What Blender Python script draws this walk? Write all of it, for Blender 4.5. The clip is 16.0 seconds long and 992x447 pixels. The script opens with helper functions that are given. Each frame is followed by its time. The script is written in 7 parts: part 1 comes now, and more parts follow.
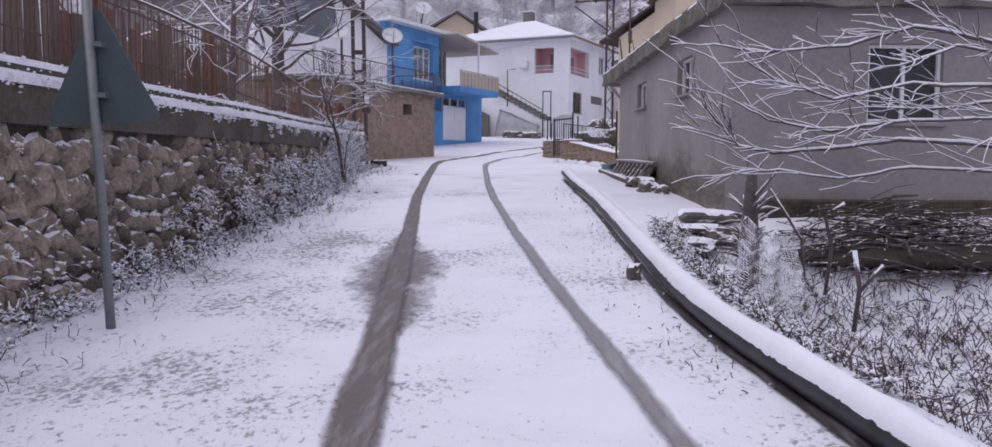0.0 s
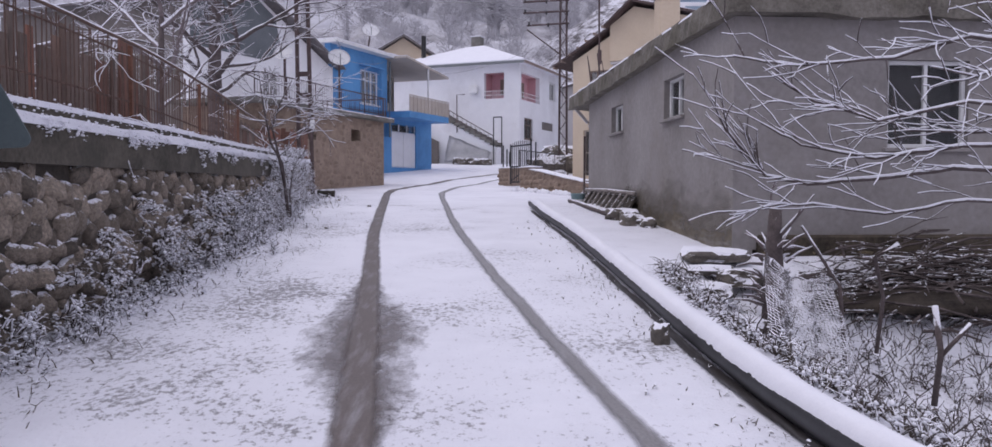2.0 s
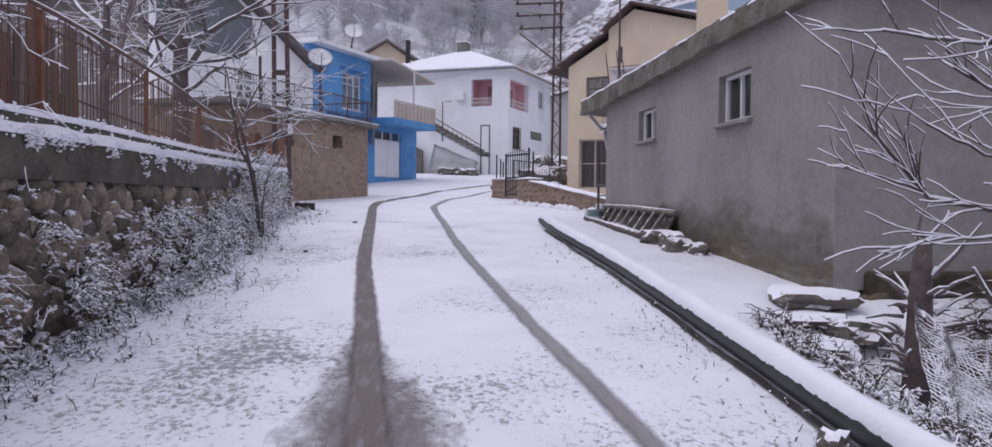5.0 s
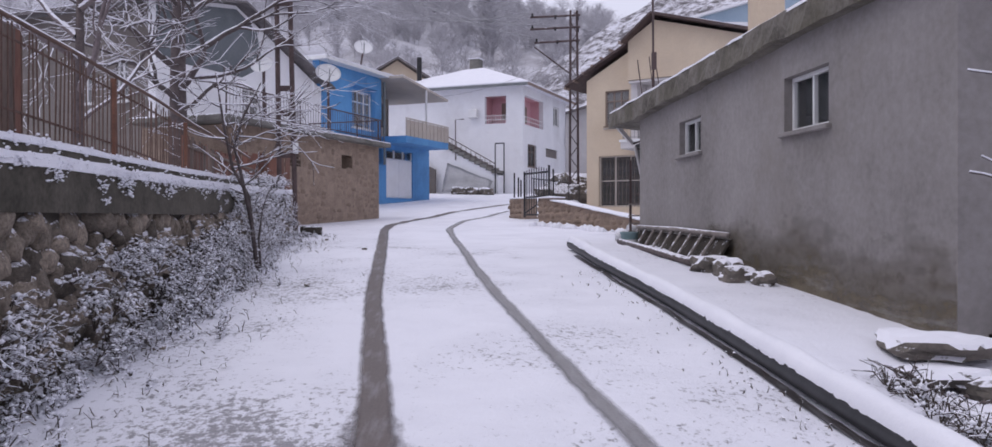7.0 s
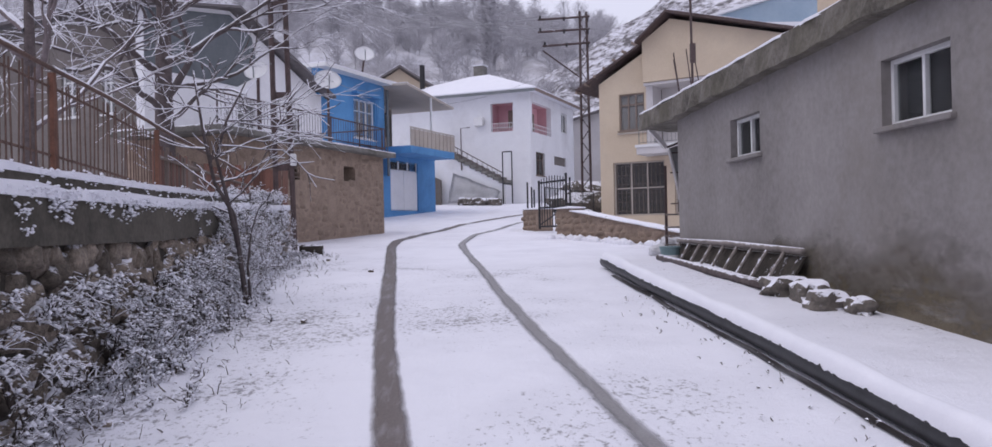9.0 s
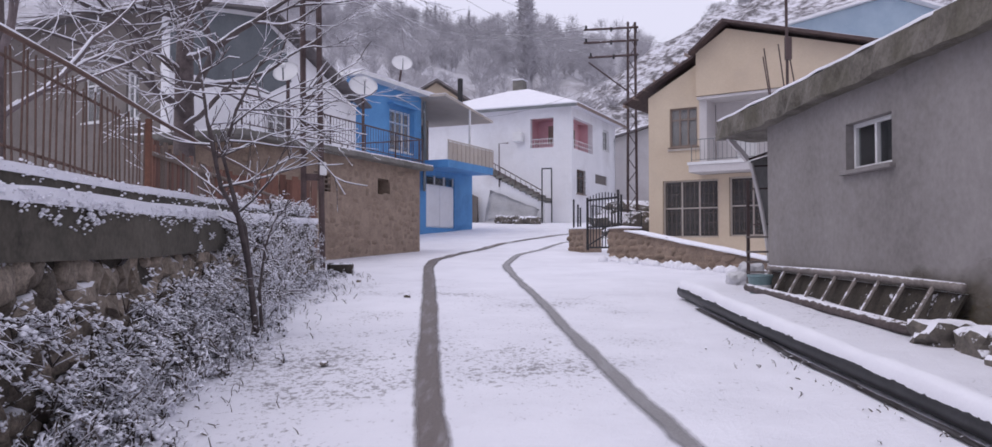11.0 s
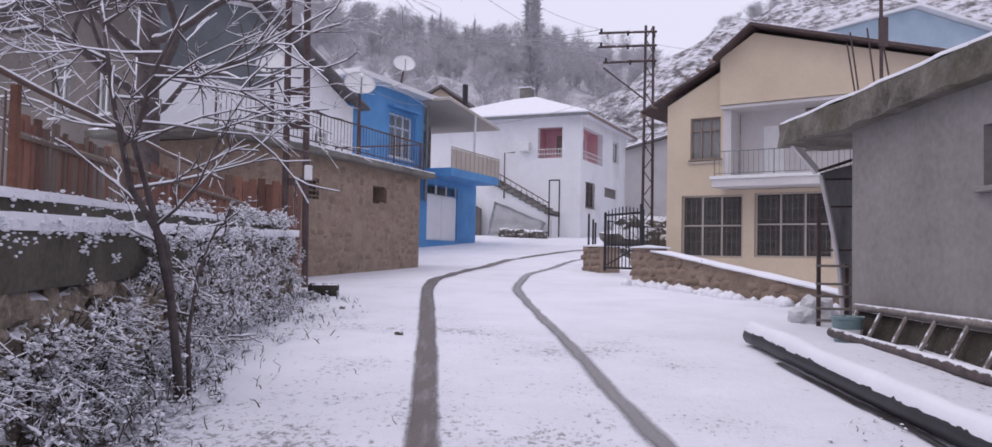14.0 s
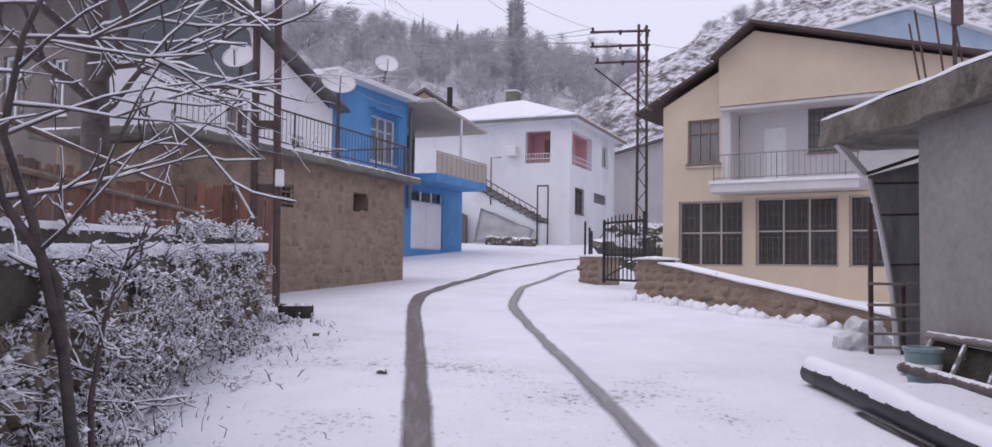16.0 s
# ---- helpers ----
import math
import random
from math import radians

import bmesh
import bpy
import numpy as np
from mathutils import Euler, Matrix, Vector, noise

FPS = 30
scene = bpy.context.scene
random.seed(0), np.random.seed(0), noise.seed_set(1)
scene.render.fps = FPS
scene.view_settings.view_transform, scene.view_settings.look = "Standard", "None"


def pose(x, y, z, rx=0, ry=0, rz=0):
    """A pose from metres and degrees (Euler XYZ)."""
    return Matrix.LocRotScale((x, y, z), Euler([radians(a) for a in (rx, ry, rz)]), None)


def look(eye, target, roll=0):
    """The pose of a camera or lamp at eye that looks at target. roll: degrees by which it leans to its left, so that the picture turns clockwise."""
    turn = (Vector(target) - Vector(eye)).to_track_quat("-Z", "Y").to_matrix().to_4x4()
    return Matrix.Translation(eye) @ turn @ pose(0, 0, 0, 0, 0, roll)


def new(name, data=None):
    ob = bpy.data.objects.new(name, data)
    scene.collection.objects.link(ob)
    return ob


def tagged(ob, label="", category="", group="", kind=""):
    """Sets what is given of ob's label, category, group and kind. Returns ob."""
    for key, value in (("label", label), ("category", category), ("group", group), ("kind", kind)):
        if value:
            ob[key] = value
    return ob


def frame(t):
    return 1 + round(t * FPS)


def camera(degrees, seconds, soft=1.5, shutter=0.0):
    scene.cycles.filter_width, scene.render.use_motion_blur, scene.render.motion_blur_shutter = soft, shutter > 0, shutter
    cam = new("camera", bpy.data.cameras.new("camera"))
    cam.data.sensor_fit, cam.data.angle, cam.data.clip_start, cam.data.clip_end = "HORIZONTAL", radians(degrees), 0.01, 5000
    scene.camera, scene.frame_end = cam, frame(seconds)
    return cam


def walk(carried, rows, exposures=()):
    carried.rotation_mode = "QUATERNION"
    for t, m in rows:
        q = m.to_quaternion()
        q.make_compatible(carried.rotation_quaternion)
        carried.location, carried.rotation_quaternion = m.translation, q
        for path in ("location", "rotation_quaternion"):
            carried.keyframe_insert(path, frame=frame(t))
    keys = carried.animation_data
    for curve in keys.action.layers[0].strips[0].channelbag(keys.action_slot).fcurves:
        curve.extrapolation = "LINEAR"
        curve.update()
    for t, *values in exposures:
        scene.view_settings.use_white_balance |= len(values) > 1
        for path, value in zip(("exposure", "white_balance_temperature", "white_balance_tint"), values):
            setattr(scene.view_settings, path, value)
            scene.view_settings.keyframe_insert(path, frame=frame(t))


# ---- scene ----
import itertools

cam = camera(62.0, 16.0)
PATH = [
    (0, (0.949, 2.384, 1.277), (0.86, 4.377, 1.129), 0.4),
    (0.5, (0.761, 2.783, 1.31), (0.707, 4.777, 1.161), 0.2),
    (1, (0.728, 3.191, 1.303), (0.731, 5.189, 1.215), 0.1),
    (1.5, (0.664, 3.612, 1.305), (0.695, 5.61, 1.22), 0.1),
    (2, (0.514, 4.017, 1.351), (0.559, 6.014, 1.267), 0.1),
    (2.5, (0.495, 4.483, 1.345), (0.55, 6.481, 1.261), -0.3),
    (3, (0.374, 4.81, 1.341), (0.439, 6.807, 1.264), 0.1),
    (3.5, (0.299, 5.213, 1.398), (0.376, 7.211, 1.326), 0.3),
    (4, (0.259, 5.635, 1.403), (0.351, 7.632, 1.336), 0.5),
    (4.5, (0.133, 6.01, 1.42), (0.234, 8.007, 1.354), 0.7),
    (7, (-0.071, 7.849, 1.501), (-0.003, 9.848, 1.487), -0.1),
    (7.5, (-0.214, 8.308, 1.524), (-0.132, 10.307, 1.5), -0.6),
    (8, (-0.176, 8.745, 1.528), (-0.098, 10.744, 1.502), -0.6),
    (8.5, (-0.219, 9.133, 1.553), (-0.147, 11.131, 1.534), -0.7),
    (9, (-0.308, 9.496, 1.599), (-0.248, 11.495, 1.608), -1.2),
    (11.5, (-0.673, 11.638, 1.627), (-0.701, 13.637, 1.685), 0.0),
    (12, (-0.726, 11.889, 1.657), (-0.759, 13.887, 1.719), -0.2),
    (12.5, (-0.717, 12.334, 1.696), (-0.743, 14.333, 1.769), -0.2),
    (13, (-0.827, 12.809, 1.727), (-0.846, 14.807, 1.817), 0.6),
    (13.5, (-0.765, 13.183, 1.73), (-0.792, 15.181, 1.821), 1.1),
    (14, (-0.792, 13.553, 1.764), (-0.81, 15.551, 1.848), 1.2),
    (14.5, (-0.896, 13.928, 1.803), (-0.904, 15.926, 1.885), 1.4),
    (15, (-0.88, 14.291, 1.802), (-0.888, 16.289, 1.88), 1.5),
    (15.5, (-0.93, 14.656, 1.813), (-0.924, 16.655, 1.896), 1.3),
    (16, (-0.981, 15.025, 1.895), (-0.958, 17.022, 1.994), 0.9),
]
walk(cam, [(t, look(eye, aim, roll)) for t, eye, aim, roll in PATH], [(0, 0.17, 6150, 16), (7, 0.19, 6150, 14), (9, 0.21, 6150, 14), (12, 0.27, 6250, 16), (16, 0.28, 6250, 16)])

# ---- light: an overcast winter sky with a faint wide sun ----
world = bpy.data.worlds.new("overcast_sky")
scene.world = world
world.use_nodes = True
wn, wl = world.node_tree.nodes, world.node_tree.links
sky = wn.new("ShaderNodeTexSky")
sky.sky_type, sky.sun_disc = "NISHITA", False
sky.sun_elevation, sky.sun_rotation, sky.dust_density, sky.air_density = radians(63), radians(247), 6.0, 1.0
cloud = wn.new("ShaderNodeTexNoise")
cloud.inputs["Scale"].default_value = 1.3
cloud_ramp = wn.new("ShaderNodeValToRGB")
cloud_ramp.color_ramp.elements[0].color = (6.4, 6.3, 7.3, 1)
cloud_ramp.color_ramp.elements[1].color = (7.6, 7.5, 8.4, 1)
sky_mix = wn.new("ShaderNodeMixRGB")
sky_mix.inputs[0].default_value = 0.88
wl.new(cloud.outputs["Fac"], cloud_ramp.inputs[0])
wl.new(sky.outputs[0], sky_mix.inputs[1])
wl.new(cloud_ramp.outputs[0], sky_mix.inputs[2])
wl.new(sky_mix.outputs[0], wn["Background"].inputs[0])
wn["Background"].inputs[1].default_value = 0.1
sun = new("sun", bpy.data.lights.new("sun", "SUN"))
sun.data.energy, sun.data.angle, sun.data.color = 0.6, radians(40), (1.0, 0.97, 0.93)
sun.matrix_world = look((-14, 2, 30), (0, 8, 0))


# ---- materials ----
def mat_nodes(name):
    m = bpy.data.materials.new(name)
    m.use_nodes = True
    return m, m.node_tree.nodes, m.node_tree.links, m.node_tree.nodes["Principled BSDF"]


def ramp_of(nodes, links, fac, stops):
    r = nodes.new("ShaderNodeValToRGB")
    while len(r.color_ramp.elements) < len(stops):
        r.color_ramp.elements.new(0.5)
    for e, (p, c) in zip(r.color_ramp.elements, stops):
        e.position, e.color = p, (*c, 1) if len(c) == 3 else c
    links.new(fac, r.inputs[0])
    return r.outputs[0]


def noise_of(nodes, links, scale, detail=5, rough=0.6, stretch=None, coord="Object"):
    tc = nodes.new("ShaderNodeTexCoord")
    n = nodes.new("ShaderNodeTexNoise")
    n.inputs["Scale"].default_value, n.inputs["Detail"].default_value, n.inputs["Roughness"].default_value = scale, detail, rough
    if stretch:
        mp = nodes.new("ShaderNodeMapping")
        mp.inputs["Scale"].default_value = stretch
        links.new(tc.outputs[coord], mp.inputs[0])
        links.new(mp.outputs[0], n.inputs[0])
    else:
        links.new(tc.outputs[coord], n.inputs[0])
    return n.outputs["Fac"]


def math_of(nodes, links, op, a, b=None):
    n = nodes.new("ShaderNodeMath")
    n.operation = op
    for i, v in enumerate((a, b)):
        if v is None:
            continue
        if isinstance(v, (int, float)):
            n.inputs[i].default_value = v
        else:
            links.new(v, n.inputs[i])
    return n.outputs[0]


def mix_of(nodes, links, fac, a, b, kind="MIX"):
    n = nodes.new("ShaderNodeMixRGB")
    n.blend_type = kind
    for i, v in enumerate((fac, a, b)):
        if isinstance(v, (int, float)):
            n.inputs[i].default_value = v
        elif isinstance(v, tuple):
            n.inputs[i].default_value = (*v, 1)
        else:
            links.new(v, n.inputs[i])
    return n.outputs[0]


SNOW = (0.80, 0.80, 0.86)


def surface(name, dark, light, scale=3.0, fine=40.0, rough=0.85, metal=0.0, bump=0.15, depth=0.01, snow=0.0, stretch=None,
            stain=None, piece=0.0):
    """Two scales of noise between two colours, fine bump, a stain colour in patches, snow lying on what faces up."""
    m, n, l, b = mat_nodes(name)
    big = noise_of(n, l, scale, 6, 0.65, stretch)
    small = noise_of(n, l, fine, 4, 0.6, stretch)
    both = math_of(n, l, "ADD", math_of(n, l, "MULTIPLY", big, 0.65), math_of(n, l, "MULTIPLY", small, 0.35))
    col = ramp_of(n, l, both, [(0.33, dark), (0.66, light)])
    if stain:
        spots = ramp_of(n, l, noise_of(n, l, scale * 0.45, 7, 0.7, stretch), [(0.5, (0, 0, 0)), (0.68, (1, 1, 1))])
        col = mix_of(n, l, math_of(n, l, "MULTIPLY", spots, 0.75), col, stain)
    if piece:
        info = n.new("ShaderNodeObjectInfo")
        value = math_of(n, l, "ADD", math_of(n, l, "MULTIPLY", info.outputs["Random"], 2 * piece), 1 - piece)
        col = mix_of(n, l, 1.0, col, value, "MULTIPLY")
    b.inputs["Metallic"].default_value = metal
    rgh = rough
    if snow > 0:
        geo = n.new("ShaderNodeNewGeometry")
        sep = n.new("ShaderNodeSeparateXYZ")
        l.new(geo.outputs["Normal"], sep.inputs[0])
        up = math_of(n, l, "ADD", sep.outputs[2], math_of(n, l, "MULTIPLY", math_of(n, l, "SUBTRACT", noise_of(n, l, 9.0, 5, 0.7), 0.5), 1.6))
        mask = ramp_of(n, l, up, [(1.0 - snow, (0, 0, 0)), (min(1.12 - snow, 1), (1, 1, 1))])
        col = mix_of(n, l, mask, col, SNOW)
    l.new(col, b.inputs["Base Color"])
    b.inputs["Roughness"].default_value = rgh
    bp = n.new("ShaderNodeBump")
    bp.inputs["Strength"].default_value, bp.inputs["Distance"].default_value = bump, depth
    l.new(both, bp.inputs["Height"])
    l.new(bp.outputs[0], b.inputs["Normal"])
    return m


def snow_ground_material():
    m, n, l, b = mat_nodes("snow_over_rough_road")
    lump = noise_of(n, l, 1.6, 6, 0.6)
    grain = noise_of(n, l, 26, 6, 0.7)
    patch = noise_of(n, l, 0.55, 5, 0.6)
    speck = noise_of(n, l, 21, 8, 0.75, (1.0, 0.7, 1.0))
    thin = math_of(n, l, "ADD", math_of(n, l, "MULTIPLY", patch, 0.42), math_of(n, l, "MULTIPLY", speck, 0.62))
    tc = n.new("ShaderNodeTexCoord")
    where = n.new("ShaderNodeSeparateXYZ")
    l.new(tc.outputs["Object"], where.inputs[0])
    deeper = n.new("ShaderNodeClamp")
    l.new(math_of(n, l, "MULTIPLY", math_of(n, l, "SUBTRACT", where.outputs[1], 11.0), 0.0045), deeper.inputs[0])
    thin = math_of(n, l, "SUBTRACT", thin, deeper.outputs[0])
    verge = n.new("ShaderNodeClamp")
    l.new(math_of(n, l, "MULTIPLY", math_of(n, l, "SUBTRACT", -0.3, where.outputs[0]), 0.028), verge.inputs[0])
    verge.inputs[2].default_value = 0.03
    thin = math_of(n, l, "ADD", thin, verge.outputs[0])
    # dark flecks: bare earth, and small shadows of snow lumps coloured in
    bare = ramp_of(n, l, thin, [(0.562, (0, 0, 0)), (0.612, (1, 1, 1))])
    veil = ramp_of(n, l, math_of(n, l, "ADD", math_of(n, l, "MULTIPLY", patch, 0.6), math_of(n, l, "MULTIPLY", lump, 0.4)), [(0.42, (0, 0, 0)), (0.7, (1, 1, 1))])
    snow = mix_of(n, l, math_of(n, l, "MULTIPLY", veil, 0.45), SNOW, (0.55, 0.55, 0.61))
    earth = ramp_of(n, l, grain, [(0.35, (0.045, 0.04, 0.042)), (0.7, (0.16, 0.14, 0.14))])
    l.new(mix_of(n, l, math_of(n, l, "MULTIPLY", bare, 0.7), snow, earth), b.inputs["Base Color"])
    b.inputs["Roughness"].default_value = 0.75
    h = math_of(n, l, "ADD", math_of(n, l, "MULTIPLY", lump, 1.0), math_of(n, l, "MULTIPLY", grain, 0.25))
    bp = n.new("ShaderNodeBump")
    bp.inputs["Strength"].default_value, bp.inputs["Distance"].default_value = 0.7, 0.07
    l.new(h, bp.inputs["Height"])
    l.new(bp.outputs[0], b.inputs["Normal"])
    return m


def track_material(name, wet, blur, gap, soft=(0.52, 0.92)):
    """Wet asphalt pressed free of snow; the snow creeps in raggedly from both edges (u runs across)."""
    m, n, l, b = mat_nodes(name)
    uv = n.new("ShaderNodeUVMap")
    sep = n.new("ShaderNodeSeparateXYZ")
    l.new(uv.outputs[0], sep.inputs[0])
    side = math_of(n, l, "MULTIPLY", math_of(n, l, "ABSOLUTE", math_of(n, l, "SUBTRACT", sep.outputs[0], 0.5)), 2.0)
    ragged = noise_of(n, l, 7, 8, 0.75, (1, 0.5, 1))
    patch = noise_of(n, l, 0.8, 3, 0.5)
    edge = math_of(n, l, "ADD", side, math_of(n, l, "ADD", math_of(n, l, "MULTIPLY", math_of(n, l, "SUBTRACT", ragged, 0.5), blur),
                                               math_of(n, l, "MULTIPLY", math_of(n, l, "SUBTRACT", patch, 0.5), gap)))
    snowy = ramp_of(n, l, edge, [(soft[0], (0, 0, 0)), (soft[1], (1, 1, 1))])
    grit = noise_of(n, l, 60, 5, 0.7)
    road = ramp_of(n, l, grit, [(0.3, tuple(c * 0.75 for c in wet)), (0.72, tuple(c * 1.5 for c in wet))])
    streak = ramp_of(n, l, noise_of(n, l, 14, 4, 0.6, (1.0, 0.12, 1.0)), [(0.5, (0, 0, 0)), (0.75, (1, 1, 1))])
    road = mix_of(n, l, math_of(n, l, "MULTIPLY", streak, 0.3), road, (0.5, 0.5, 0.54))
    l.new(road, b.inputs["Base Color"])
    b.inputs["Roughness"].default_value = 0.5
    clear = n.new("ShaderNodeBsdfTransparent")
    out = n["Material Output"]
    fade = snowy
    mx = n.new("ShaderNodeMixShader")
    l.new(fade, mx.inputs[0]), l.new(b.outputs[0], mx.inputs[1]), l.new(clear.outputs[0], mx.inputs[2])
    l.new(mx.outputs[0], out.inputs[0])
    return m


M_GROUND = snow_ground_material()
M_TRACK_L = track_material("wet_tyre_track", (0.098, 0.077, 0.069), 0.5, 0.3)
M_TRACK_R = track_material("thin_tyre_track", (0.19, 0.182, 0.185), 0.7, 0.5, (0.3, 0.95))
M_SLUSH = track_material("slush_patch", (0.13, 0.112, 0.11), 1.9, 1.2, (0.0, 0.85))
M_DAMP = track_material("damp_mossy_stain", (0.115, 0.093, 0.058), 1.3, 0.9, (0.1, 0.95))
M_SNOW = surface("fresh_snow", (0.74, 0.74, 0.8), (0.82, 0.82, 0.87), 2.5, 60, 0.7, bump=0.35, depth=0.02)
M_STONE = surface("field_stone", (0.046, 0.038, 0.030), (0.325, 0.268, 0.215), 6, 40, 0.9, bump=0.8, depth=0.02, snow=0.40, piece=0.55, stain=(0.06, 0.05, 0.034))
M_MORTAR = surface("dark_earth_joint", (0.020, 0.017, 0.013), (0.07, 0.058, 0.046), 5, 40, 0.95, bump=0.5, snow=0.35)
M_CONCRETE = surface("weathered_concrete", (0.10, 0.095, 0.085), (0.24, 0.23, 0.21), 1.6, 25, 0.92, bump=0.35, snow=0.3, stain=(0.07, 0.065, 0.05))
M_CROWN = surface("dark_stained_concrete", (0.028, 0.024, 0.017), (0.125, 0.110, 0.088), 1.6, 25, 0.92, bump=0.4, snow=0.36, stain=(0.04, 0.038, 0.028))
M_BOUGH = surface("dark_snowy_bough", (0.045, 0.036, 0.036), (0.13, 0.105, 0.10), 8, 50, 0.9, bump=0.4, snow=0.56)
M_EARTH = surface("wet_dark_earth", (0.018, 0.014, 0.011), (0.07, 0.055, 0.042), 4, 30, 0.95, bump=0.6, depth=0.03)
M_HEAP = surface("dark_cut_branches", (0.035, 0.027, 0.025), (0.12, 0.095, 0.09), 8, 50, 0.9, bump=0.3, snow=0.16)
M_RENDER = surface("grey_cement_render", (0.185, 0.170, 0.163), (0.318, 0.297, 0.290), 0.7, 14, 0.92, bump=0.22, depth=0.006, stain=(0.215, 0.192, 0.172), stretch=(1.0, 1.0, 1.0))
M_FOOT = surface("mossy_rubble_footing", (0.02, 0.016, 0.012), (0.105, 0.083, 0.058), 3.0, 20, 0.95, bump=0.8, depth=0.03, stain=(0.03, 0.028, 0.016))
M_FOOTSTONE = surface("mossy_footing_stone", (0.05, 0.038, 0.024), (0.22, 0.17, 0.11), 5, 30, 0.95, bump=0.7, depth=0.02, piece=0.35, stain=(0.06, 0.052, 0.028))
M_LADDER = surface("grey_weathered_pole", (0.13, 0.11, 0.10), (0.30, 0.265, 0.245), 4, 40, 0.85, bump=0.3, snow=0.42)
M_EAVE = surface("mossy_concrete_eave", (0.06, 0.053, 0.041), (0.225, 0.206, 0.178), 2.5, 25, 0.95, bump=0.6, depth=0.02, snow=0.26, stain=(0.10, 0.09, 0.06))
M_WHITE = surface("white_limewash", (0.72, 0.72, 0.74), (0.83, 0.83, 0.85), 0.7, 18, 0.85, bump=0.12, stain=(0.62, 0.61, 0.62))
M_CREAM = surface("cream_plaster", (0.52, 0.42, 0.31), (0.62, 0.52, 0.39), 0.6, 18, 0.88, bump=0.12, stain=(0.50, 0.42, 0.33))
M_PALE = surface("pale_lilac_plaster", (0.52, 0.50, 0.50), (0.64, 0.61, 0.60), 0.6, 18, 0.88, bump=0.12, stain=(0.48, 0.45, 0.44))
M_BLUE = surface("bright_blue_paint", (0.075, 0.235, 0.50), (0.125, 0.345, 0.64), 0.8, 20, 0.7, bump=0.12, stain=(0.05, 0.16, 0.36))
M_TAN = surface("tan_plaster", (0.42, 0.37, 0.32), (0.52, 0.47, 0.42), 0.8, 20, 0.88, bump=0.12, stain=(0.36, 0.31, 0.27))
M_SHED = surface("tan_shed_stone", (0.17, 0.125, 0.094), (0.40, 0.305, 0.235), 2.2, 16, 0.92, bump=0.6, depth=0.02, piece=0.16, stain=(0.16, 0.117, 0.088))
M_SHED_JOINT = surface("shed_mortar", (0.18, 0.135, 0.104), (0.38, 0.29, 0.225), 2.5, 25, 0.95, bump=0.5)
M_HOUSE_GREY = surface("taupe_render", (0.135, 0.118, 0.108), (0.215, 0.192, 0.178), 0.8, 18, 0.9, bump=0.2, stain=(0.115, 0.10, 0.092))
M_GABLE = surface("dark_slate_render", (0.10, 0.115, 0.125), (0.17, 0.185, 0.195), 0.9, 20, 0.85, bump=0.2, stain=(0.09, 0.10, 0.11))
M_WOOD = surface("weathered_wood", (0.10, 0.075, 0.06), (0.24, 0.19, 0.155), 3, 30, 0.85, bump=0.4, snow=0.25, stretch=(1, 1, 0.2))
M_RUST = surface("rust_red_sheet", (0.10, 0.045, 0.032), (0.25, 0.118, 0.083), 3, 40, 0.8, bump=0.3, stretch=(1, 1, 0.25), piece=0.25, stain=(0.17, 0.12, 0.10))
M_FENCE = surface("old_fence_board", (0.085, 0.063, 0.053), (0.21, 0.162, 0.137), 3, 40, 0.85, bump=0.3, stretch=(1, 1, 0.25), piece=0.25, stain=(0.20, 0.11, 0.075))
M_BARS = surface("brown_rusted_bar", (0.07, 0.045, 0.036), (0.17, 0.105, 0.082), 6, 50, 0.85, 0.1, bump=0.2)
M_POST = surface("rusted_post", (0.08, 0.036, 0.024), (0.20, 0.092, 0.058), 5, 50, 0.85, bump=0.3)
M_STEEL = surface("rusty_steel", (0.05, 0.035, 0.035), (0.13, 0.09, 0.085), 5, 50, 0.7, 0.3, bump=0.2, snow=0.15)
M_IRON = surface("black_iron", (0.015, 0.015, 0.017), (0.05, 0.048, 0.05), 6, 60, 0.6, 0.4, bump=0.1)
M_GALV = surface("dull_galvanised_steel", (0.13, 0.145, 0.15), (0.22, 0.235, 0.24), 5, 50, 0.55, 0.4, bump=0.1)
M_SIGN = surface("sign_back_sheet", (0.055, 0.075, 0.082), (0.085, 0.11, 0.118), 2, 40, 0.65, 0.2, bump=0.1)
M_PIPE = surface("black_plastic_pipe", (0.012, 0.012, 0.014), (0.04, 0.04, 0.044), 4, 50, 0.5, bump=0.1, snow=0.2)
M_BARK = surface("dark_bark", (0.05, 0.04, 0.04), (0.15, 0.12, 0.115), 8, 50, 0.9, bump=0.5, snow=0.38)
M_TWIG = surface("snowy_twigs", (0.10, 0.08, 0.08), (0.22, 0.18, 0.18), 8, 50, 0.9, bump=0.3, snow=0.74)
M_BUSH = surface("snowy_dead_stalks", (0.05, 0.04, 0.035), (0.19, 0.155, 0.13), 6, 40, 0.9, bump=0.3, snow=0.7)
M_LADEN = surface("dark_branch_under_snow", (0.05, 0.04, 0.04), (0.14, 0.11, 0.105), 8, 50, 0.9, bump=0.3, snow=0.66)
# frosted far trees, their base colour paled to stand for haze
M_HAZED_TREE = surface("haze_paled_frosted_trees", (0.36, 0.35, 0.37), (0.55, 0.54, 0.57), 0.5, 4, 0.95, bump=0.1, snow=0.35)
M_THICKET = surface("dark_weed_stalks", (0.03, 0.024, 0.02), (0.11, 0.088, 0.074), 6, 40, 0.9, bump=0.3, snow=0.5)
M_TIN = surface("snowy_tin_roof", (0.10, 0.09, 0.09), (0.22, 0.2, 0.2), 3, 30, 0.7, 0.2, bump=0.2, snow=0.3)
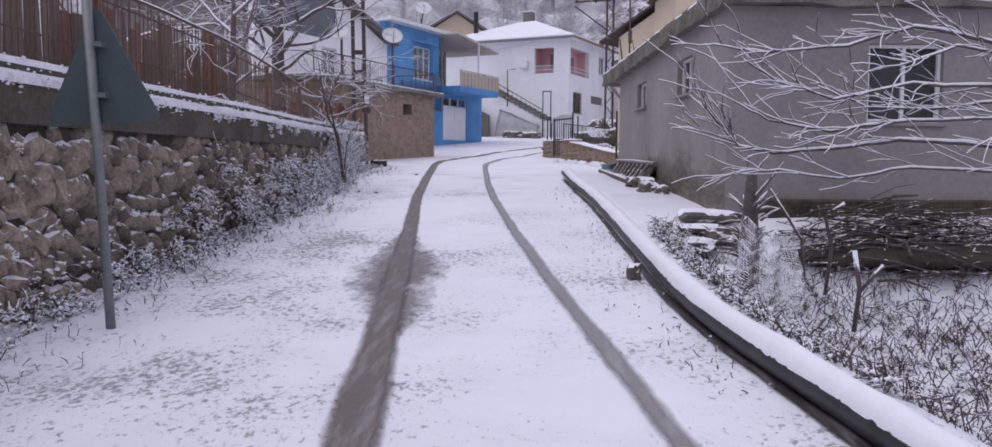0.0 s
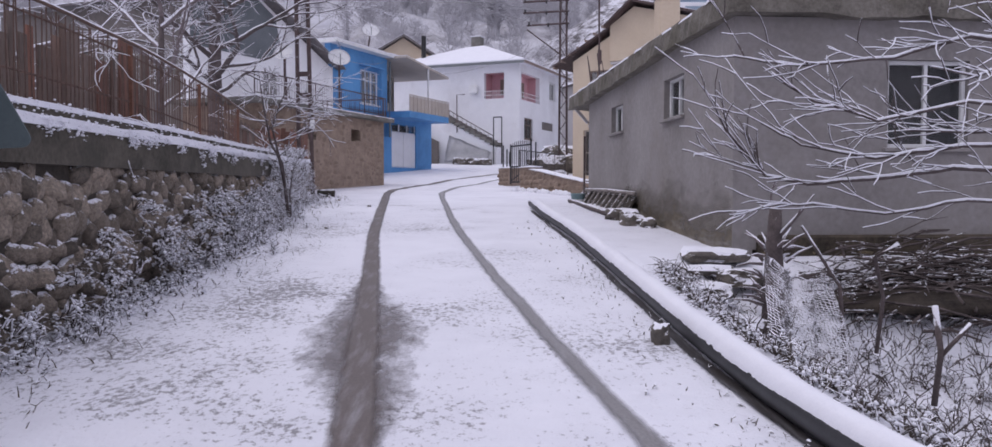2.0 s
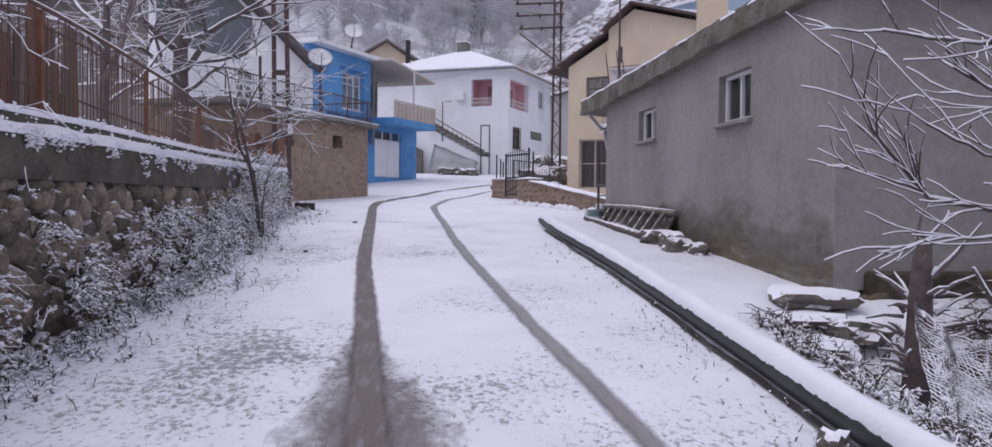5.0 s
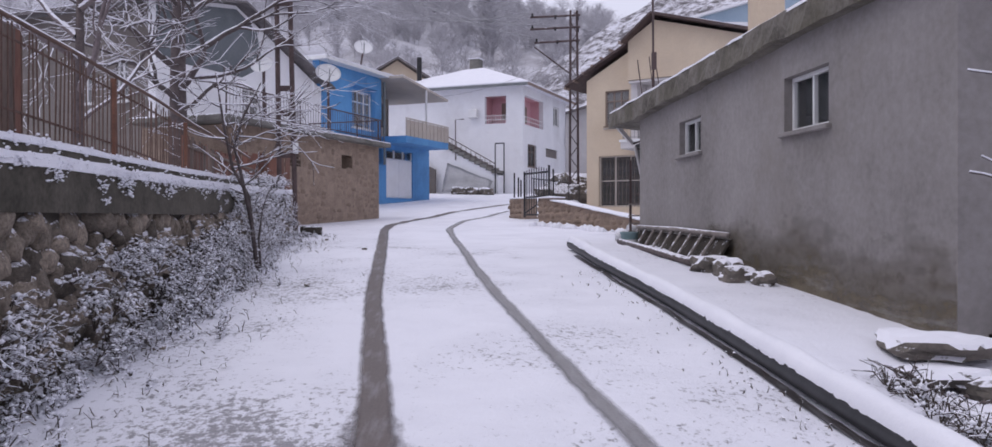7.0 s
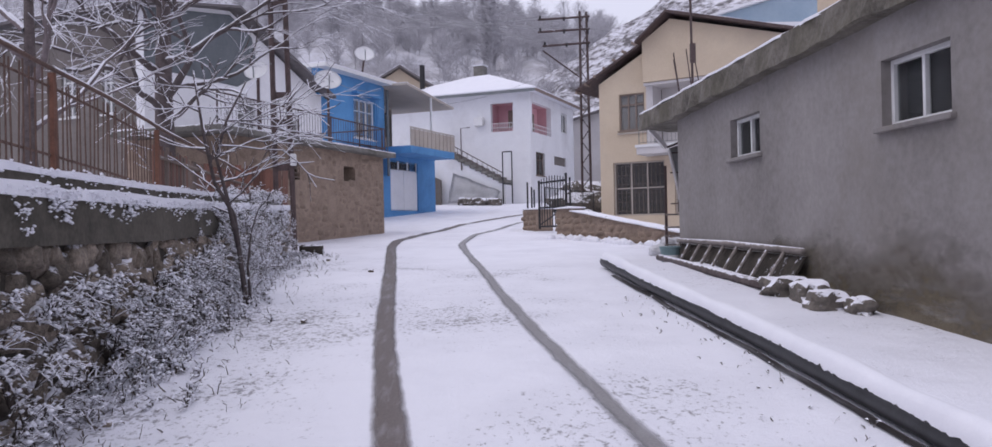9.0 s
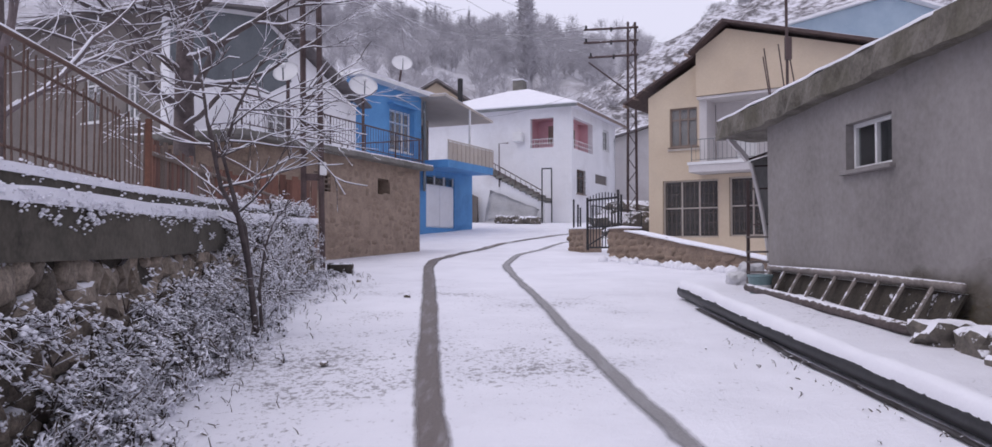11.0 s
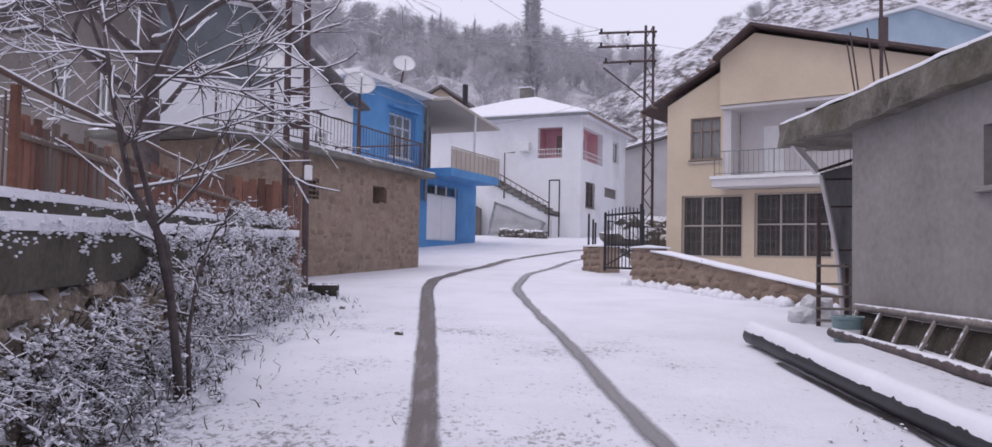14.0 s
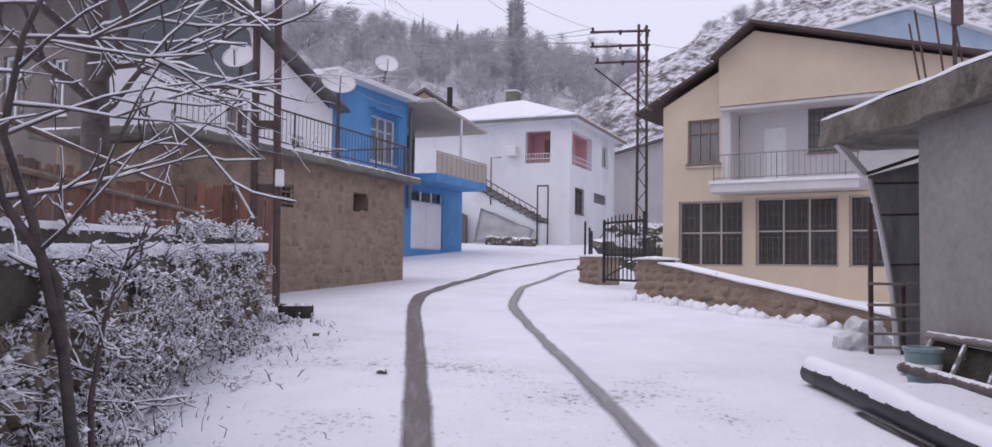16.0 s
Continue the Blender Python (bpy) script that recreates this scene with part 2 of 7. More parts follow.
M_FRAME = surface("white_window_frame", (0.66, 0.66, 0.66), (0.78, 0.78, 0.78), 4, 40, 0.5, bump=0.05)
M_BROWN_FRAME = surface("brown_window_frame", (0.17, 0.125, 0.10), (0.29, 0.225, 0.185), 4, 40, 0.7, bump=0.1)
M_PINK = surface("rose_pink_paint", (0.60, 0.33, 0.37), (0.70, 0.43, 0.46), 1.5, 30, 0.8, bump=0.1)
M_DOOR = surface("white_sheet_door", (0.68, 0.68, 0.70), (0.78, 0.78, 0.80), 2, 30, 0.55, bump=0.08)
M_DISH = surface("white_dish_enamel", (0.80, 0.80, 0.81), (0.88, 0.88, 0.88), 3, 40, 0.45, bump=0.05)
M_CURTAIN = surface("net_curtain", (0.50, 0.49, 0.48), (0.74, 0.72, 0.70), 6, 30, 0.9, bump=0.2, stretch=(4, 4, 0.3))
# dull grey for flat sheets that stand in for unlit rooms
M_ROOM = surface("dim_room_stand_in", (0.13, 0.12, 0.115), (0.24, 0.22, 0.21), 1.5, 12, 0.95, bump=0.1)
M_SHEET = surface("grey_plastic_sheet", (0.46, 0.46, 0.48), (0.64, 0.64, 0.66), 2, 10, 0.4, bump=0.5, depth=0.05)
M_TARP = surface("dull_grey_tarp", (0.20, 0.20, 0.20), (0.36, 0.355, 0.35), 2.5, 14, 0.7, bump=0.5, depth=0.03, stretch=(3, 3, 0.5))
M_BUCKET = surface("teal_bucket_plastic", (0.12, 0.20, 0.21), (0.22, 0.31, 0.32), 4, 40, 0.5, bump=0.05, snow=0.12)
M_NET = surface("snow_furred_wire", (0.12, 0.11, 0.11), (0.34, 0.32, 0.33), 20, 60, 0.9, bump=0.2, snow=0.46)
M_WIRE = surface("dark_cable", (0.2, 0.2, 0.21), (0.32, 0.32, 0.33), 4, 40, 0.6, bump=0.0)
# snow and scrub, lightened in colour to stand for the mist
M_HAZED_HILL = surface("haze_paled_snowy_scrub", (0.42, 0.41, 0.43), (0.66, 0.66, 0.72), 0.14, 1.4, 0.9, bump=0.6, depth=0.5, stain=(0.24, 0.22, 0.23))


def rock_slope_material():
    m, n, l, b = mat_nodes("snowy_rock_slope")
    ledge = noise_of(n, l, 0.9, 9, 0.72, (0.8, 0.8, 1.5))
    scrub = noise_of(n, l, 0.22, 4, 0.6)
    both = math_of(n, l, "ADD", math_of(n, l, "MULTIPLY", ledge, 0.75), math_of(n, l, "MULTIPLY", scrub, 0.25))
    l.new(ramp_of(n, l, both, [(0.44, (0.70, 0.70, 0.76)), (0.50, (0.42, 0.41, 0.44)), (0.56, (0.13, 0.12, 0.125))]), b.inputs["Base Color"])
    b.inputs["Roughness"].default_value = 0.95
    bp = n.new("ShaderNodeBump")
    bp.inputs["Strength"].default_value, bp.inputs["Distance"].default_value = 0.8, 0.5
    l.new(both, bp.inputs["Height"])
    l.new(bp.outputs[0], b.inputs["Normal"])
    return m


M_ROCK = rock_slope_material()



def glass_material():
    m, n, l, b = mat_nodes("window_glass")
    b.inputs["Base Color"].default_value = (0.07, 0.075, 0.08, 1)
    b.inputs["Roughness"].default_value = 0.06
    b.inputs["Alpha"].default_value = 0.3
    wob = noise_of(n, l, 2.0, 2, 0.5)
    bp = n.new("ShaderNodeBump")
    bp.inputs["Strength"].default_value, bp.inputs["Distance"].default_value = 0.08, 0.02
    l.new(wob, bp.inputs["Height"])
    l.new(bp.outputs[0], b.inputs["Normal"])
    return m


M_GLASS = glass_material()


# ---- mesh helpers ----
def empty_thing(name, label, category, at=(0, 0, 0), group="", kind=""):
    ob = new(name)
    ob.location = at
    ob.empty_display_size = 0.1
    return tagged(ob, label, category, group, kind)


def link_mesh(name, bm, material, smooth=False):
    me = bpy.data.meshes.new(name)
    bm.to_mesh(me)
    bm.free()
    me.materials.append(material)
    if smooth:
        me.polygons.foreach_set("use_smooth", [True] * len(me.polygons))
    return new(name, me)


def world_of(ob):
    own = ob.matrix_basis
    return world_of(ob.parent) @ ob.matrix_parent_inverse @ own if ob.parent else own.copy()


def part(name, bm, material, parent, label="", smooth=False):
    """Links a bmesh, given in world metres, as one mesh under a thing or a part."""
    ob = link_mesh(name, bm, material, smooth)
    ob.parent = parent
    ob.matrix_parent_inverse = world_of(parent).inverted()
    if label:
        ob["label"] = label
    return ob


def thing(name, bm, material, label, category, group="", kind="", smooth=False):
    return tagged(link_mesh(name, bm, material, smooth), label, category, group, kind)


def box_into(bm, m, sx, sy, sz, bevel=0.0):
    """A box of those sizes about the pose m, its base at m's origin."""
    made = bmesh.ops.create_cube(bm, size=1.0)["verts"]
    for v in made:
        v.co = m @ Vector((v.co.x * sx, v.co.y * sy, (v.co.z + 0.5) * sz))
    if bevel:
        edges = list({e for v in made for e in v.link_edges})
        bmesh.ops.bevel(bm, geom=edges, offset=bevel, segments=1, affect="EDGES")


def box(m, sx, sy, sz, bevel=0.0):
    bm = bmesh.new()
    box_into(bm, m, sx, sy, sz, bevel)
    return bm


def tube_into(bm, points, radii, sides=6, caps=True):
    """A tube through the points."""
    rings = []
    pts = [Vector(p) for p in points]
    for i, p in enumerate(pts):
        d = (pts[min(i + 1, len(pts) - 1)] - pts[max(i - 1, 0)])
        d = d.normalized() if d.length > 1e-6 else Vector((0, 0, 1))
        a = d.cross(Vector((0, 0, 1)) if abs(d.z) < 0.9 else Vector((1, 0, 0))).normalized()
        b = d.cross(a)
        r = radii[i] if hasattr(radii, "__len__") else radii
        rings.append([bm.verts.new(p + (a * math.cos(k * 2 * math.pi / sides) + b * math.sin(k * 2 * math.pi / sides)) * r) for k in range(sides)])
    for r0, r1 in zip(rings, rings[1:]):
        for k in range(sides):
            bm.faces.new((r0[k], r0[(k + 1) % sides], r1[(k + 1) % sides], r1[k]))
    if caps:
        bm.faces.new(rings[0][::-1])
        bm.faces.new(rings[-1])


def tube(points, radii, sides=8):
    bm = bmesh.new()
    tube_into(bm, points, radii, sides)
    return bm


def prism(outline, m, depth):
    """An outline (x, z pairs, anticlockwise seen from -y) in the plane of m, thick along +y of m."""
    bm = bmesh.new()
    front = [bm.verts.new(m @ Vector((x, 0, z))) for x, z in outline]
    back = [bm.verts.new(m @ Vector((x, depth, z))) for x, z in outline]
    bm.faces.new(front)
    bm.faces.new(back[::-1])
    k = len(outline)
    for i in range(k):
        bm.faces.new((front[(i + 1) % k], front[i], back[i], back[(i + 1) % k]))
    bmesh.ops.recalc_face_normals(bm, faces=bm.faces)
    return bm


def wall_frame(p, q):
    """The pose of a wall from plan point p to plan point q: x runs along it, y goes into it (to the left of the way from p to q)."""
    d = Vector((q[0] - p[0], q[1] - p[1], 0))
    return Matrix.Translation((p[0], p[1], 0)) @ Matrix.Rotation(math.atan2(d.y, d.x), 4, "Z"), d.length


def wall_with_holes(m, x0, x1, z0, z1, thick, holes):
    """A wall in the frame m from x0 to x1, z0 to z1, thick along +y, with rectangular holes (x0, x1, z0, z1) right through."""
    bm = bmesh.new()
    xs = sorted({x0, x1, *[h[0] for h in holes], *[h[1] for h in holes]})
    zs = sorted({z0, z1, *[h[2] for h in holes], *[h[3] for h in holes]})

    def solid(i, k):
        if not (0 <= i < len(xs) - 1 and 0 <= k < len(zs) - 1):
            return False
        cx, cz = (xs[i] + xs[i + 1]) / 2, (zs[k] + zs[k + 1]) / 2
        return not any(h[0] < cx < h[1] and h[2] < cz < h[3] for h in holes)

    made = {}

    def vert(x, y, z):
        key = (round(x, 4), y, round(z, 4))
        if key not in made:
            made[key] = bm.verts.new(m @ Vector((x, y, z)))
        return made[key]

    for i in range(len(xs) - 1):
        for k in range(len(zs) - 1):
            if not solid(i, k):
                continue
            a, b, c, d = xs[i], xs[i + 1], zs[k], zs[k + 1]
            bm.faces.new([vert(a, 0, c), vert(b, 0, c), vert(b, 0, d), vert(a, 0, d)])
            bm.faces.new([vert(a, thick, d), vert(b, thick, d), vert(b, thick, c), vert(a, thick, c)])
            for di, dk, (u, v) in ((-1, 0, ((a, c), (a, d))), (1, 0, ((b, d), (b, c))), (0, -1, ((b, c), (a, c))), (0, 1, ((a, d), (b, d)))):
                if not solid(i + di, k + dk):
                    bm.faces.new([vert(u[0], 0, u[1]), vert(v[0], 0, v[1]), vert(v[0], thick, v[1]), vert(u[0], thick, u[1])])
    bmesh.ops.recalc_face_normals(bm, faces=bm.faces)
    return bm


# ---- the lie of the land ----
ROAD_Y = [-30, 0, 4, 10.5, 15, 21.3, 30.7, 36, 47, 56, 70, 100]
ROAD_Z = [-2.0, -0.45, -0.2, 0.18, 0.5, 0.93, 1.3, 1.52, 2.25, 2.9, 3.6, 5.0]
WALL_LINE = [(-3.0, -12), (-2.9, 5), (-2.9, 13.5), (-3.1, 17), (-3.62, 22), (-4.1, 26.7)]


def wall_x(y):
    return float(np.interp(y, [p[1] for p in WALL_LINE], [p[0] for p in WALL_LINE]))


def road_z(y):
    return float(np.interp(y, ROAD_Y, ROAD_Z))


PIPE_LINE = [(4.9, -8.0), (3.3, 2.0), (2.61, 6.3), (2.34, 7.8), (2.21, 8.8), (2.165, 10.6), (2.10, 13.0), (1.99, 16.3), (1.77, 19.4), (1.69, 21.8)]


def pipe_x(y):
    return float(np.interp(y, [p[1] for p in PIPE_LINE], [p[0] for p in PIPE_LINE]))


def smooth01(v):
    v = min(max(v, 0.0), 1.0)
    return v * v * (3 - 2 * v)


def ground_z(x, y):
    z = road_z(y)
    if y < 26.9 and x < wall_x(y):
        return z + smooth01((wall_x(y) - 0.1 - x) / 0.12) * (1.9 - z)
    px = pipe_x(y)
    if y < 16.5:
        z -= 0.82 * smooth01((x - px - 0.26) / 1.0) * smooth01((14.0 - y) / 2.5)
    if y < 23.5:
        z += 0.13 * smooth01((x - px - 0.02) / 0.16) * smooth01((21.8 - y) / 0.6)
    if y > 26:
        z -= 0.75 * smooth01((x - 3.3) / 1.4) * smooth01((y - 27.5) / 3) * smooth01((46 - y) / 3)
    far = max(0.0, math.hypot(x * 1.0, y - 15) - 50)
    return z + min(far * 0.05, 3)


def build_ground():
    xs = sorted({*np.round(np.arange(-4.7, 5.0, 0.1), 2), *np.round(np.arange(-9, 12, 0.5), 2), *np.arange(-60, 61, 5), -400, -200, -110, 110, 200, 400})
    ys = sorted({*np.round(np.arange(2, 30, 0.16), 2), *np.round(np.arange(-12, 62, 0.6), 2), *np.arange(-60, 101, 8), -300, -140, 160, 300})
    bm = bmesh.new()
    grid = []
    for y in ys:
        row = []
        for x in xs:
            z = ground_z(x, y)
            if -3.4 < x < 5 and 1 < y < 31:
                z += 0.016 * noise.noise((x * 1.7, y * 1.2, 0)) + 0.009 * noise.noise((x * 6, y * 5, 3))
            row.append(bm.verts.new((x, y, z)))
        grid.append(row)
    for r0, r1 in zip(grid, grid[1:]):
        for k in range(len(xs) - 1):
            bm.faces.new((r0[k], r0[k + 1], r1[k + 1], r1[k]))
    return thing("ground", bm, M_GROUND, "snow-covered village road and verges, thin and patchy", "ground", kind="structure", smooth=True)


build_ground()


def strip(name, line, width, material, label, lift=0.012):
    """A ragged strip along plan points on the road; u runs across it."""
    pts = []
    for (x0, y0, w0), (x1, y1, w1) in zip(line, line[1:]):
        k = max(1, int(math.hypot(x1 - x0, y1 - y0) / 0.2))
        pts += [(x0 + (x1 - x0) * i / k, y0 + (y1 - y0) * i / k, w0 + (w1 - w0) * i / k) for i in range(k)]
    pts.append(line[-1])
    for _ in range(12):
        pts = [pts[0]] + [tuple((a[j] + 2 * b[j] + c[j]) / 4 for j in range(3)) for a, b, c in zip(pts, pts[1:], pts[2:])] + [pts[-1]]
    bm = bmesh.new()
    uv = bm.loops.layers.uv.new("UVMap")
    rows = []
    for i, (x, y, w) in enumerate(pts):
        a, b = pts[max(i - 1, 0)], pts[min(i + 1, len(pts) - 1)]
        d = Vector((b[0] - a[0], b[1] - a[1])).normalized()
        side = Vector((d.y, -d.x))
        row = []
        for k in range(9):
            u = k / 8
            p = Vector((x, y)) + side * (u - 0.5) * w * width
            z = ground_z(p.x, p.y) + 0.016 * noise.noise((p.x * 1.7, p.y * 1.2, 0)) + 0.009 * noise.noise((p.x * 6, p.y * 5, 3))
            row.append((bm.verts.new((p.x, p.y, z + lift)), u))
        rows.append(row)
    for i, (r0, r1) in enumerate(zip(rows, rows[1:])):
        for k in range(8):
            f = bm.faces.new((r0[k][0], r0[k + 1][0], r1[k + 1][0], r1[k][0]))
            for loop, (u, v) in zip(f.loops, ((r0[k][1], i), (r0[k + 1][1], i), (r1[k + 1][1], i + 1), (r1[k][1], i + 1))):
                loop[uv].uv = (u, v * 0.2)
    return thing(name, bm, material, label, "tyre track", kind="structure", smooth=True)


strip("tyre_track", [(2.3, -14, 1), (0.75, 0.5, 1), (0.08, 6.3, 1), (-0.72, 13.6, 0.74), (-1.12, 17, 0.66), (-1.5, 21.5, 0.66), (-2.1, 28.0, 0.75), (-2.2, 30.5, 0.9), (-1.7, 34, 1), (-0.6, 39, 1), (1.7, 44.5, 1), (4.5, 48, 1)], 0.36, M_TRACK_L,
      "wet dark tyre track worn through the snow")
strip("tyre_track", [(4.0, -14, 1), (2.55, 0.5, 1), (1.66, 6.3, 1), (0.69, 13.3, 1), (0.24, 17.1, 1), (-0.02, 19.9, 1), (-0.40, 25.5, 1), (-0.55, 28.6, 1.2), (-0.2, 33.0, 1.2), (1.4, 39.3, 1.2), (4.0, 43.5, 1)], 0.19, M_TRACK_R,
      "faint grey tyre track pressed into thin snow")
strip("slush_patch", [(-0.05, 8.0, 0.2), (-0.25, 9.6, 1), (-0.5, 11.4, 1), (-0.65, 13.0, 0.15)], 1.05, M_SLUSH, "brown slush beside the wet tyre track", 0.007)


# ---- windows and doors ----
def window_in(m, x0, x1, z0, z1, parent, frame_mat, sashes=2, set_back=0.08, bar=0.05, transom=0.0, sill=True, curtain=False, name="window", sill_mat=None):
    """A glazed window in a hole of the wall frame m: frame, sashes, panes, a sill, and a sheet coloured as a dim room
    behind.
    """
    bm = bmesh.new()
    w, h = x1 - x0, z1 - z0
    for cx, cz, sx, sz in ((x0 + bar / 2, z0, bar, h), (x1 - bar / 2, z0, bar, h), ((x0 + x1) / 2, z0, w - 2 * bar, bar), ((x0 + x1) / 2, z1 - bar, w - 2 * bar, bar)):
        box_into(bm, m @ pose(cx, set_back + 0.03, cz), sx, 0.06, sz, 0.006)
    wob = part(name, bm, frame_mat, parent)
    inner = (w - 2 * bar) / sashes
    for i in range(1, sashes):
        part("mullion", box(m @ pose(x0 + bar + inner * i, set_back + 0.025, z0 + bar), bar * 0.9, 0.05, h - 2 * bar - 0.002), frame_mat, wob)
    if transom:
        part("transom", box(m @ pose((x0 + x1) / 2, set_back + 0.028, z0 + h * transom), w - 2 * bar, 0.045, bar * 0.8), frame_mat, wob)
    for i in range(sashes):
        a = x0 + bar + inner * i
        pane = part("pane", box(m @ pose(a + inner / 2, set_back + 0.04, z0 + bar), inner - 0.01, 0.006, h - 2 * bar), M_GLASS, wob)
        pane.visible_shadow = False
    if curtain:
        part("curtain", box(m @ pose((x0 + x1) / 2, set_back + 0.06, z0 + bar), w - 2 * bar, 0.01, h - 2 * bar), M_CURTAIN, wob, "grey net curtain")
    # flat sheet in place of the unlit room
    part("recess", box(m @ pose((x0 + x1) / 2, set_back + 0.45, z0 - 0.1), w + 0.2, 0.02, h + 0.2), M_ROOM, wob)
    if sill:
        part("sill", box(m @ pose((x0 + x1) / 2, 0.02, z0 - 0.05), w + 0.12, 0.16, 0.05, 0.008), sill_mat or frame_mat, wob)
    return wob


def grille_on(m, x0, x1, z0, z1, parent, out=0.03, step=0.12, cross=3, thick=0.012, material=None):
    g = empty_part("grille", parent)
    material = material or M_IRON
    n = max(2, int((x1 - x0) / step))
    for i in range(n + 1):
        x = x0 + (x1 - x0) * i / n
        part("bar", box(m @ pose(x, -out, z0), thick, thick, z1 - z0), material, g)
    for k in range(cross):
        z = z0 + (z1 - z0) * (k + 0.5) / cross
        part("crossbar", box(m @ pose((x0 + x1) / 2, -out - thick, z), x1 - x0, thick, thick), material, g)
    return g


def empty_part(name, parent):
    ob = new(name)
    ob.empty_display_size = 0.1
    ob.parent = parent
    ob.matrix_parent_inverse = world_of(parent).inverted()
    return ob


def snow_slab(outline3, thick=0.06):
    """Lumpy snow over a flat or sloping quad given by four corners, anticlockwise from above."""
    bm = bmesh.new()
    a, b, c, d = [Vector(p) for p in outline3]
    nu = max(2, int((b - a).length / 0.35))
    nv = max(2, int((d - a).length / 0.35))
    nu, nv = min(nu, 40), min(nv, 40)
    top = []
    for j in range(nv + 1):
        row = []
        for i in range(nu + 1):
            u, v = i / nu, j / nv
            p = (a * (1 - u) + b * u) * (1 - v) + (d * (1 - u) + c * u) * v
            edge = min(i, nu - i, j, nv - j)
            h = thick * (0.35 if edge == 0 else 1.0) * (0.85 + 0.5 * noise.noise(p * 1.7))
            wob = Vector((noise.noise(p * 2.3), noise.noise(p * 2.3 + Vector((9, 0, 0))), 0)) * (0.05 if edge == 0 else 0)
            row.append(bm.verts.new(p + wob + Vector((0, 0, max(h, 0.01)))))
        top.append(row)
    low = [[bm.verts.new(v.co - Vector((0, 0, thick * 0.3 + 0.012))) for v in row] for row in (top[0], top[-1])]
    for r0, r1 in zip(top, top[1:]):
        for k in range(nu):
            bm.faces.new((r0[k], r0[k + 1], r1[k + 1], r1[k]))
    for k in range(nu):
        bm.faces.new((low[0][k], low[0][k + 1], top[0][k + 1], top[0][k]))
        bm.faces.new((top[-1][k], top[-1][k + 1], low[1][k + 1], low[1][k]))
    for s in (0, -1):
        col = [r[s] for r in top]
        lows = [bm.verts.new(v.co - Vector((0, 0, thick * 0.3 + 0.012))) for v in col]
        for k in range(nv):
            bm.faces.new((col[k], col[k + 1], lows[k + 1], lows[k]) if s == 0 else (lows[k], lows[k + 1], col[k + 1], col[k]))
    bmesh.ops.recalc_face_normals(bm, faces=bm.faces)
    return bm


# ---- grey rendered store beside the road ----
GREY_A, GREY_B = (3.59, 13.9), (3.02, 22.6)
# frames with x to the right as seen from outside and y going inwards
g_side, g_len = wall_frame(GREY_B, GREY_A)
g_front, _ = wall_frame(GREY_A, (GREY_A[0] + 4.2, GREY_A[1] + 0.27))
GREY_TOP = 3.42


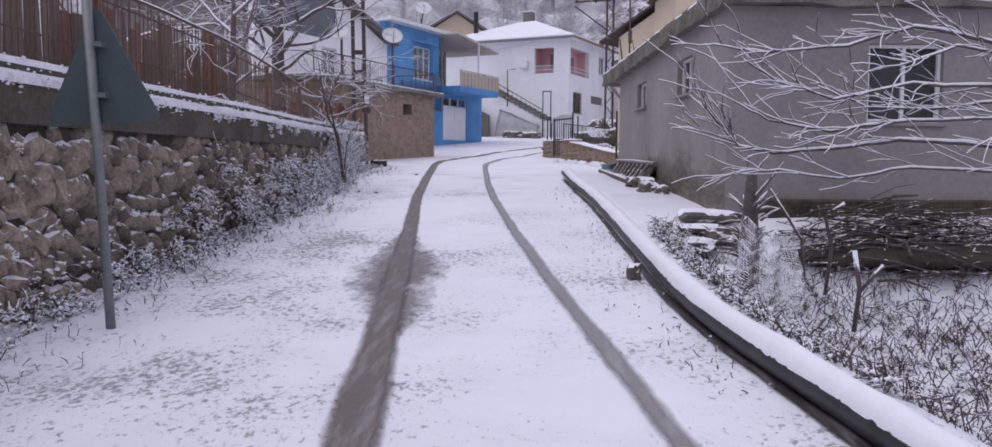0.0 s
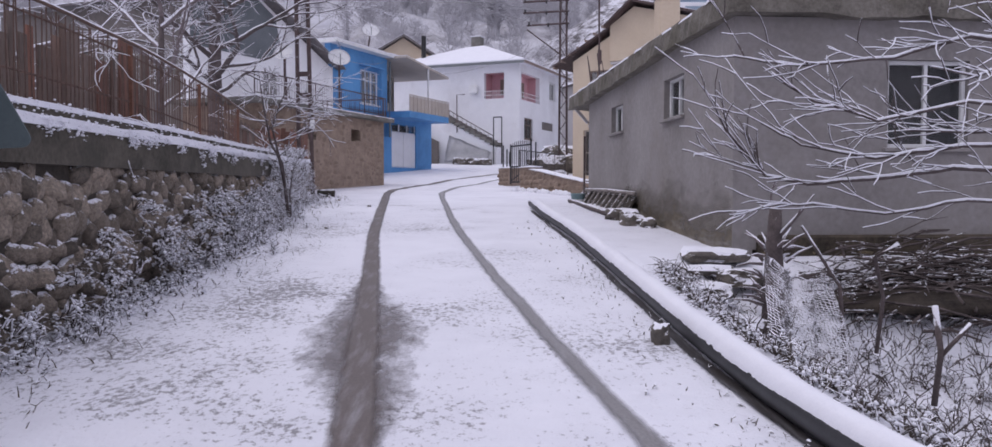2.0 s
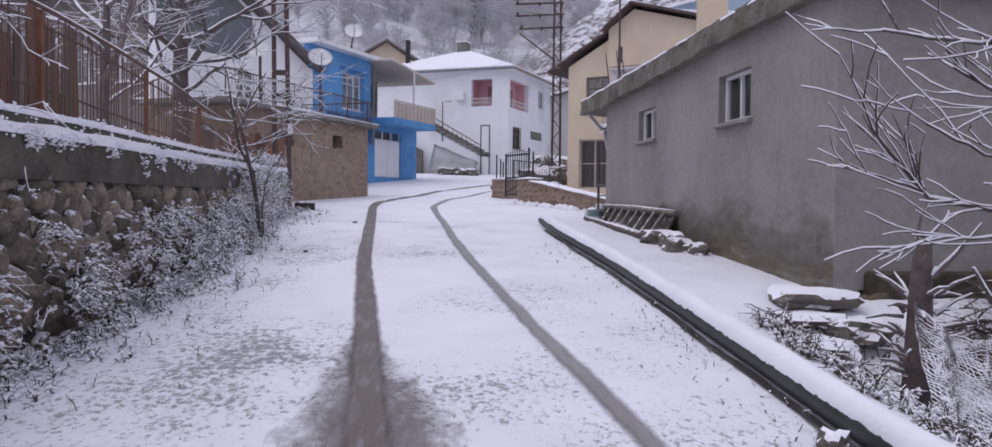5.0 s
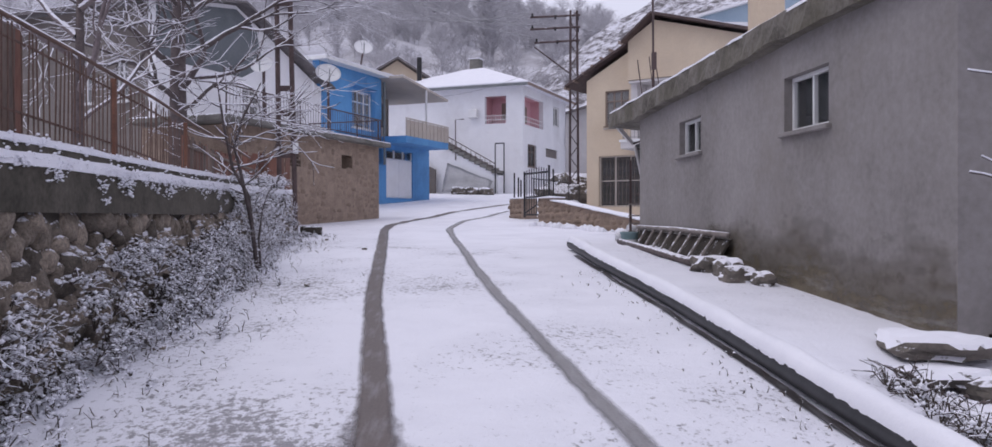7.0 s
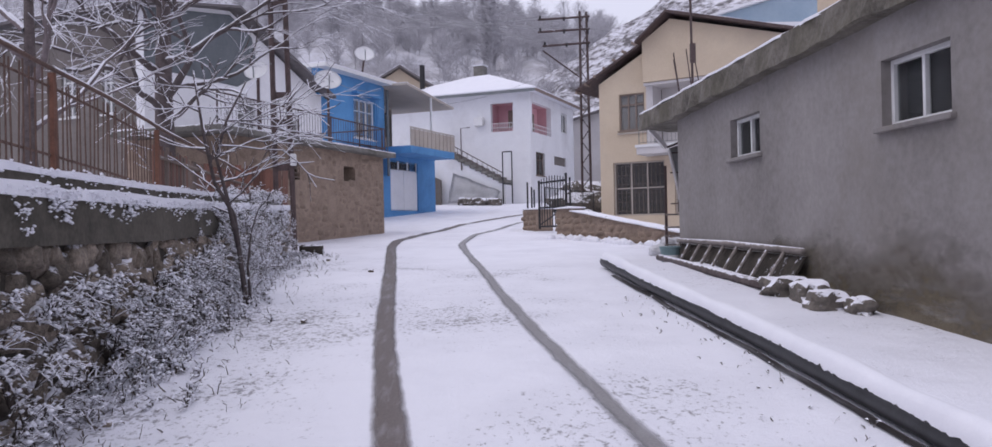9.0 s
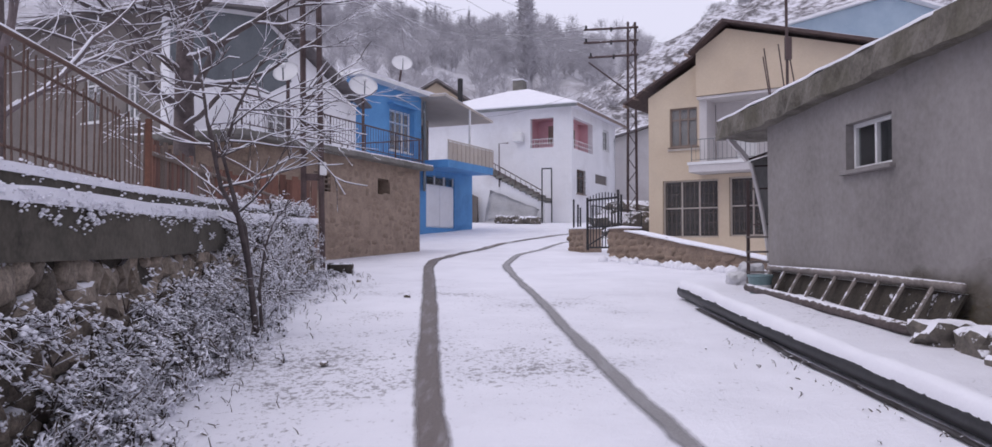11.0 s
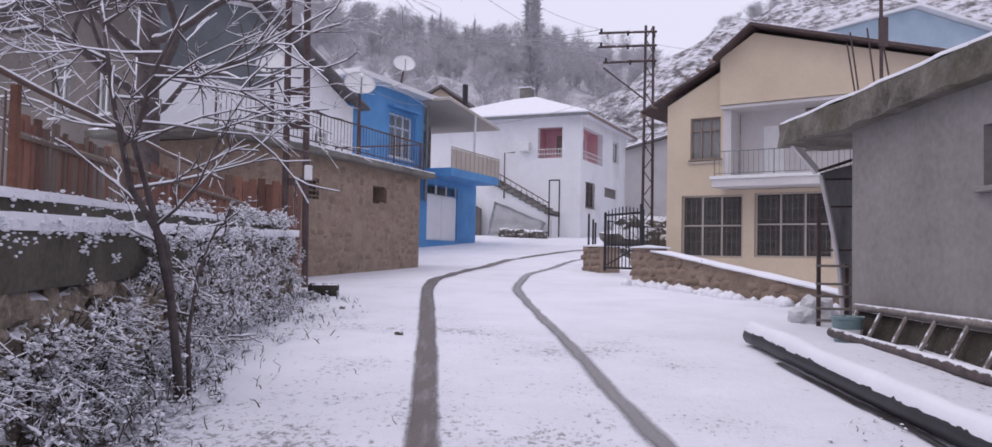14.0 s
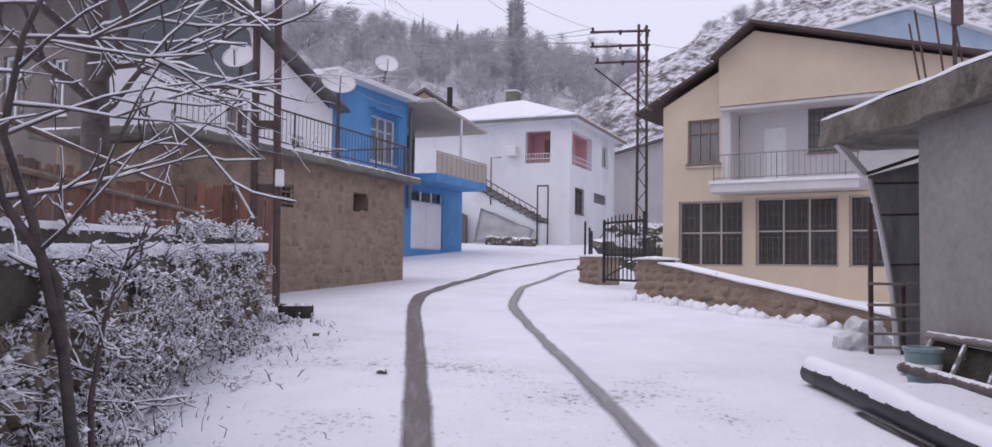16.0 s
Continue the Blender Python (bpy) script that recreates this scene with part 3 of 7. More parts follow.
def grey_store():
    hs = empty_thing("grey_store", "single-storey grey cement-rendered store with a mossy concrete eave", "building", (5, 18, 0.5))
    inv = g_side.inverted()

    def along(y):
        return (inv @ Vector((float(np.interp(y, [GREY_A[1], GREY_B[1]], [GREY_A[0], GREY_B[0]])), y, 0))).x

    holes = [(along(20.38), along(19.44), 2.44, 2.95), (along(16.80), along(15.83), 2.42, 3.02)]
    part("side_wall", wall_with_holes(g_side, 0, g_len, 0.0, GREY_TOP, 0.25, holes), M_RENDER, hs)
    for h in holes:
        window_in(g_side, *h, hs, M_FRAME, 2, 0.09, 0.044, sill_mat=M_RENDER)
    fh = [(1.93, 2.97, 1.86, 2.93)]
    part("front_wall", wall_with_holes(g_front, 0.25, 6.5, 0.62, GREY_TOP, 0.25, fh), M_RENDER, hs)
    window_in(g_front, *fh[0], hs, M_FRAME, 2, 0.07, 0.05, curtain=False, sill_mat=M_RENDER)
    part("back_wall", wall_with_holes(g_front @ pose(0.57, 8.45, 0), -0.45, 6.0, 0.3, GREY_TOP, 0.25, []), M_RENDER, hs)
    part("far_wall", box(g_front @ pose(6.4, 4.4, 0), 0.25, 8.2, GREY_TOP), M_RENDER, hs)
    part("plinth", box(g_front @ pose(3.4, 0.06, -1.0), 6.2, 0.3, 1.8, 0.03), M_FOOT, hs, "damp rubble footing with moss")
    # roof slab with a heavy overhanging edge
    bm = bmesh.new()
    cor = [g_front @ Vector(p) for p in ((-0.14, -0.2, 0), (6.8, -0.2, 0), (6.8, 10.3, 0), (-0.2, 10.3, 0))]

    def drop(y):
        return 0.15 * smooth01((y - 14.5) / 9.0)

    nseg = 70
    rim = []
    for i in range(4):
        p, q = cor[i], cor[(i + 1) % 4]
        rim += [p.lerp(q, k / nseg) for k in range(nseg)]
    low = [bm.verts.new((p.x + 0.06 * noise.noise(p * 3), p.y, 3.41 - drop(p.y) + 0.05 * noise.noise(p * 2.3))) for p in rim]
    mid = [bm.verts.new((p.x + 0.05 * noise.noise(p * 4), p.y, 3.58 - drop(p.y) + 0.03 * noise.noise(p * 2.6))) for p in rim]
    top = [bm.verts.new((p.x, p.y, 3.70 - drop(p.y) + 0.02 * noise.noise(p * 2.2))) for p in rim]
    for ra, rb in ((low, mid), (mid, top)):
        for k in range(len(rim)):
            bm.faces.new((ra[k], ra[(k + 1) % len(rim)], rb[(k + 1) % len(rim)], rb[k]))
    bm.faces.new(top)
    bm.faces.new(low[::-1])
    bmesh.ops.recalc_face_normals(bm, faces=bm.faces)
    part("roof_slab", bm, M_EAVE, hs, "mossy concrete roof edge with peeling underside")
    cs = [(*p.xy, 3.705 - drop(p.y)) for p in cor]
    part("roof_snow", snow_slab(cs, 0.07), M_SNOW, hs, "snow on the flat roof", True)
    # damp, mossy stain creeping up the foot of the side wall
    bm = bmesh.new()
    uv = bm.loops.layers.uv.new("UVMap")
    cols = []
    for i in range(70):
        x = g_len * i / 69
        p = g_side @ Vector((x, 0, 0))
        z = road_z(p.y) - 0.1
        h = 0.55 + 0.5 * smooth01((x - 1.5) / 5) + 0.25 * noise.noise((x * 0.9, 0, 1))
        cols.append([(bm.verts.new(g_side @ Vector((x, -0.006, z + h * k / 4))), 0.5 + 0.5 * k / 4) for k in range(5)])
    for i, (c0, c1) in enumerate(zip(cols, cols[1:])):
        for k in range(4):
            f = bm.faces.new((c0[k][0], c1[k][0], c1[k + 1][0], c0[k + 1][0]))
            for loop, u in zip(f.loops, (c0[k][1], c1[k][1], c1[k + 1][1], c0[k + 1][1])):
                loop[uv].uv = (u, i * 0.1)
    part("damp_stain", bm, M_DAMP, hs, "damp brown moss creeping up the wall")
    return hs


store = grey_store()

# ---- left retaining wall: concrete crown over field stones ----
def along_wall():
    pts = []
    y = -6.0
    while y < 26.7:
        pts.append((wall_x(y), y))
        y += 0.5
    pts.append((wall_x(26.7), 26.7))
    return pts


def wall_ribbon(x_out, x_in, z_low, z_top, jitter=0.0):
    """A solid band following the wall's line, from x_out to x_in off its face, between two heights (functions of y)."""
    bm = bmesh.new()
    rings = []
    for x, y in along_wall():
        j = jitter * noise.noise((y * 1.3, x, 2))
        zl, zt = z_low(y), z_top(y) + j
        rings.append([bm.verts.new(p) for p in ((x + x_out, y, zl), (x + x_out + 0.4 * j, y, zt), (x + x_in, y, zt), (x + x_in, y, zl))])
    for r0, r1 in zip(rings, rings[1:]):
        for k in range(4):
            bm.faces.new((r0[k], r0[(k + 1) % 4], r1[(k + 1) % 4], r1[k]))
    bm.faces.new(rings[0]), bm.faces.new(rings[-1][::-1])
    bmesh.ops.recalc_face_normals(bm, faces=bm.faces)
    return bm


def wall_top(y):
    return float(np.interp(y, [-10, 17, 27], [1.98, 1.98, 2.18]))


retaining = empty_thing("retaining_wall", "rubble stone retaining wall with a weathered concrete crown", "wall", (-3.1, 10, 0.2), kind="structure")
part("core", wall_ribbon(-0.06, -0.4, lambda y: road_z(y) - 0.4, lambda y: wall_top(y) - 0.42), M_MORTAR, retaining)
part("concrete_crown", wall_ribbon(0.03, -0.42, lambda y: wall_top(y) - 0.44, lambda y: wall_top(y) - 0.10, 0.03), M_CROWN, retaining, "dark stained concrete crown")
part("ledge_snow", wall_ribbon(0.05, -0.125, lambda y: wall_top(y) - 0.14, lambda y: wall_top(y) - 0.055, 0.05), M_SNOW, retaining, "snow along the crown's step")
part("upper_kerb", wall_ribbon(-0.12, -0.40, lambda y: wall_top(y) - 0.10, lambda y: wall_top(y) + 0.035, 0.01), M_CROWN, retaining)
part("kerb_snow", wall_ribbon(-0.105, -0.41, lambda y: wall_top(y) + 0.025, lambda y: wall_top(y) + 0.075, 0.03), M_SNOW, retaining, "snow along the kerb")

# ---- stone shed with a terrace on its roof ----
SHED_P, SHED_Q = (-5.75, 28.1), (-2.97, 35.15)
s_front, s_len = wall_frame(SHED_P, SHED_Q)


def stone_shed():
    sh = empty_thing("stone_shed", "low tan stone shed under a concrete terrace slab", "shed", (-5, 34, 1.5))
    inv = s_front.inverted()

    def ax(x, y):
        return (inv @ Vector((x, y, 0))).x

    holes = [(ax(-4.75, 30.15), ax(-4.5, 30.8), 2.92, 3.36), (ax(-3.76, 32.88), ax(-3.53, 33.5), 3.0, 3.42)]
    part("front_wall", wall_with_holes(s_front @ pose(0, 0.03, 0), 0, s_len, 1.0, 3.82, 0.35, holes), M_SHED_JOINT, sh)
    part("end_wall", box(s_front @ pose(s_len - 0.18, 2.7, 0.9), 0.36, 4.6, 2.9), M_SHED_JOINT, sh)
    part("near_wall", box(s_front @ pose(0.2, 1.6, 0.9), 0.36, 2.4, 2.9), M_SHED_JOINT, sh)
    for h in holes:
        # sheet behind the opening, coloured for the dark inside
        part("dark_inside_sheet", box(s_front @ pose((h[0] + h[1]) / 2, 0.5, h[2] - 0.1), h[1] - h[0] + 0.2, 0.02, h[3] - h[2] + 0.2), M_ROOM, sh)
    h = holes[0]
    for i in range(5):
        part("lattice_bar", box(s_front @ pose(h[0] + (h[1] - h[0]) * (i + 0.5) / 5, 0.08, h[2]), 0.03, 0.03, h[3] - h[2]), M_WOOD, sh)
    for i in range(4):
        part("lattice_bar", box(s_front @ pose((h[0] + h[1]) / 2, 0.06, h[2] + (h[3] - h[2]) * (i + 0.5) / 4), h[1] - h[0], 0.03, 0.03), M_WOOD, sh)
    part("terrace_slab", box(s_front @ pose(s_len / 2 - 0.2, 1.2, 3.82), s_len + 0.9, 3.0, 0.14, 0.02), M_CONCRETE, sh, "dark wet concrete terrace slab")
    c = [s_front @ Vector(p) for p in ((-0.6, -0.28, 3.965), (s_len + 0.22, -0.28, 3.965), (s_len + 0.22, 2.6, 3.965), (-0.6, 2.6, 3.965))]
    part("terrace_snow", snow_slab(c, 0.05), M_SNOW, sh, "snow on the terrace", True)
    return sh, holes


shed, SHED_HOLES = stone_shed()


def railing(name, m, x0, x1, z, height, label, step=0.14, top=0.02, thin=0.006, material=None, mid=True):
    material = material or M_STEEL
    rl = empty_thing(name, label, "railing", m @ Vector((x0, 0, z)))
    part("top_rail", tube([m @ Vector((x0, 0, z + height)), m @ Vector((x1, 0, z + height))], top, 6), material, rl)
    if mid:
        part("bottom_rail", tube([m @ Vector((x0, 0, z + 0.12)), m @ Vector((x1, 0, z + 0.12))], top * 0.7, 6), material, rl)
    n = max(1, int(abs(x1 - x0) / step))
    rod = None
    for i in range(n + 1):
        x = x0 + (x1 - x0) * i / n
        big = i % 12 == 0 or i == n
        if big:
            part("post", tube([m @ Vector((x, 0, z - 0.05)), m @ Vector((x, 0, z + height + 0.02))], top, 6), material, rl)
        elif rod is None:
            rod = (part("baluster", tube([m @ Vector((x, 0, z + 0.1)), m @ Vector((x, 0, z + height))], thin, 4), material, rl), x)
        else:
            c = rod[0].copy()
            scene.collection.objects.link(c)
            c.matrix_basis = Matrix.Translation(m.to_3x3() @ Vector((x - rod[1], 0, 0))) @ rod[0].matrix_basis
    return rl


railing("terrace_railing", s_front @ pose(0, -0.1, 0), -0.4, s_len - 0.1, 3.97, 0.72, "thin rusty steel railing round the terrace edge", 0.13)
railing("terrace_railing", s_front @ pose(s_len - 0.1, -0.1, 0) @ Matrix.Rotation(radians(90), 4, "Z"), 0.1, 2.7, 3.97, 0.72, "thin rusty steel railing at the terrace end", 0.2)

# ---- blue house ----
GRID = 24.5


def along_grid(x, y, degrees=GRID):
    """A wall frame that starts at (x, y) and runs away from the road's start at that bearing; y goes to its left, into the houses."""
    return Matrix.Translation((x, y, 0)) @ Matrix.Rotation(radians(90 - degrees), 4, "Z")


def blue_house():
    m = along_grid(-5.95, 40.75)
    inv = m.inverted()
    hs = empty_thing("blue_house", "two-storey bright blue house with a covered balcony above a garage", "house", (-6, 45, 2))

    def ax(x, y):
        return (inv @ Vector((x, y, 0))).x

    # ground floor
    g0, g1 = ax(-4.2, 44.6), ax(-2.0, 49.4)
    d0, d1, dz0, dz1 = g0 + 1.02, g0 + 3.55, 2.42, 4.62
    part("ground_floor_wall", wall_with_holes(m, g0 - 3.0, g1, 1.6, 5.15, 0.3, [(d0, d1, dz0, dz1)]), M_BLUE, hs)
    part("end_wall", box(m @ pose(g1 - 0.15, 3.3, 1.6), 0.3, 6.0, 3.55), M_BLUE, hs)
    door = part("garage_door", box(m @ pose((d0 + d1) / 2, 0.12, dz0), d1 - d0, 0.06, dz1 - dz0 - 0.38), M_DOOR, hs, "white sheet-metal garage door")
    for i in range(2):
        part("door_leaf", box(m @ pose(d0 + (d1 - d0) * (0.25 + 0.5 * i), 0.075, dz0 + 0.03), (d1 - d0) / 2 - 0.03, 0.04, dz1 - dz0 - 0.45, 0.01), M_DOOR, door)
    for i in range(3):
        p = part("fanlight", box(m @ pose(d0 + (d1 - d0) * (i + 0.5) / 3, 0.12, dz1 - 0.33), (d1 - d0) / 3 - 0.1, 0.02, 0.28), M_GLASS, hs)
    for i in range(4):
        part("fanlight_bar", box(m @ pose(d0 + (d1 - d0) * i / 3, 0.1, dz1 - 0.36), 0.07, 0.06, 0.36), M_FRAME, hs)
    # sheet behind the door, coloured for the unlit garage
    part("garage_dark_sheet", box(m @ pose((d0 + d1) / 2, 0.5, dz0), d1 - d0 + 0.2, 0.02, dz1 - dz0), M_ROOM, hs)
    part("foot_band", box(m @ pose((g0 + g1) / 2 - 1.5, -0.012, 1.7), g1 - g0 + 3.0, 0.03, 0.62), M_BLUE, hs)
    # balcony slab sticking out over the road
    b0, b1 = ax(-3.95, 45.2), ax(-3.95, 45.2) + 4.25
    part("balcony_slab", box(m @ pose((b0 + b1) / 2, -0.45, 4.85), b1 - b0, 1.6, 0.32, 0.02), M_BLUE, hs, "blue painted balcony slab")
    part("balcony_front", box(m @ pose((b0 + b1) / 2, -1.22, 5.17), b1 - b0, 0.03, 0.72), M_TAN, hs, "tan sheeted balcony parapet")
    part("balcony_end", box(m @ pose(b1 - 0.02, -0.5, 5.17), 0.03, 1.4, 0.72), M_TAN, hs)
    part("handrail", tube([m @ Vector((b0, -1.22, 5.95)), m @ Vector((b1, -1.22, 5.95))], 0.03, 6), M_TAN, hs)
    for i in range(12):
        part("baluster", box(m @ pose(b0 + (b1 - b0) * i / 11, -1.25, 5.15), 0.03, 0.03, 0.8), M_TAN, hs)
    # upper floor
    u0, u1 = 0.0, b0 - 0.05
    wx0, wx1 = u0 + (u1 - u0) * 0.50, u0 + (u1 - u0) * 0.84
    part("upper_wall", wall_with_holes(m, u0, u1, 3.9, 7.75, 0.3, [(wx0, wx1, 5.35, 6.95)]), M_BLUE, hs)
    win = window_in(m, wx0, wx1, 5.35, 6.95, hs, M_FRAME, 3, 0.1, 0.07, 0.68, curtain=True)
    grille_on(m, wx0 - 0.1, wx1 + 0.1, 5.25, 7.05, hs, 0.12, 0.3, 4, 0.014, M_BLUE)
    part("window_hood", box(m @ pose((wx0 + wx1) / 2, -0.12, 7.1), wx1 - wx0 + 0.3, 0.3, 0.06), M_BLUE, hs)
    part("window_shutter", box(m @ pose(wx1 + 0.22, -0.03, 5.35), 0.28, 0.04, 1.6), M_BLUE, hs)
    part("return_wall", box(m @ pose(u1 - 0.15, 1.3, 3.9), 0.3, 2.0, 3.85), M_BLUE, hs)
    part("recess_wall", wall_with_holes(m @ pose(0, 1.6, 0), u1, b1 - 0.9, 5.1, 7.6, 0.25, [(u1 + 0.9, u1 + 1.75, 5.17, 7.2), (u1 + 2.4, u1 + 3.2, 5.9, 7.1)]), M_TAN, hs)
    part("balcony_door", box(m @ pose(u1 + 1.32, 1.7, 5.17), 0.85, 0.05, 2.03), M_BROWN_FRAME, hs)
    window_in(m @ pose(0, 1.6, 0), u1 + 2.4, u1 + 3.2, 5.9, 7.1, hs, M_BROWN_FRAME, 2, 0.06, 0.05, sill=False)
    part("recess_end", box(m @ pose(b1 - 1.0, 2.4, 5.1), 0.25, 1.6, 2.5), M_TAN, hs)
    part("canopy_post", tube([m @ Vector((b0 + 2.1, -1.15, 5.17)), m @ Vector((b0 + 2.1, -1.15, 7.55))], 0.05, 8), M_FRAME, hs)
    part("canopy_roof", prism([(b0 - 0.2, 7.72), (b1 + 0.1, 7.22), (b1 + 0.1, 7.32), (b0 - 0.2, 7.82)], m @ pose(0, -1.2, 0), 3.3), M_TAN, hs, "tan tin canopy with a curled edge")
    c = [m @ Vector(p) for p in ((b0 - 0.2, -1.2, 7.825), (b1 + 0.1, -1.2, 7.325), (b1 + 0.1, 2.1, 7.325), (b0 - 0.2, 2.1, 7.825))]
    part("canopy_snow", snow_slab(c, 0.04), M_SNOW, hs)
    part("roof", box(m @ pose((u0 + u1) / 2, 2.7, 7.75), u1 - u0 + 0.5, 6.4, 0.14), M_FRAME, hs)
    c = [m @ Vector(p) for p in ((u0 - 0.25, -0.5, 7.895), (u1 + 0.25, -0.5, 7.895), (u1 + 0.25, 5.9, 7.895), (u0 - 0.25, 5.9, 7.895))]
    part("roof_snow", snow_slab(c, 0.09), M_SNOW, hs)
    part("drain_pipe", tube([m @ Vector((u1 + 0.1, -0.1, 3.9)), m @ Vector((u1 + 0.1, -0.1, 7.6))], 0.06, 8), M_GALV, hs)
    return m, u1, b0, b1


blue_m, BLUE_U1, BLUE_B0, BLUE_B1 = blue_house()

# ---- gabled house above the terrace: white towards the road, grey-brown at its side ----
def gabled_house():
    m = along_grid(-9.45, 33.05)
    L = 8.6
    hs = empty_thing("gabled_house", "white gabled house with dark gable render and taupe side wall", "house", (-11, 37, 3))
    wins = [(3.9, 4.9, 4.35, 6.0), (6.6, 7.2, 4.3, 5.6)]
    part("road_wall", wall_with_holes(m, 0, L, 1.5, 6.7, 0.3, wins), M_WHITE, hs, "white limewashed road wall")
    for w in wins:
        window_in(m, *w, hs, M_FRAME, 2, 0.1, 0.06, 0.7, curtain=True)
    part("gable", prism([(0, 6.7), (L - 0.2, 6.7), (3.6, 8.75), (0, 8.2)], m @ pose(0, 0.004, 0), 0.28), M_WHITE, hs)
    part("dark_gable_render", prism([(0.02, 6.35), (3.9, 6.35), (5.0, 6.9), (4.65, 8.1), (3.6, 8.62), (0.02, 8.05)], m @ pose(0, -0.016, 0), 0.016), M_GABLE, hs, "dark slate-grey render on the gable")
    # side wall faces the way one comes: x runs back from the corner
    sd, _ = wall_frame((m @ Vector((0, 9.5, 0)))[:2], (m @ Vector((0, 0.3, 0)))[:2])
    ws = [(6.25, 6.95, 5.1, 6.6), (7.9, 8.4, 5.1, 6.4)]
    part("side_wall", wall_with_holes(sd, 0, 9.2, 1.5, 8.0, 0.3, ws), M_HOUSE_GREY, hs, "taupe cement-rendered side wall")
    for w in ws:
        window_in(sd, *w, hs, M_FRAME, 2, 0.08, 0.06, 0.68, curtain=True)
    # roof planes
    for a, b in (((-0.55, 7.98), (3.6, 8.8)), ((3.6, 8.8), (L + 0.35, 6.62))):
        part("roof_plane", prism([(a[0], a[1]), (b[0], b[1]), (b[0], b[1] + 0.08), (a[0], a[1] + 0.08)], m @ pose(0, -0.45, 0), 10.5), M_TIN, hs, "dark roof edge")
        c = [m @ Vector(p) for p in ((a[0], -0.4, a[1] + 0.085), (b[0], -0.4, b[1] + 0.085), (b[0], 10, b[1] + 0.085), (a[0], 10, a[1] + 0.085))]
        part("roof_snow", snow_slab(c, 0.06), M_SNOW, hs)
    return m


gable_m = gabled_house()

# ---- white house at the end of the road ----
W_CORNER = (3.15, 56.1)


def white_house():
    hs = empty_thing("white_house", "two-storey white house with rose-pink loggias and a hipped snowy roof", "house", (1, 60, 3))
    mr = along_grid(*W_CORNER, 24.0)
    L = 8.4
    end = mr @ Vector((0, 9.6, 0))
    ml, LL = wall_frame(end[:2], W_CORNER)
    Z0, Z1 = 2.6, 9.25
    # right face
    lo = [(0.32, 3.75, 7.0, 8.74)]
    up = [(5.75, 7.0, 7.5, 8.72)]
    dn = [(0.85, 2.35, 4.55, 5.9), (4.2, 6.6, 5.35, 5.9)]
    part("road_wall", wall_with_holes(mr, 0, L, Z0, Z1, 0.3, lo + up + dn), M_WHITE, hs)
    for w in up:
        window_in(mr, *w, hs, M_FRAME, 2, 0.1, 0.07, curtain=True)
    window_in(mr, *dn[0], hs, M_BROWN_FRAME, 2, 0.1, 0.09, 0.65)
    grille_on(mr, dn[0][0], dn[0][1], dn[0][2], dn[0][3], hs, 0.0, 0.2, 5)
    part("vent_shutter", box(mr @ pose(5.4, 0.1, 5.35), 2.4, 0.05, 0.55), M_HOUSE_GREY, hs)
    # left face
    l1 = LL - 2.42
    l2 = LL - 1.05
    lol = [(l1, l2, 7.08, 8.72)]
    part("stair_wall", wall_with_holes(ml, 0.0, LL - 0.302, Z0, Z1, 0.3, lol), M_WHITE, hs)
    # loggia interior, pink, with a low rail
    for mm, (a, b, z0, z1), deep in ((mr, lo[0], 0.92), (ml, lol[0], 1.3)):
        part("loggia_back", box(mm @ pose((a + b) / 2, deep, z0 - 0.1), b - a + 0.18, 0.06, z1 - z0 + 0.3), M_PINK, hs, "rose-pink loggia wall")
        part("loggia_floor", box(mm @ pose((a + b) / 2, (0.3 + deep) / 2, z0 - 0.1), b - a + 0.18, deep - 0.3, 0.08), M_CONCRETE, hs)
        part("loggia_ceiling", box(mm @ pose((a + b) / 2, (0.3 + deep) / 2, z1 + 0.02), b - a + 0.18, deep - 0.3, 0.06), M_PINK, hs)
        part("loggia_window", box(mm @ pose(a + (b - a) * 0.62, deep - 0.05, z0 + 0.35), (b - a) * 0.35, 0.05, 1.0), M_BROWN_FRAME, hs)
        for x in (a - 0.05, b + 0.05):
            part("loggia_cheek", box(mm @ pose(x, (0.3 + deep) / 2, z0 - 0.05), 0.06, deep - 0.3, z1 - z0 + 0.1), M_PINK, hs)
        for k in range(2):
            part("loggia_rail", box(mm @ pose((a + b) / 2, 0.06, z0 + 0.22 + 0.25 * k), b - a, 0.03, 0.03), M_FRAME, hs)
        for k in range(9):
            part("loggia_rod", box(mm @ pose(a + (b - a) * (k + 0.5) / 9, 0.06, z0), 0.02, 0.02, 0.5), M_FRAME, hs)
    part("back_wall", box(ml @ pose(LL / 2, L - 0.2, Z0), LL, 0.3, Z1 - Z0), M_WHITE, hs)
    # hipped roof
    bm = bmesh.new()
    cs = [mr @ Vector(p) for p in ((-0.55, -0.55, Z1), (L + 0.6, -0.55, Z1), (L + 0.6, 10.0, Z1), (-0.55, 10.0, Z1))]
    ridge = [mr @ Vector(p) for p in ((4.1, 4.2, 11.25), (4.3, 5.6, 11.25))]
    v = [bm.verts.new(p) for p in cs]
    w = [bm.verts.new(p + Vector((0, 0, 0.16))) for p in cs]
    r = [bm.verts.new(p) for p in ridge]
    for i in range(4):
        bm.faces.new((v[i], v[(i + 1) % 4], w[(i + 1) % 4], w[i]))
    bm.faces.new((w[0], w[1], r[0]))
    bm.faces.new((w[1], w[2], r[1], r[0]))
    bm.faces.new((w[2], w[3], r[1]))
    bm.faces.new((w[3], w[0], r[0], r[1]))
    bm.faces.new(v[::-1])
    bmesh.ops.recalc_face_normals(bm, faces=bm.faces)
    part("roof", bm, M_SNOW, hs, "hipped roof under unbroken snow")
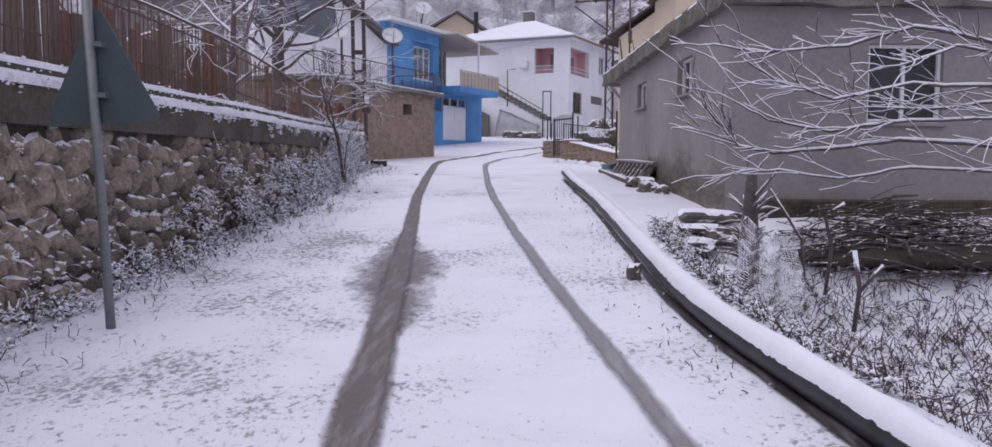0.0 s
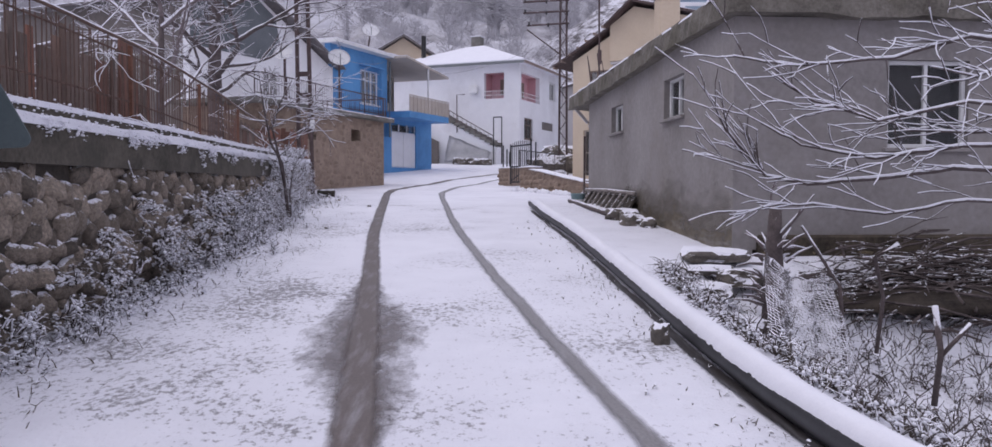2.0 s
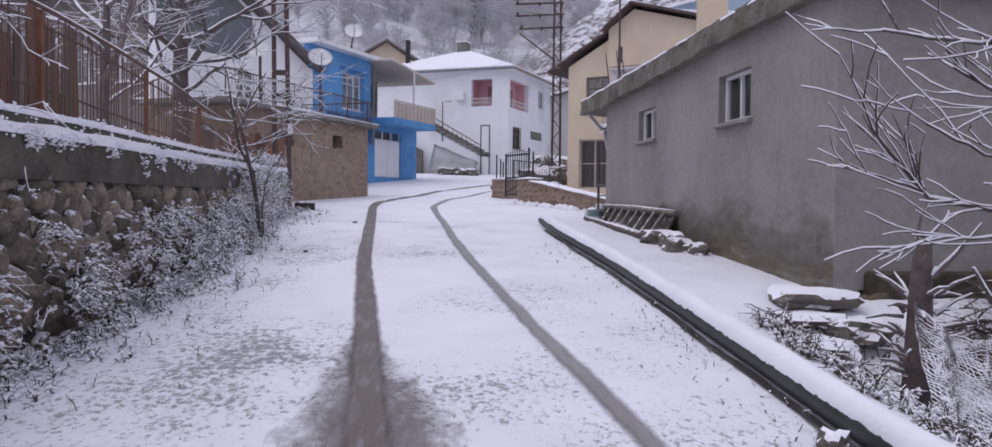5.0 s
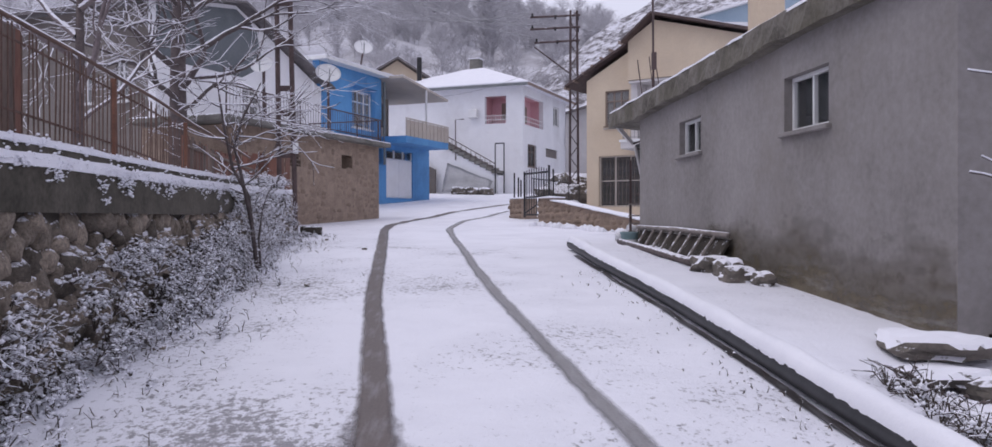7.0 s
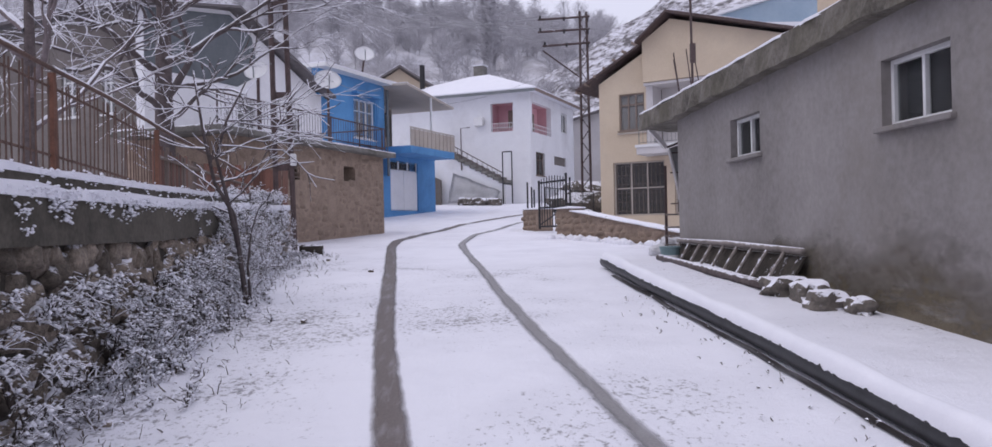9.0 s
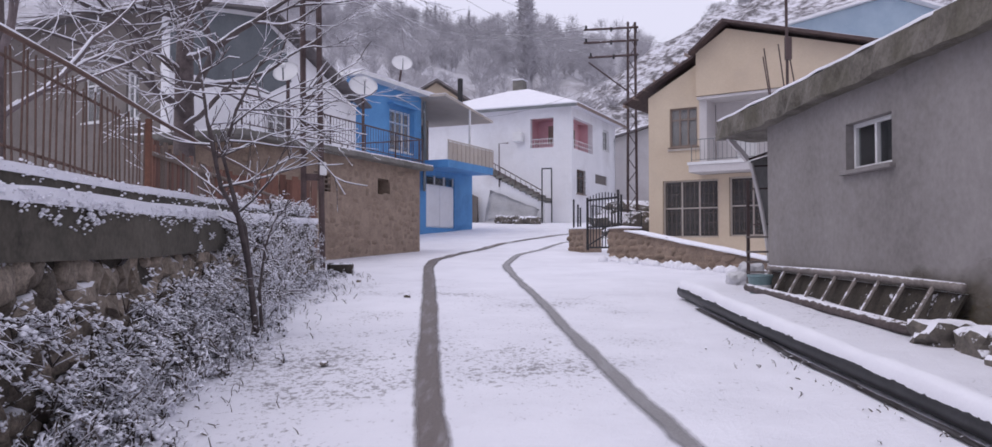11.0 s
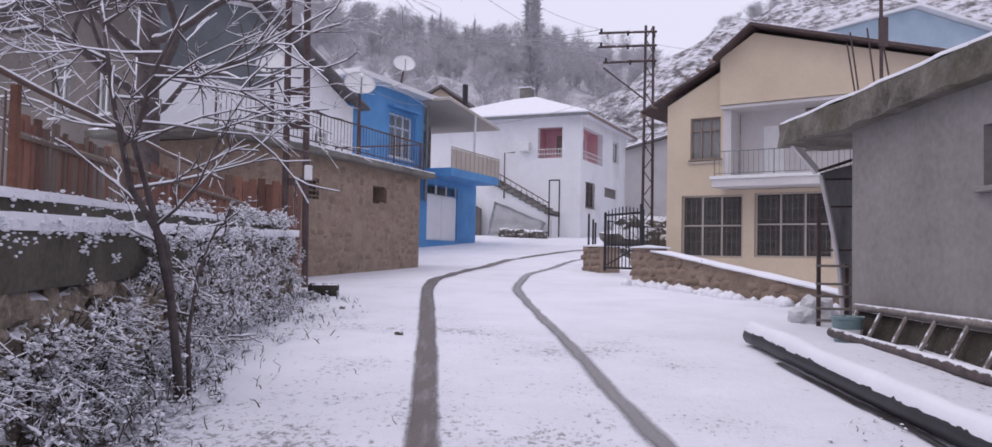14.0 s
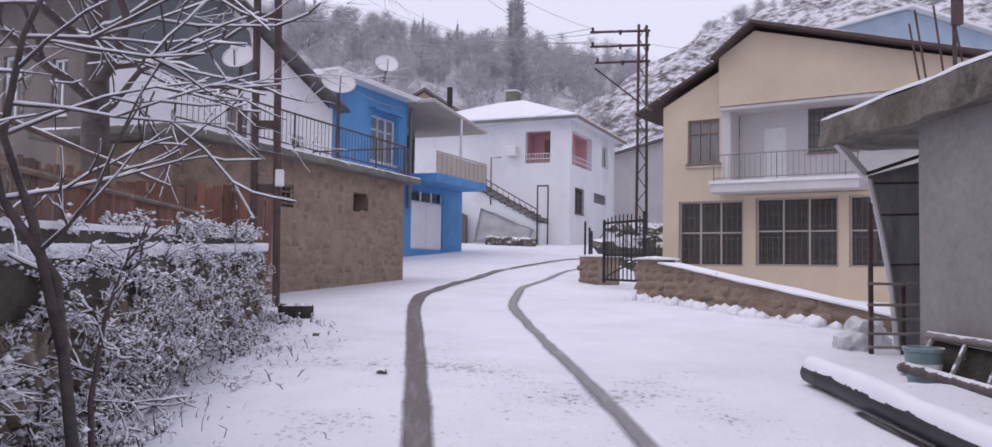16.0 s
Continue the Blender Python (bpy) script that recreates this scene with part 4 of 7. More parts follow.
    part("eave_board", box(mr @ pose(L / 2, -0.56, Z1 - 0.08), L + 1.2, 0.05, 0.16), M_BROWN_FRAME, hs)
    part("eave_board", box(mr @ pose(-0.56, 4.7, Z1 - 0.08), 0.05, 10.4, 0.16), M_GALV, hs)
    ch = part("chimney", box(mr @ pose(7.0, 6.0, 10.2), 0.7, 0.7, 2.2, 0.02), M_CONCRETE, hs)
    part("chimney_cap", snow_slab([mr @ Vector(p) for p in ((6.6, 5.6, 12.42), (7.4, 5.6, 12.42), (7.4, 6.4, 12.42), (6.6, 6.4, 12.42))], 0.2), M_SNOW, ch)
    part("chimney", tube([mr @ Vector((1.6, 7.6, 9.6)), mr @ Vector((1.6, 7.6, 11.7))], 0.16, 8), M_IRON, hs)
    # outside stair on the left face
    x_top, x_bot, z_top, z_bot = LL - 5.6, LL - 1.35, 6.45, 4.25
    n = 13
    for i in range(n):
        f = i / (n - 1)
        part("step", box(ml @ pose(x_top + (x_bot - x_top) * f, -0.55, z_top + (z_bot - z_top) * f - 0.17), (x_bot - x_top) / n + 0.08, 1.1, 0.17), M_CONCRETE, hs, "snow-edged concrete step")
    part("stair_body", prism([(x_top - 1.8, 2.4), (x_bot + 0.2, 2.4), (x_bot + 0.2, z_bot - 0.3), (x_top, z_top - 0.25), (x_top - 1.8, z_top - 0.25)], ml @ pose(0, -1.0, 0), 0.96), M_WHITE, hs)
    part("stair_rail", tube([ml @ Vector((x_top, -1.05, z_top + 0.55)), ml @ Vector((x_bot, -1.05, z_bot + 0.4))], 0.03, 6), M_STEEL, hs)
    part("stair_rail", tube([ml @ Vector((x_top, -1.05, z_top + 0.25)), ml @ Vector((x_bot, -1.05, z_bot + 0.12))], 0.02, 6), M_STEEL, hs)
    for i in range(15):
        f = i / 14
        p = Vector((x_top + (x_bot - x_top) * f, -1.05, z_top + (z_bot - z_top) * f))
        part("stair_rod", tube([ml @ (p + Vector((0, 0, -0.1))), ml @ (p + Vector((0, 0, 0.55 - 0.15 * f)))], 0.014, 4), M_STEEL, hs)
    # tall bent pole and an iron door frame at the stair foot
    part("lamp_pole", tube([ml @ Vector((LL - 3.85, -1.05, 4.9)), ml @ Vector((LL - 3.85, -1.05, 7.3)), ml @ Vector((LL - 3.3, -1.05, 7.3))], 0.035, 6), M_STEEL, hs)
    for x in (LL - 1.3, LL - 0.75):
        part("gate_post", tube([ml @ Vector((x, -1.1, 2.9)), ml @ Vector((x, -1.1, 5.8))], 0.04, 6), M_IRON, hs)
    part("gate_post", tube([ml @ Vector((LL - 1.3, -1.1, 5.8)), ml @ Vector((LL - 0.75, -1.1, 5.8))], 0.04, 6), M_IRON, hs)
    part("air_unit", box(ml @ pose(LL - 3.05, -0.25, 7.45), 0.55, 0.35, 0.5, 0.03), M_FRAME, hs, "white air-conditioner box")
    return mr, ml, LL


white_r, white_l, WHITE_LL = white_house()

# ---- cream house ----
def cream_house():
    m, L = wall_frame((5.0, 42.93), (12.6, 37.61))
    hs = empty_thing("cream_house", "two-storey cream plastered house with a balcony above barred shop windows", "house", (9, 43, 1.2))
    inv = m.inverted()

    def ax(x, y):
        return (inv @ Vector((x, y, 0))).x

    step = ax(6.67, 41.76)
    shops = [(ax(5.47, 42.6), ax(7.24, 41.36), 1.95, 4.08), (ax(7.58, 41.12), ax(9.6, 39.71), 1.98, 4.12), (ax(9.86, 39.53), ax(11.3, 38.5), 1.98, 4.12)]
    part("shop_wall", wall_with_holes(m, 0, L, 0.8, 4.25, 0.3, shops), M_CREAM, hs)
    for s in shops:
        window_in(m, *s, hs, M_TAN, 3, 0.08, 0.06, 0.5, sill=False, name="shop_window")
        grille_on(m, s[0], s[1], s[2], s[3], hs, 0.0, 0.17, 6, 0.009, M_BROWN_FRAME)
    wl_ = [(ax(5.71, 42.43), ax(6.6, 41.8), 5.34, 6.8)]
    part("upper_wall", wall_with_holes(m, 0, step, 4.25, 7.15, 0.3, wl_), M_CREAM, hs)
    window_in(m, *wl_[0], hs, M_BROWN_FRAME, 3, 0.06, 0.06, 0.68, curtain=True)
    part("window_trim", box(m @ pose((wl_[0][0] + wl_[0][1]) / 2, -0.02, 5.2), wl_[0][1] - wl_[0][0] + 0.14, 0.08, 0.06), M_TAN, hs)
    back = m @ pose(0, 0.9, 0)
    wr = [(ax(7.47, 41.2), ax(8.04, 40.8), 4.62, 6.5), (ax(8.6, 40.4), ax(9.75, 39.6), 5.6, 7.0), (ax(10.5, 39.08), ax(11.5, 38.35), 5.6, 7.0)]
    k = 1.035
    wr = [(a * k, b * k + 0.02, c, d) for a, b, c, d in wr]
    part("balcony_wall", wall_with_holes(back, step + 0.3, L, 4.25, 8.0, 0.25, wr), M_PALE, hs, "pale lilac-white balcony wall")
    part("balcony_cheek", box(m @ pose(step + 0.14, 0.45, 4.25), 0.28, 0.9, 3.0), M_PALE, hs)
    part("balcony_door", box(back @ pose((wr[0][0] + wr[0][1]) / 2, 0.08, 4.62), wr[0][1] - wr[0][0], 0.06, 1.88), M_FRAME, hs, "pale balcony door")
    for w in wr[1:]:
        window_in(back, *w, hs, M_BROWN_FRAME, 3, 0.05, 0.06, 0.68, curtain=True)
        grille_on(back, w[0], w[1], w[2], w[3], hs, 0.02, 0.16, 4)
    b_end = ax(10.2, 39.3)
    part("balcony_slab", box(m @ pose((step + b_end) / 2, 0.0, 4.27), b_end - step + 0.1, 1.9, 0.3, 0.02), M_PALE, hs)
    part("balcony_edge", box(m @ pose((step + b_end) / 2, -0.96, 4.54), b_end - step + 0.16, 0.08, 0.1), M_FRAME, hs)
    # gable over the recess, flush with the front
    ridge = ax(7.62, 41.1)
    part("gable", prism([(step, 7.12), (L, 7.12), (L, 7.75), (ridge, 9.45), (step, 8.72)], m @ pose(0, -0.3, 0), 0.3), M_CREAM, hs)
    part("gable_soffit", box(m @ pose((step + L) / 2, 0.45, 7.0), L - step, 1.4, 0.1), M_PALE, hs)
    part("left_gable", prism([(0, 7.15), (step, 7.15), (step, 8.4), (0, 7.3)], m, 0.28), M_CREAM, hs)
    part("side_wall", box(m @ pose(0.15, 4.3, 0.8), 0.3, 8.0, 6.4), M_CREAM, hs)
    part("far_wall", box(m @ pose(L - 0.15, 4.3, 0.8), 0.3, 8.0, 6.6), M_CREAM, hs)
    part("back_wall", box(m @ pose(L / 2, 8.3, 0.8), L, 0.3, 6.4), M_CREAM, hs)
    for a, b, f in (((-0.95, 7.08), (step - 0.0, 8.66), -0.25), ((step - 0.12, 8.6), (ridge, 9.62), -0.75), ((ridge, 9.62), (L + 0.5, 7.72), -0.75)):
        part("roof_plane", prism([a, b, (b[0], b[1] + 0.10), (a[0], a[1] + 0.10)], m @ pose(0, f, 0), 9.2 - f), M_STEEL, hs, "dark timber roof edge")
        c = [m @ Vector(p) for p in ((a[0], f + 0.06, a[1] + 0.105), (b[0], f + 0.06, b[1] + 0.105), (b[0], 9.0, b[1] + 0.105), (a[0], 9.0, a[1] + 0.105))]
        part("roof_snow", snow_slab(c, 0.05), M_SNOW, hs)
    for i in range(7):
        part("rafter_end", box(m @ pose(-0.9 + i * 0.42, -0.1, 7.0 + i * 0.28), 0.07, 0.4, 0.1), M_BROWN_FRAME, hs)
    return m, step, b_end


cream_m, CREAM_STEP, CREAM_L = cream_house()
railing("balcony_railing", cream_m @ pose(0, -0.9, 0), CREAM_STEP + 0.05, CREAM_L, 4.6, 0.85, "thin iron railing along the cream house balcony", 0.16, 0.016, 0.007, M_GALV)


# ---- branching ----
def lay_snow(lying, pts, radii, least=0.0028):
    """A ridge of snow along the upper side of a branch, broken where it runs steep."""
    run, rr = [], []
    for i, p in enumerate(pts):
        d = pts[min(i + 1, len(pts) - 1)] - pts[max(i - 1, 0)]
        flat = d.length > 1e-6 and abs(d.z) / d.length < 0.86
        if flat and noise.noise(p * 5.0) > -0.42:
            r = radii[i] if hasattr(radii, "__len__") else radii
            run.append(p + Vector((0, 0, r * 0.75 + least * 0.4)))
            rr.append((r * 0.72 + least) * (0.85 + 0.5 * noise.noise(p * 11.0)))
        else:
            if len(run) > 1:
                tube_into(lying, run, rr, 4, caps=False)
            run, rr = [], []
    if len(run) > 1:
        tube_into(lying, run, rr, 4, caps=False)


def grow(bm, start, way, length, radius, depth, rng, droop=0.0, spread=0.6, sides=5, least=0.0, kids=(2, 4), trim=None, lying=None):
    """A wandering tapered limb that forks again and again."""
    way = Vector(way).normalized()
    p = Vector(start)
    n = max(3, int(length / 0.22)) if depth > 0 else 3
    n = min(n, 9)
    pts, radii = [p.copy()], [radius]
    for i in range(n):
        bend = Vector((rng.uniform(-1, 1), rng.uniform(-1, 1), rng.uniform(-1, 1) - droop)) * 0.22
        way = (way + bend).normalized()
        p = p + way * (length / n)
        if trim and p.x < trim[0] and p.y > trim[1]:
            break
        pts.append(p.copy())
        radii.append(max(radius * (1 - 0.72 * (i + 1) / n), least * (1 - 0.4 * (i + 1) / n)))
    n = len(pts) - 1
    if n < 1:
        return
    tube_into(bm, pts, radii, sides if radius > 0.012 else 3, caps=False)
    if lying is not None:
        lay_snow(lying, pts, radii)
    if depth <= 0:
        return
    for _ in range(rng.randint(*kids)):
        k = rng.randint(max(1, n // 3), n)
        d = (pts[k] - pts[k - 1]).normalized()
        off = Vector((rng.gauss(0, 1), rng.gauss(0, 1), rng.gauss(0, 0.8))).normalized()
        grow(bm, pts[k], d + off * spread, length * rng.uniform(0.42, 0.72), max(radii[k] * 0.72, 0.004, least), depth - 1, rng, droop, spread, sides, least, kids, trim, lying)


def limb_tree(name, base, trunk_pts, trunk_r, limbs, seed, label, depth=3, droop=0.0, bark=None, twig=None, kids=(2, 4), least=0.0, trim=None):
    """trunk_pts: points of the stem; limbs: (start, way, length, radius)."""
    rng = random.Random(seed)
    tr = empty_thing(name, label, "tree", base)
    part("trunk", tube(trunk_pts, [trunk_r * (1 - 0.55 * i / (len(trunk_pts) - 1)) for i in range(len(trunk_pts))], 10), bark or M_BARK, tr, smooth=True)
    for s, w, le, r in limbs:
        bm = bmesh.new()
        lying = bmesh.new()
        grow(bm, s, w, le, r, depth, rng, droop, least=least, kids=kids, trim=trim, lying=lying)
        limb = part("limb", bm, twig or M_TWIG, tr, smooth=True)
        tagged(part("lying_snow", lying, M_SNOW, limb, smooth=True), "snow lying along the branches", kind="stuff")
    return tr


# twin-stemmed small tree against the retaining wall
def wall_tree():
    tr = empty_thing("bare_tree", "leaning twin-stemmed bare tree with snow along every branch, against the wall", "tree", (-2.9, 19.0, 0.7))
    rng = random.Random(11)
    stems = [([(-2.88, 19.02, 0.66), (-2.92, 18.96, 1.15), (-2.98, 18.9, 1.8), (-3.13, 18.7, 2.15), (-3.2, 18.55, 2.7), (-3.26, 18.45, 3.35)], 0.034),
             ([(-2.95, 18.93, 1.45), (-3.04, 18.8, 2.05), (-3.08, 18.6, 2.42), (-2.9, 18.4, 2.8), (-2.66, 18.3, 3.2)], 0.027),
             ([(-2.86, 19.1, 0.66), (-2.9, 19.12, 1.2), (-2.86, 19.15, 1.6), (-2.75, 19.15, 1.95)], 0.019)]
    for pts, r in stems:
        n = len(pts) - 1
        part("stem", tube(pts, [r * (1 - 0.68 * i / n) for i in range(n + 1)], 9), M_BOUGH, tr, smooth=True)
        for i in range(2 if n > 3 else 1, n):
            p, q = Vector(pts[i]), Vector(pts[i + 1])
            for k in range(3):
                a = rng.uniform(0, 6.283)
                way = Vector((math.cos(a), 0.8 * math.sin(a), rng.uniform(-0.05, 0.55)))
                bm = bmesh.new()
                lying = bmesh.new()
                grow(bm, p.lerp(q, k / 3), way, rng.uniform(0.55, 1.1) * (1.1 - 0.1 * i) * (1.0 if n > 3 else 0.35), r * 0.36, 2, rng, -0.25, 0.75, 5, 0.0062, (2, 4), None, lying)
                limb = part("branch", bm, M_LADEN, tr, smooth=True)
                tagged(part("lying_snow", lying, M_SNOW, limb, smooth=True), "snow lying along the branches", kind="stuff")
    return tr


wall_tree()
# large tree behind the fence, its boughs over the lane
limb_tree("walnut_tree", (-6.75, 27.1, 1.8), [(-6.75, 27.1, 1.7), (-6.72, 27.1, 3.2), (-6.7, 27.0, 4.6), (-6.6, 26.8, 6.2), (-6.5, 26.6, 7.8)], 0.24,
          [((-6.7, 27.0, 4.4), (0.55, -1.0, 0.25), 4.4, 0.09), ((-6.65, 26.9, 5.2), (0.9, -0.8, 0.1), 3.6, 0.08), ((-6.7, 27.0, 4.9), (-0.4, -1.0, 0.25), 3.8, 0.08),
           ((-6.6, 26.8, 6.0), (0.8, -0.5, 0.2), 3.2, 0.07), ((-6.6, 26.8, 6.3), (-0.3, -0.9, 0.3), 3.2, 0.07), ((-6.5, 26.6, 7.4), (0.3, -0.6, 0.9), 2.6, 0.06),
           ((-6.7, 27.0, 4.1), (0.25, -1.0, 0.1), 4.8, 0.08), ((-6.65, 26.9, 5.6), (0.3, -1.0, 0.05), 4.6, 0.07), ((-6.7, 27.0, 3.9), (0.7, -0.9, 0.2), 3.4, 0.06),
           ((-6.7, 27.0, 4.6), (0.9, 0.1, 0.35), 2.8, 0.06)], 23,
          "large dark-trunked bare tree with snowy boughs behind the fence", 4, 0.05, twig=M_BOUGH, kids=(3, 4))
limb_tree("bare_tree", (-4.9, 18.3, 1.9), [(-4.9, 18.3, 1.8), (-4.88, 18.2, 2.6), (-4.8, 18.1, 3.4), (-4.7, 17.9, 4.2)], 0.09,
          [((-4.85, 18.2, 3.0), (0.5, -0.8, 0.7), 2.0, 0.045), ((-4.8, 18.1, 3.4), (-0.5, -0.9, 0.6), 2.0, 0.045), ((-4.7, 17.9, 4.0), (0.7, 0.2, 0.6), 1.9, 0.04),
           ((-4.7, 17.9, 4.2), (0.1, -0.9, 0.6), 2.0, 0.04), ((-4.85, 18.2, 2.7), (0.3, 0.7, 0.8), 1.8, 0.035), ((-4.8, 18.0, 3.7), (-0.6, 0.3, 0.8), 1.8, 0.04)], 37,
          "bare fruit tree with snowy twigs behind the fence", 3, 0.0)
limb_tree("bare_tree", (-4.6, 13.2, 1.9), [(-4.6, 13.2, 1.8), (-4.6, 13.1, 2.4), (-4.5, 13.0, 3.0)], 0.06,
          [((-4.6, 13.1, 2.2), (0.7, -0.3, 0.5), 1.5, 0.03), ((-4.55, 13.05, 2.7), (0.6, 0.5, 0.6), 1.5, 0.03), ((-4.5, 13.0, 3.0), (0.2, -0.7, 0.6), 1.5, 0.03),
           ((-4.6, 13.1, 2.5), (-0.5, -0.4, 0.7), 1.5, 0.03)], 41, "low thorny bare shrub tree with snow on its twigs", 3, 0.1)
# pollarded tree beside the grey store
def bough_into(bm, pts, r, shoots, rng, lying):
    """A long low bough with shoots that rise from it."""
    pts = [Vector(p) for p in pts]
    n = len(pts) - 1
    fine = [pts[i].lerp(pts[i + 1], k / 4) + Vector((0, 0, 0.02)) * noise.noise(pts[i] * 3 + Vector((k, 0, 0))) for i in range(n) for k in range(4)] + [pts[-1]]
    thick = [r * (1 - 0.6 * i / (4 * n)) for i in range(4 * n + 1)]
    tube_into(bm, fine, thick, 6, caps=False)
    lay_snow(lying, fine, thick)
    for _ in range(shoots):
        i = rng.randint(0, n - 1)
        p = pts[i].lerp(pts[i + 1], rng.random())
        back = (pts[i + 1] - pts[i]).normalized()
        way = back * rng.uniform(0.5, 1.2) + Vector((0, rng.uniform(-0.6, 0.4), rng.uniform(-0.3, 0.55)))
        grow(bm, p, way, rng.uniform(0.3, 0.8), r * 0.42, 1, rng, -0.08, 0.6, 5, 0.0075, (1, 3), None, lying)


limb_tree("pollarded_tree", (3.56, 12.4, 0.0), [(3.56, 12.4, -0.3), (3.56, 12.4, 0.3), (3.55, 12.38, 0.8), (3.55, 12.36, 1.22)], 0.13,
          [((3.6, 12.3, 0.9), (0.5, -0.8, 1.0), 0.5, 0.026), ((3.5, 12.35, 1.2), (-0.3, -0.2, 1.0), 0.25, 0.016), ((3.6, 12.35, 1.2), (0.4, -0.2, 0.9), 0.2, 0.016)], 53,
          "cut-back stump of a pollarded tree with a cap of snow", 1, 0.0, kids=(1, 2), least=0.009)


def fruit_tree():
    tr = empty_thing("bare_tree", "spreading bare fruit tree with long snow-laden boughs before the grey wall", "tree", (6.5, 11.6, -0.6))
    part("trunk", tube([(6.5, 11.6, -0.6), (6.47, 11.6, 0.7), (6.4, 11.55, 1.6), (6.3, 11.5, 2.6), (6.26, 11.5, 3.6)], [0.13, 0.11, 0.095, 0.075, 0.05], 10), M_BARK, tr, smooth=True)
    rng = random.Random(67)
    for pts, r, shoots in (
            ([(5.82, 11.55, 1.45), (4.9, 11.55, 1.55), (4.22, 11.6, 1.45), (3.61, 11.7, 1.40), (3.25, 11.8, 1.47), (3.02, 11.8, 1.73), (2.84, 11.8, 1.95)], 0.036, 16),
            ([(3.3, 11.8, 1.45), (3.12, 11.8, 1.56), (2.77, 11.9, 1.67), (2.5, 12.0, 1.73)], 0.018, 4),
            ([(5.85, 11.6, 1.2), (5.0, 11.5, 1.25), (4.3, 11.6, 1.12), (3.7, 11.8, 1.2), (3.2, 11.9, 1.22)], 0.026, 12),
            ([(5.78, 11.5, 1.8), (4.9, 11.4, 1.75), (4.15, 11.5, 1.64), (3.5, 11.6, 1.77), (3.16, 11.7, 1.97)], 0.03, 16),
            ([(5.74, 11.5, 2.1), (5.0, 11.5, 2.15), (4.21, 11.6, 1.99), (3.64, 11.7, 2.18), (3.4, 11.8, 2.36)], 0.03, 16),
            ([(5.7, 11.5, 2.5), (5.0, 11.5, 2.75), (4.3, 11.5, 2.55), (3.5, 11.7, 2.5), (2.95, 11.9, 2.62)], 0.032, 18),
            ([(5.68, 11.5, 2.9), (5.1, 11.5, 3.3), (4.4, 11.4, 3.2), (3.7, 11.5, 3.3), (3.3, 11.6, 3.5)], 0.03, 18),
            ([(5.7, 11.5, 2.4), (5.3, 11.2, 2.5), (4.7, 10.9, 2.3), (4.2, 10.7, 2.35)], 0.026, 14),
            ([(5.75, 11.5, 2.0), (5.3, 11.9, 1.9), (4.8, 12.2, 1.95), (4.3, 12.4, 2.2)], 0.026, 14),
            ([(5.7, 11.5, 2.8), (5.9, 11.0, 3.3), (5.6, 10.6, 3.6)], 0.03, 10)):
        bm = bmesh.new()
        lying = bmesh.new()
        if pts[0][0] > 5:
            pts[0] = (pts[0][0] + 0.6, *pts[0][1:])
        bough_into(bm, pts, r * 0.75, shoots, rng, lying)
        limb = part("bough", bm, M_LADEN, tr, smooth=True)
        tagged(part("lying_snow", lying, M_SNOW, limb, smooth=True), "snow lying along the bough", kind="stuff")
    return tr


fruit_tree()


# ---- dead stalks and brush ----
def clump_into(bm, at, r):
    """A small lump of eight faces."""
    at = Vector(at)
    a, b = 0.6 + 0.9 * abs(noise.noise(at * 40)), 0.6 + 0.9 * abs(noise.noise(at * 47))
    v = [bm.verts.new(at + Vector((d[0] * a, d[1] * (1.6 - a * 0.5), d[2] * b)) * r) for d in ((1, 0.3, 0.1), (-0.3, 1, -0.2), (-1, -0.3, 0.1), (0.3, -1, -0.1), (0.1, 0, 0.8), (0, 0.1, -0.6))]
    for i in range(4):
        bm.faces.new((v[i], v[(i + 1) % 4], v[4]))
        bm.faces.new((v[(i + 1) % 4], v[i], v[5]))


ICO = [Vector(v).normalized() for a in (-1, 1) for b in (-1.618, 1.618) for v in ((0, a, b), (a, b, 0), (b, 0, a))]
ICO_FACES = [f for f in itertools.combinations(range(12), 3) if all((ICO[i] - ICO[j]).length < 1.1 for i, j in itertools.combinations(f, 2))]


def puff_into(bm, at, r):
    """A soft lump of snow of twenty faces."""
    at = Vector(at)
    v = [bm.verts.new(at + Vector((d.x, d.y * 1.15, d.z * 0.75)) * r * (1 + 0.5 * noise.noise(d * 2 + at * 30))) for d in ICO]
    for i, j, k in ICO_FACES:
        out = (ICO[j] - ICO[i]).cross(ICO[k] - ICO[i]).dot(ICO[i]) > 0
        bm.faces.new((v[i], v[j], v[k]) if out else (v[i], v[k], v[j]))


def stalks(name, spots, seed, material, label, height=(0.15, 0.5), thick=0.005, lean=0.6, category="brush"):
    rng = random.Random(seed)
    bm = bmesh.new()
    for x, y, z, s in spots:
        h = rng.uniform(*height) * s
        a = rng.uniform(0, 6.283)
        d = Vector((math.cos(a) * lean * rng.random(), math.sin(a) * lean * rng.random(), 1)).normalized()
        p = Vector((x, y, z))
        mid = p + d * h * 0.55
        end = mid + (d + Vector((rng.uniform(-0.7, 0.7), rng.uniform(-0.7, 0.7), rng.uniform(-0.7, 0.3)))).normalized() * h * 0.5
        r = thick * rng.uniform(0.6, 1.5)
        tube_into(bm, [p, mid, end], [r, r * 0.9, r * 0.5], 3, caps=False)
        if rng.random() < 0.6:
            e2 = mid + Vector((rng.uniform(-1, 1), rng.uniform(-1, 1), rng.uniform(-0.2, 0.9))).normalized() * h * 0.4
            tube_into(bm, [mid, e2], [r * 0.8, r * 0.5], 3, caps=False)
        if rng.random() < 0.35:
            clump_into(bm, end, thick * rng.uniform(2.0, 5.0))
    return thing(name, bm, material, label, category, kind="stuff")


